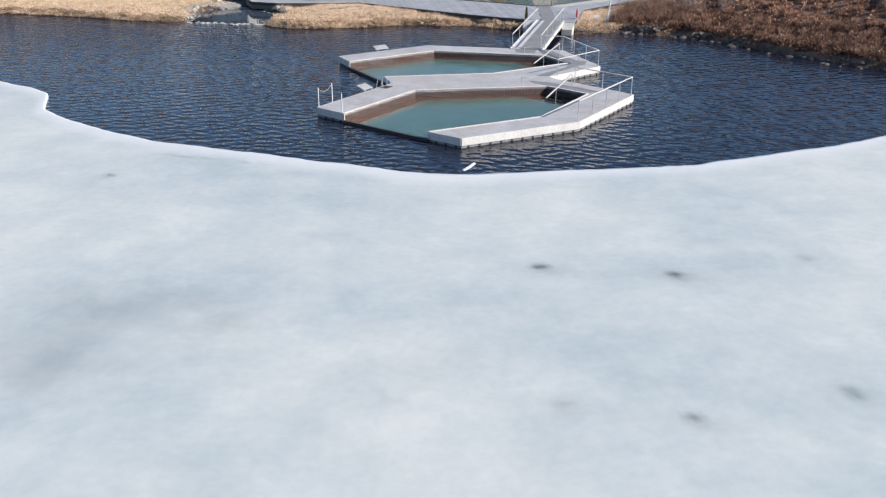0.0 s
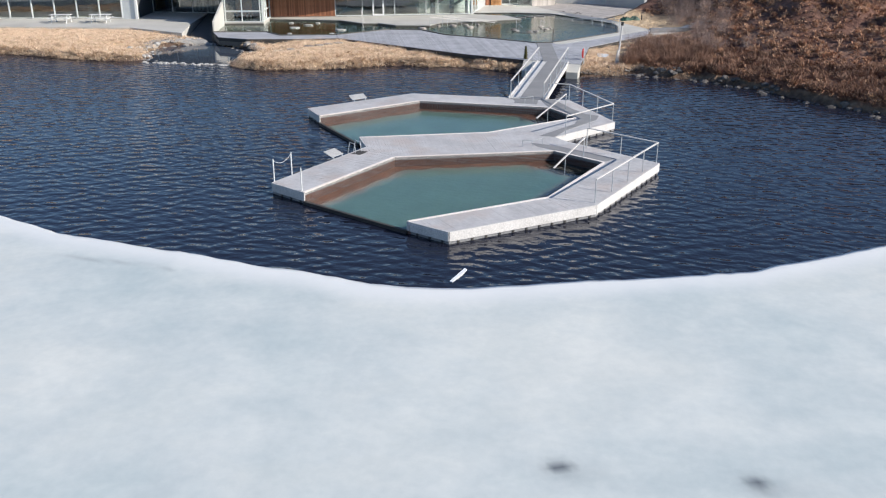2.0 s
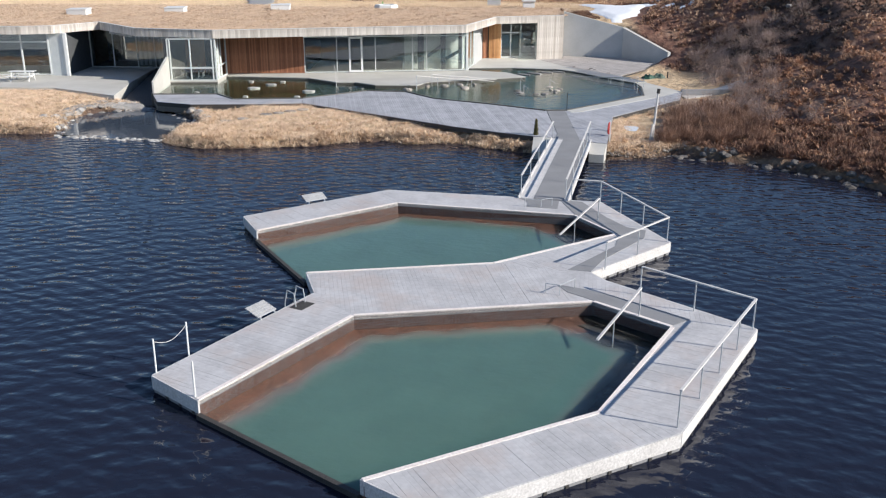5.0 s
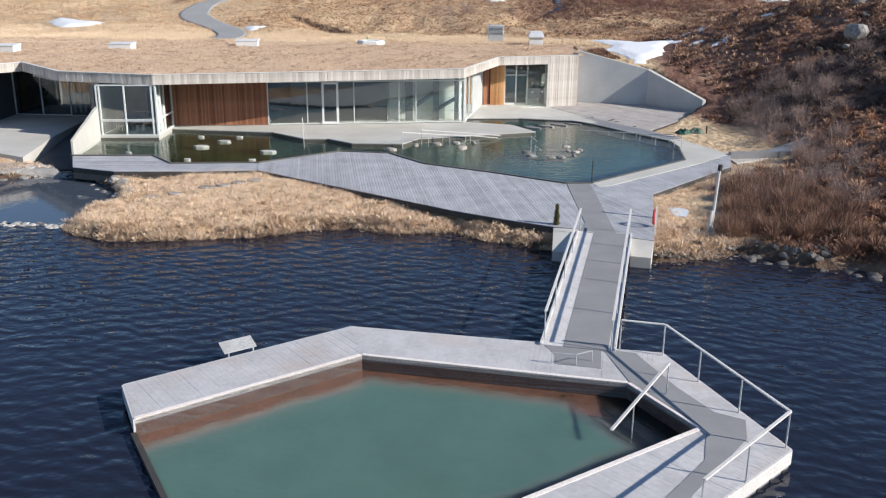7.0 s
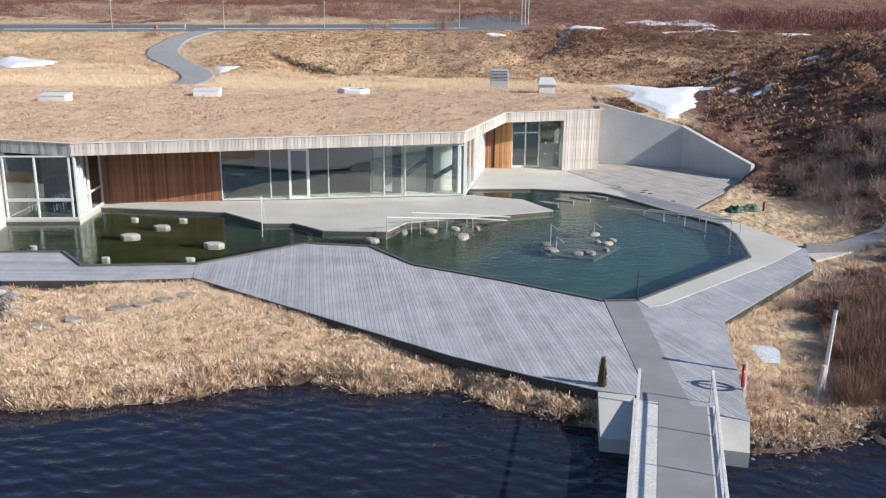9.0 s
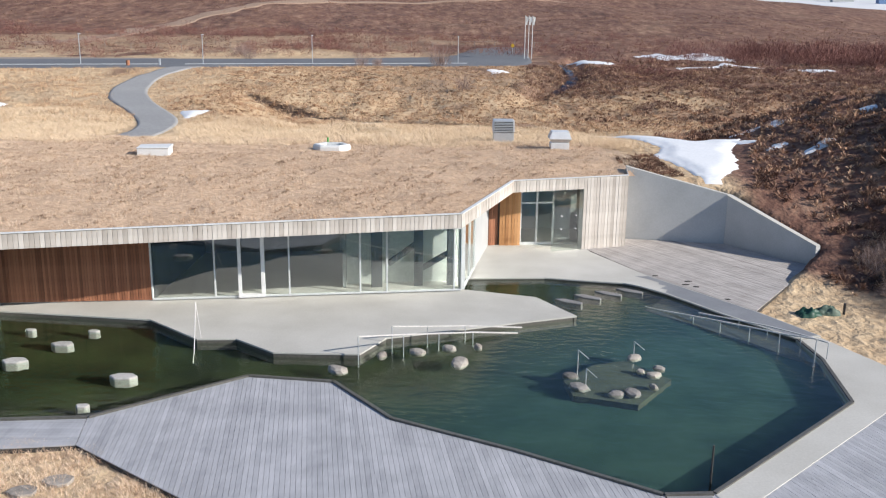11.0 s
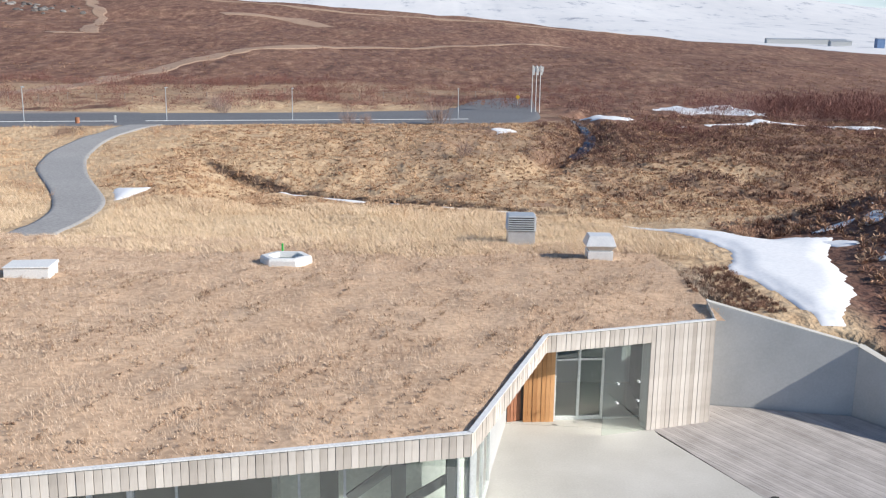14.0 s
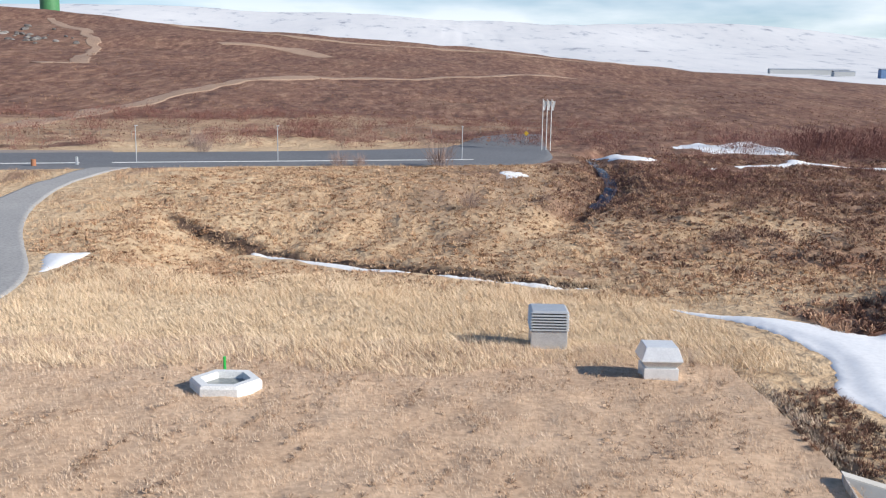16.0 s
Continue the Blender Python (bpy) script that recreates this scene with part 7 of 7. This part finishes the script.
blades("roof_grass", np.c_[x, y, np.maximum(roof_z(x, y), 0)], 7, 0.11 + 0.07 * vnoise(x, y, 0.7, 62), 0.008, 0.13, M_grass_roof, "short dead brown grass on the turf roof", (-0.3, 0.15), fall=1.2)
# taller straw behind the roof
x, y = scatter(30000, -60, 20, 124, 152, lambda x, y: (y > 125.5 + 2.0 * vnoise(x, y, 5, 63)) & (x < 15 - 0.2 * (y - 125)) & (y < 146 + 4 * vnoise(x, y, 8, 64)) & clear_of_paving(x, y) & clear_of_snow(x, y))
blades("straw_grass", np.c_[x, y, np.where(y < 131, np.maximum(roof_z(x, y), land(x, y)), land(x, y))], 8, 0.34 + 0.16 * vnoise(x, y, 3, 65), 0.012, 0.2, M_grass_tall, "tall pale straw grass behind the roof", (-0.5, 0.15), fall=1.3)
# meadow
x, y = scatter(45000, -90, 75, 138, 205, lambda x, y: (rng.uniform(0, 1, len(x)) > 0.85 * heath_share(x, y)) & clear_of_paving(x, y) & clear_of_snow(x, y) & (y < kerb_y(x) - 5))
blades("meadow_grass", np.c_[x, y, land(x, y)], 7, 0.24 + 0.24 * np.clip(vnoise(x, y, 1.5, 66), -0.8, 1), 0.022, 0.25, M_grass_tan, "tussocky tan grass of the meadow", fall=1.4)
M_tussock = grass_material("tan_tussock", [(0.14, 0.078, 0.05), (0.38, 0.225, 0.135), (0.60, 0.41, 0.265), (0.80, 0.62, 0.44)], [(0.38, (0.17, 0.09, 0.055)), (0.47, (0.42, 0.255, 0.155)), (0.6, (0.68, 0.48, 0.32))], 0.5, 0.5)
M_roof_tuft = grass_material("brown_roof_tuft", [(0.20, 0.12, 0.078), (0.36, 0.24, 0.16), (0.58, 0.43, 0.30), (0.74, 0.59, 0.45)], [(0.36, (0.30, 0.195, 0.13)), (0.5, (0.50, 0.36, 0.25)), (0.6, (0.68, 0.52, 0.38))], 0.7, 0.35)
M_tuft_bank = grass_material("bank_tussock", [(0.26, 0.15, 0.095), (0.60, 0.415, 0.275), (0.84, 0.65, 0.475), (0.95, 0.79, 0.62)], [(0.36, (0.30, 0.18, 0.11)), (0.5, (0.66, 0.49, 0.33)), (0.65, (0.86, 0.70, 0.52))], 1.2, 0.5)
M_thicket = grass_material("dark_brown_thicket", [(0.06, 0.037, 0.03), (0.14, 0.082, 0.058), (0.27, 0.155, 0.10), (0.42, 0.262, 0.185), (0.56, 0.40, 0.30)], [(0.38, (0.05, 0.031, 0.027)), (0.47, (0.185, 0.105, 0.078)), (0.56, (0.31, 0.18, 0.125)), (0.66, (0.46, 0.30, 0.215))], 0.7, 0.7)


def bushes(name, P, size, twigs, mat, label, category="bushes", thin=0.012, fan=False, flat=0.8, puff=False):
    """Bare bushes of many fine upright twigs, each bush its own spread and height."""
    n = len(P) * twigs
    root = np.repeat(P, twigs, 0)
    s = np.repeat(size, twigs)
    az, el = rng.uniform(0, 2 * math.pi, n), rng.uniform(0.35, 1.5, n)
    length = s * rng.uniform(0.45, 1.1, n)
    r0 = s * rng.uniform(0, 0.45, n)
    a = root + np.c_[r0 * np.cos(az), r0 * np.sin(az), length * rng.uniform(0, 0.55, n)]
    az = az + rng.normal(0, 0.5, n)
    b = a + np.c_[length * np.cos(el) * np.cos(az), length * np.cos(el) * np.sin(az), length * np.sin(el)] * 0.75
    turn = rng.uniform(0, 2 * math.pi, n)
    side = np.c_[np.cos(turn), np.sin(turn), np.zeros(n)] * (thin * np.maximum(1, s))[:, None]
    if fan:  # all stalks of a tussock spring from one root
        el = rng.uniform(0.15, 1.45, n)
        b = root + np.c_[np.cos(el) * np.cos(az), np.cos(el) * np.sin(az), np.sin(el) * flat] * (s * rng.uniform(0.6, 1.1, n))[:, None]
        m = len(P)
        v = np.r_[P, np.stack([b - side, b + side], 1).reshape(-1, 3)]
        k = np.arange(n)
        f = np.stack([np.repeat(np.arange(m), twigs), m + 2 * k, m + 2 * k + 1], -1)
        ob = tri_mesh(name, v, f, mat)
    else:
        if puff:  # short twigs all through a rounded crown
            u = rng.normal(0, 1, (n, 3))
            u *= (rng.uniform(0.15, 1, n) ** 0.45 / np.linalg.norm(u, axis=1))[:, None]
            u[:, 2] = np.abs(u[:, 2])
            a = root + u * np.c_[s * 0.8, s * 0.8, s * flat] * (1 + 0.25 * np.repeat(rng.uniform(-1, 1, len(P)), twigs))[:, None]
            b = a + (u + rng.normal(0, 0.5, (n, 3)) + np.array((0, 0, 0.3))) * (0.17 * s)[:, None]
        v = np.stack([a - side, a + side, b], 1).reshape(-1, 3)
        ob = tri_mesh(name, v, np.arange(3 * n).reshape(-1, 3), mat)
    return tagged(ob, label, category, kind="stuff")


# heath and tussocks: low domes of stalks
x, y = scatter(46000, 10, 75, 58, 212, lambda x, y: (rng.uniform(0, 1, len(x)) < heath_share(x, y)) & (away(x, y, LAKE) > 0.2) & (away(x, y, PLAZA) > 1.4) & clear_of_paving(x, y) & clear_of_snow(x, y) & (rng.uniform(0, 1, len(x)) < 1.25 - (np.abs(y - 105) + np.abs(x - 28)) / 150))
size = 0.24 + 0.30 * rng.uniform(0, 1, len(x)) ** 2 + 0.08 * vnoise(x, y, 4, 77)
M_black_heath = grass_material("blackish_heath", [(0.04, 0.031, 0.03), (0.10, 0.073, 0.065), (0.20, 0.142, 0.122), (0.46, 0.36, 0.305)], [(0.4, (0.028, 0.022, 0.022)), (0.52, (0.10, 0.072, 0.062)), (0.64, (0.28, 0.205, 0.165))], 0.6, 0.5)
M_red_heath = grass_material("rusty_heath", [(0.13, 0.072, 0.052), (0.30, 0.16, 0.105), (0.50, 0.30, 0.19), (0.66, 0.45, 0.31)], [(0.36, (0.11, 0.062, 0.047)), (0.48, (0.34, 0.18, 0.115)), (0.62, (0.60, 0.38, 0.24))], 0.45, 0.55)
kind_of = np.where(rng.uniform(0, 1, len(x)) < dark_hill(x, y), 1, np.where(rng.uniform(0, 1, len(x)) < sm(104, 92, y), 2, 0))
for k, name, mat, label in ((0, "heath", M_heath, "low brown heath tussocks and dead stalks"), (1, "dark_heath", M_black_heath, "blackish heath on the lava knoll"), (2, "rusty_heath", M_red_heath, "rust-brown heath and dead grass above the shore")):
    w = kind_of == k
    bushes(name, np.c_[x, y, land(x, y) + 0.02][w], size[w], 13, mat, label, "heath", thin=0.045, fan=True)
x, y = scatter(26000, -25, 60, 142, 204, lambda x, y: (rng.uniform(0, 1, len(x)) > 0.8 * heath_share(x, y)) & clear_of_paving(x, y) & clear_of_snow(x, y) & (y < kerb_y(x) - 5))
bushes("meadow_tussocks", np.c_[x, y, land(x, y) - 0.05], 0.20 + 0.34 * rng.uniform(0, 1, len(x)) ** 2, 14, M_tussock, "tan and brown grass tussocks of the meadow", "grass", thin=0.05, fan=True, flat=0.5)
x, y = scatter(8500, -45, 12, 97, 128, lambda x, y: (y > np.interp(x, [p[0] for p in FASCIA], [p[1] for p in FASCIA]) + 0.3) & (x < 11) & (vnoise(x, y, 2.5, 78) + 0.5 * vnoise(x, y, 9, 79) > -0.1))
cx, cy = scatter(260, -45, 11, 99, 127, lambda x, y: (y > np.interp(x, [p[0] for p in FASCIA], [p[1] for p in FASCIA]) + 0.6))
run = rng.uniform(-0.9, 0.9, (len(cx), 12))
x, y = np.r_[x, (cx[:, None] + 0.32 * run + rng.normal(0, 0.06, run.shape)).ravel()], np.r_[y, (cy[:, None] + run).ravel()]
k = (y > np.interp(x, [p[0] for p in FASCIA], [p[1] for p in FASCIA]) + 0.3) & (x < 11)
x, y = x[k], y[k]
bushes("roof_tufts", np.c_[x, y, roof_z(x, y)], 0.08 + 0.12 * rng.uniform(0, 1, len(x)), 9, M_roof_tuft, "small brown tufts in the roof turf", "grass", thin=0.014, fan=True)
x, y = scatter(30000, -45, 13.5, 76.5, 91, lambda x, y: (away(x, y, LAKE) > -0.12) & (away(x, y, LAKE) < 0.75 + 0.35 * vnoise(x, y, 1.3, 99)) & (away(x, y, PLAZA) > 0.3) & ~((x < -14.5) & (x > -25) & (y > 79.6)))
bushes("bank_lip", np.c_[x, y, np.maximum(land(x, y), 0.02) - 0.02], 0.26 + 0.16 * np.clip(vnoise(x, y, 0.8, 44), -1, 1) + 0.18 * rng.uniform(0, 1, len(x)), 20, M_tuft_bank, "thick dead grass that overhangs the water's edge", "grass", thin=0.012, fan=True)
x, y = scatter(12000, -60, 15, 76.5, 93, lambda x, y: (away(x, y, LAKE) > 0.02) & (away(x, y, PLAZA) > 0.3) & (rng.uniform(0, 1, len(x)) < 1.1 - 0.25 * away(x, y, LAKE)) & (x < 14.5))
bushes("bank_tufts", np.c_[x, y, land(x, y) - 0.03], 0.16 + 0.26 * rng.uniform(0, 1, len(x)) ** 1.5, 26, M_tuft_bank, "pale tussocks along the edge of the bank", "grass", thin=0.014, fan=True)
x, y = scatter(2600, 12, 60, 62, 150, lambda x, y: (away(x, y, LAKE) > 0.8) & (heath_share(x, y) > 0.5) & (away(x, y, PLAZA) > 2.0) & (vnoise(x, y, 7, 70) > -0.15))
size = 0.38 + 0.35 * rng.uniform(0, 1, len(x))
dark = rng.uniform(0, 1, len(x)) < dark_hill(x, y)
low = ~dark & (rng.uniform(0, 1, len(x)) < sm(104, 92, y))
for w, name, mat, label in ((dark, "knoll_bushes", M_black_heath, "blackish low bushes on the lava knoll"), (low, "shore_bushes", M_red_heath, "dense rust-brown bushes above the shore"), (~dark & ~low, "heath_bushes", M_heath, "dense brown bushes on the slope")):
    bushes(name, np.c_[x, y, land(x, y)][w], size[w], 70, mat, label, thin=0.02, fan=True)
x, y = scatter(6500, 13.2, 46, 46, 95, lambda x, y: (away(x, y, LAKE) > 0.35) & (away(x, y, LAKE) < 7 + 3 * vnoise(x, y, 5, 76)) & (heath_share(x, y) > 0.5) & (away(x, y, PLAZA) > 2.5))
bushes("shore_thicket", np.c_[x, y, land(x, y)], 0.40 + 0.5 * rng.uniform(0, 1, len(x)) ** 1.5, 100, M_thicket, "dense dark brown thicket above the lake shore", thin=0.014, fan=True)
x, y = scatter(260, 13.3, 20, 77.8, 87, lambda x, y: (x > 13.7 + 0.32 * (y - 79)) & (away(x, y, LAKE) > 0.7))
bushes("lamp_thicket", np.c_[x, y, land(x, y)], 0.55 + 0.5 * rng.uniform(0, 1, len(x)), 300, M_thicket, "dense dark brown scrub beside the lamp post", thin=0.008)
x, y = scatter(230, 17, 33, 93, 110, lambda x, y: (away(x, y, PLAZA) > 2.2) & (np.abs(x - 21 - (y - 94) * 0.42) < 3.6 + 1.5 * vnoise(x, y, 3, 69)) & (np.abs(y - 95.8 - 0.3 * (x - 18)) > 1.0))
bushes("birch_scrub", np.c_[x, y, land(x, y)], 0.8 + 0.7 * rng.uniform(0, 1, len(x)), 220, M_twig, "bare grey birch scrub", thin=0.005)
x, y = scatter(70, 14.8, 24, 82, 93, lambda x, y: (away(x, y, LAKE) > 2) & (away(x, y, PLAZA) > 1.6))
bushes("birch_scrub", np.c_[x, y, land(x, y)], 0.7 + 0.6 * rng.uniform(0, 1, len(x)), 200, M_twig, "thin bare birch scrub above the shore", thin=0.0045)
x, y = scatter(1500, 10.0, 16.5, 117.2, 126, lambda x, y: (away(x, y, [(11.4, 117.6), (15.6, 117.4), (16.2, 121), (15, 125), (12, 124)]) < 0.4 * vnoise(x, y, 1.5, 85)) & clear_of_snow(x, y))
bushes("corner_heath", np.c_[x, y, np.maximum(land(x, y), np.where(x < 11.7, roof_z(x, y), -9))], 0.12 + 0.15 * rng.uniform(0, 1, len(x)), 28, M_thicket, "dark brown heath behind the roof's corner", "heath", thin=0.012)
def clumps(n, x0, x1, y0, y1, keep, each, wide, deep):
    """Plan points gathered in n clumps, longer across than deep."""
    cx, cy = scatter(n, x0, x1, y0, y1, keep)
    k = np.repeat(np.arange(len(cx)), each)
    f = np.repeat(rng.uniform(0.5, 1.4, len(cx)), each)
    x, y = cx[k] + rng.normal(0, wide, len(k)) * f, cy[k] + rng.normal(0, deep, len(k)) * f
    return x, y, f


def behind_road(x, y):
    return (y > kerb_y(x) + 24) & (clear_of_snow(x, y)) | (x > 20) & (y > 185) & clear_of_snow(x, y)


x, y, f = clumps(240, -125, 130, 185, 278, behind_road, 11, 3.4, 1.3)
k = behind_road(x, y)
x, y, f = x[k], y[k], f[k]
bushes("far_brush", np.c_[x, y, land(x, y) - 0.1], f * (1.05 + 0.6 * rng.uniform(0, 1, len(x))), 100, M_brush, "rounded clumps of red-brown bare brushwood beyond the road", thin=0.02, puff=True, flat=1.0)
M_moor = grass_material("dark_moor_brush", [(0.09, 0.048, 0.042), (0.16, 0.088, 0.074), (0.27, 0.16, 0.13)], [(0.36, (0.08, 0.045, 0.04)), (0.5, (0.17, 0.09, 0.072)), (0.64, (0.32, 0.19, 0.145))], 0.15, 0.5)
x, y = scatter(340, 36, 100, 209, 250, lambda x, y: (vnoise(x, y, 18, 90) + (x - 50) / 40 > -0.25) & (y < 232 + 0.3 * (x - 40)))
bushes("far_thicket", np.c_[x, y, land(x, y)], 1.9 + 1.5 * rng.uniform(0, 1, len(x)), 260, M_brush, "tall red-brown bare thicket on the heath", thin=0.014, puff=True, flat=0.9)
x, y = scatter(2900, 8, 62, 160, 206, lambda x, y: (heath_share(x, y) > 0.6) & (vnoise(x, y, 8, 91) > -0.25) & clear_of_snow(x, y) & (y < kerb_y(x) - 8))
bushes("moor_brush", np.c_[x, y, land(x, y)], 0.42 + 0.6 * rng.uniform(0, 1, len(x)), 60, M_moor, "low dark red-brown brushwood on the moor", thin=0.022, puff=True, flat=0.6)
M_far_heath = grass_material("red_brown_far_heath", [(0.12, 0.066, 0.054), (0.21, 0.115, 0.086), (0.32, 0.185, 0.13), (0.50, 0.34, 0.225)], [(0.36, (0.10, 0.052, 0.042)), (0.5, (0.24, 0.125, 0.09)), (0.62, (0.46, 0.30, 0.19))], 0.045, 0.5)
x, y = scatter(11000, -170, 150, 205, 430, lambda x, y: (y > kerb_y(x) + 30) & (rng.uniform(0, 1, len(x)) < 1.35 - (y - 200) / 260))
bushes("far_heath", np.c_[x, y, land(x, y) - 0.1], 0.5 + 0.8 * rng.uniform(0, 1, len(x)) ** 2, 11, M_far_heath, "red-brown heath tussocks of the far hill", "heath", thin=0.10, puff=True, flat=0.45)
x, y = np.array([-0.5, -11.0, -30.0, -9.0, 2.5, -34]), np.array([191.0, 189.5, 206, 190.5, 167, 218.0])
bushes("road_birch", np.c_[x, y, land(x, y)], np.array([3.2, 2.0, 2.4, 1.6, 1.8, 2.2]), 300, M_twig, "bare birch bushes beside the car park", thin=0.007)


# ---------------------------------------------------------------- deck boards, last
def lay_boards(parent, polys, z, mat, limit=300, thick=0.03):
    rest = bmesh.new()
    r = random.Random(len(polys))
    for k, s in enumerate(polys):
        h = z + r.uniform(-0.003, 0.003)
        if k < limit:
            bm = bmesh.new()
            prism(bm, s, z - thick, h)
            part("board", bm, mat, parent)
        else:
            prism(rest, s, z - thick, h)
    if rest.verts:
        tagged(part("board_run", rest, mat, parent), "pale deck boards", kind="stuff")
    else:
        rest.free()


for d, polys, z, mat in DECKS:
    lay_boards(d, polys, z, mat)
bath_boards = []
for leaf in LEAVES:
    a, b = Vector(leaf[0]), Vector(leaf[1])
    if leaf is LEAVES[1]:
        a, b = Vector(leaf[5]), Vector(leaf[4])
    ang = math.degrees(math.atan2((b - a).y, (b - a).x)) + 90
    bath_boards += strips(leaf, ang, 0.145, 0.003)
near_first = sorted(bath_boards, key=lambda s: (s[0][1] > 58, s[0][1]))
lay_boards(bath, near_first, POOL_TOP, M_pool_deck)
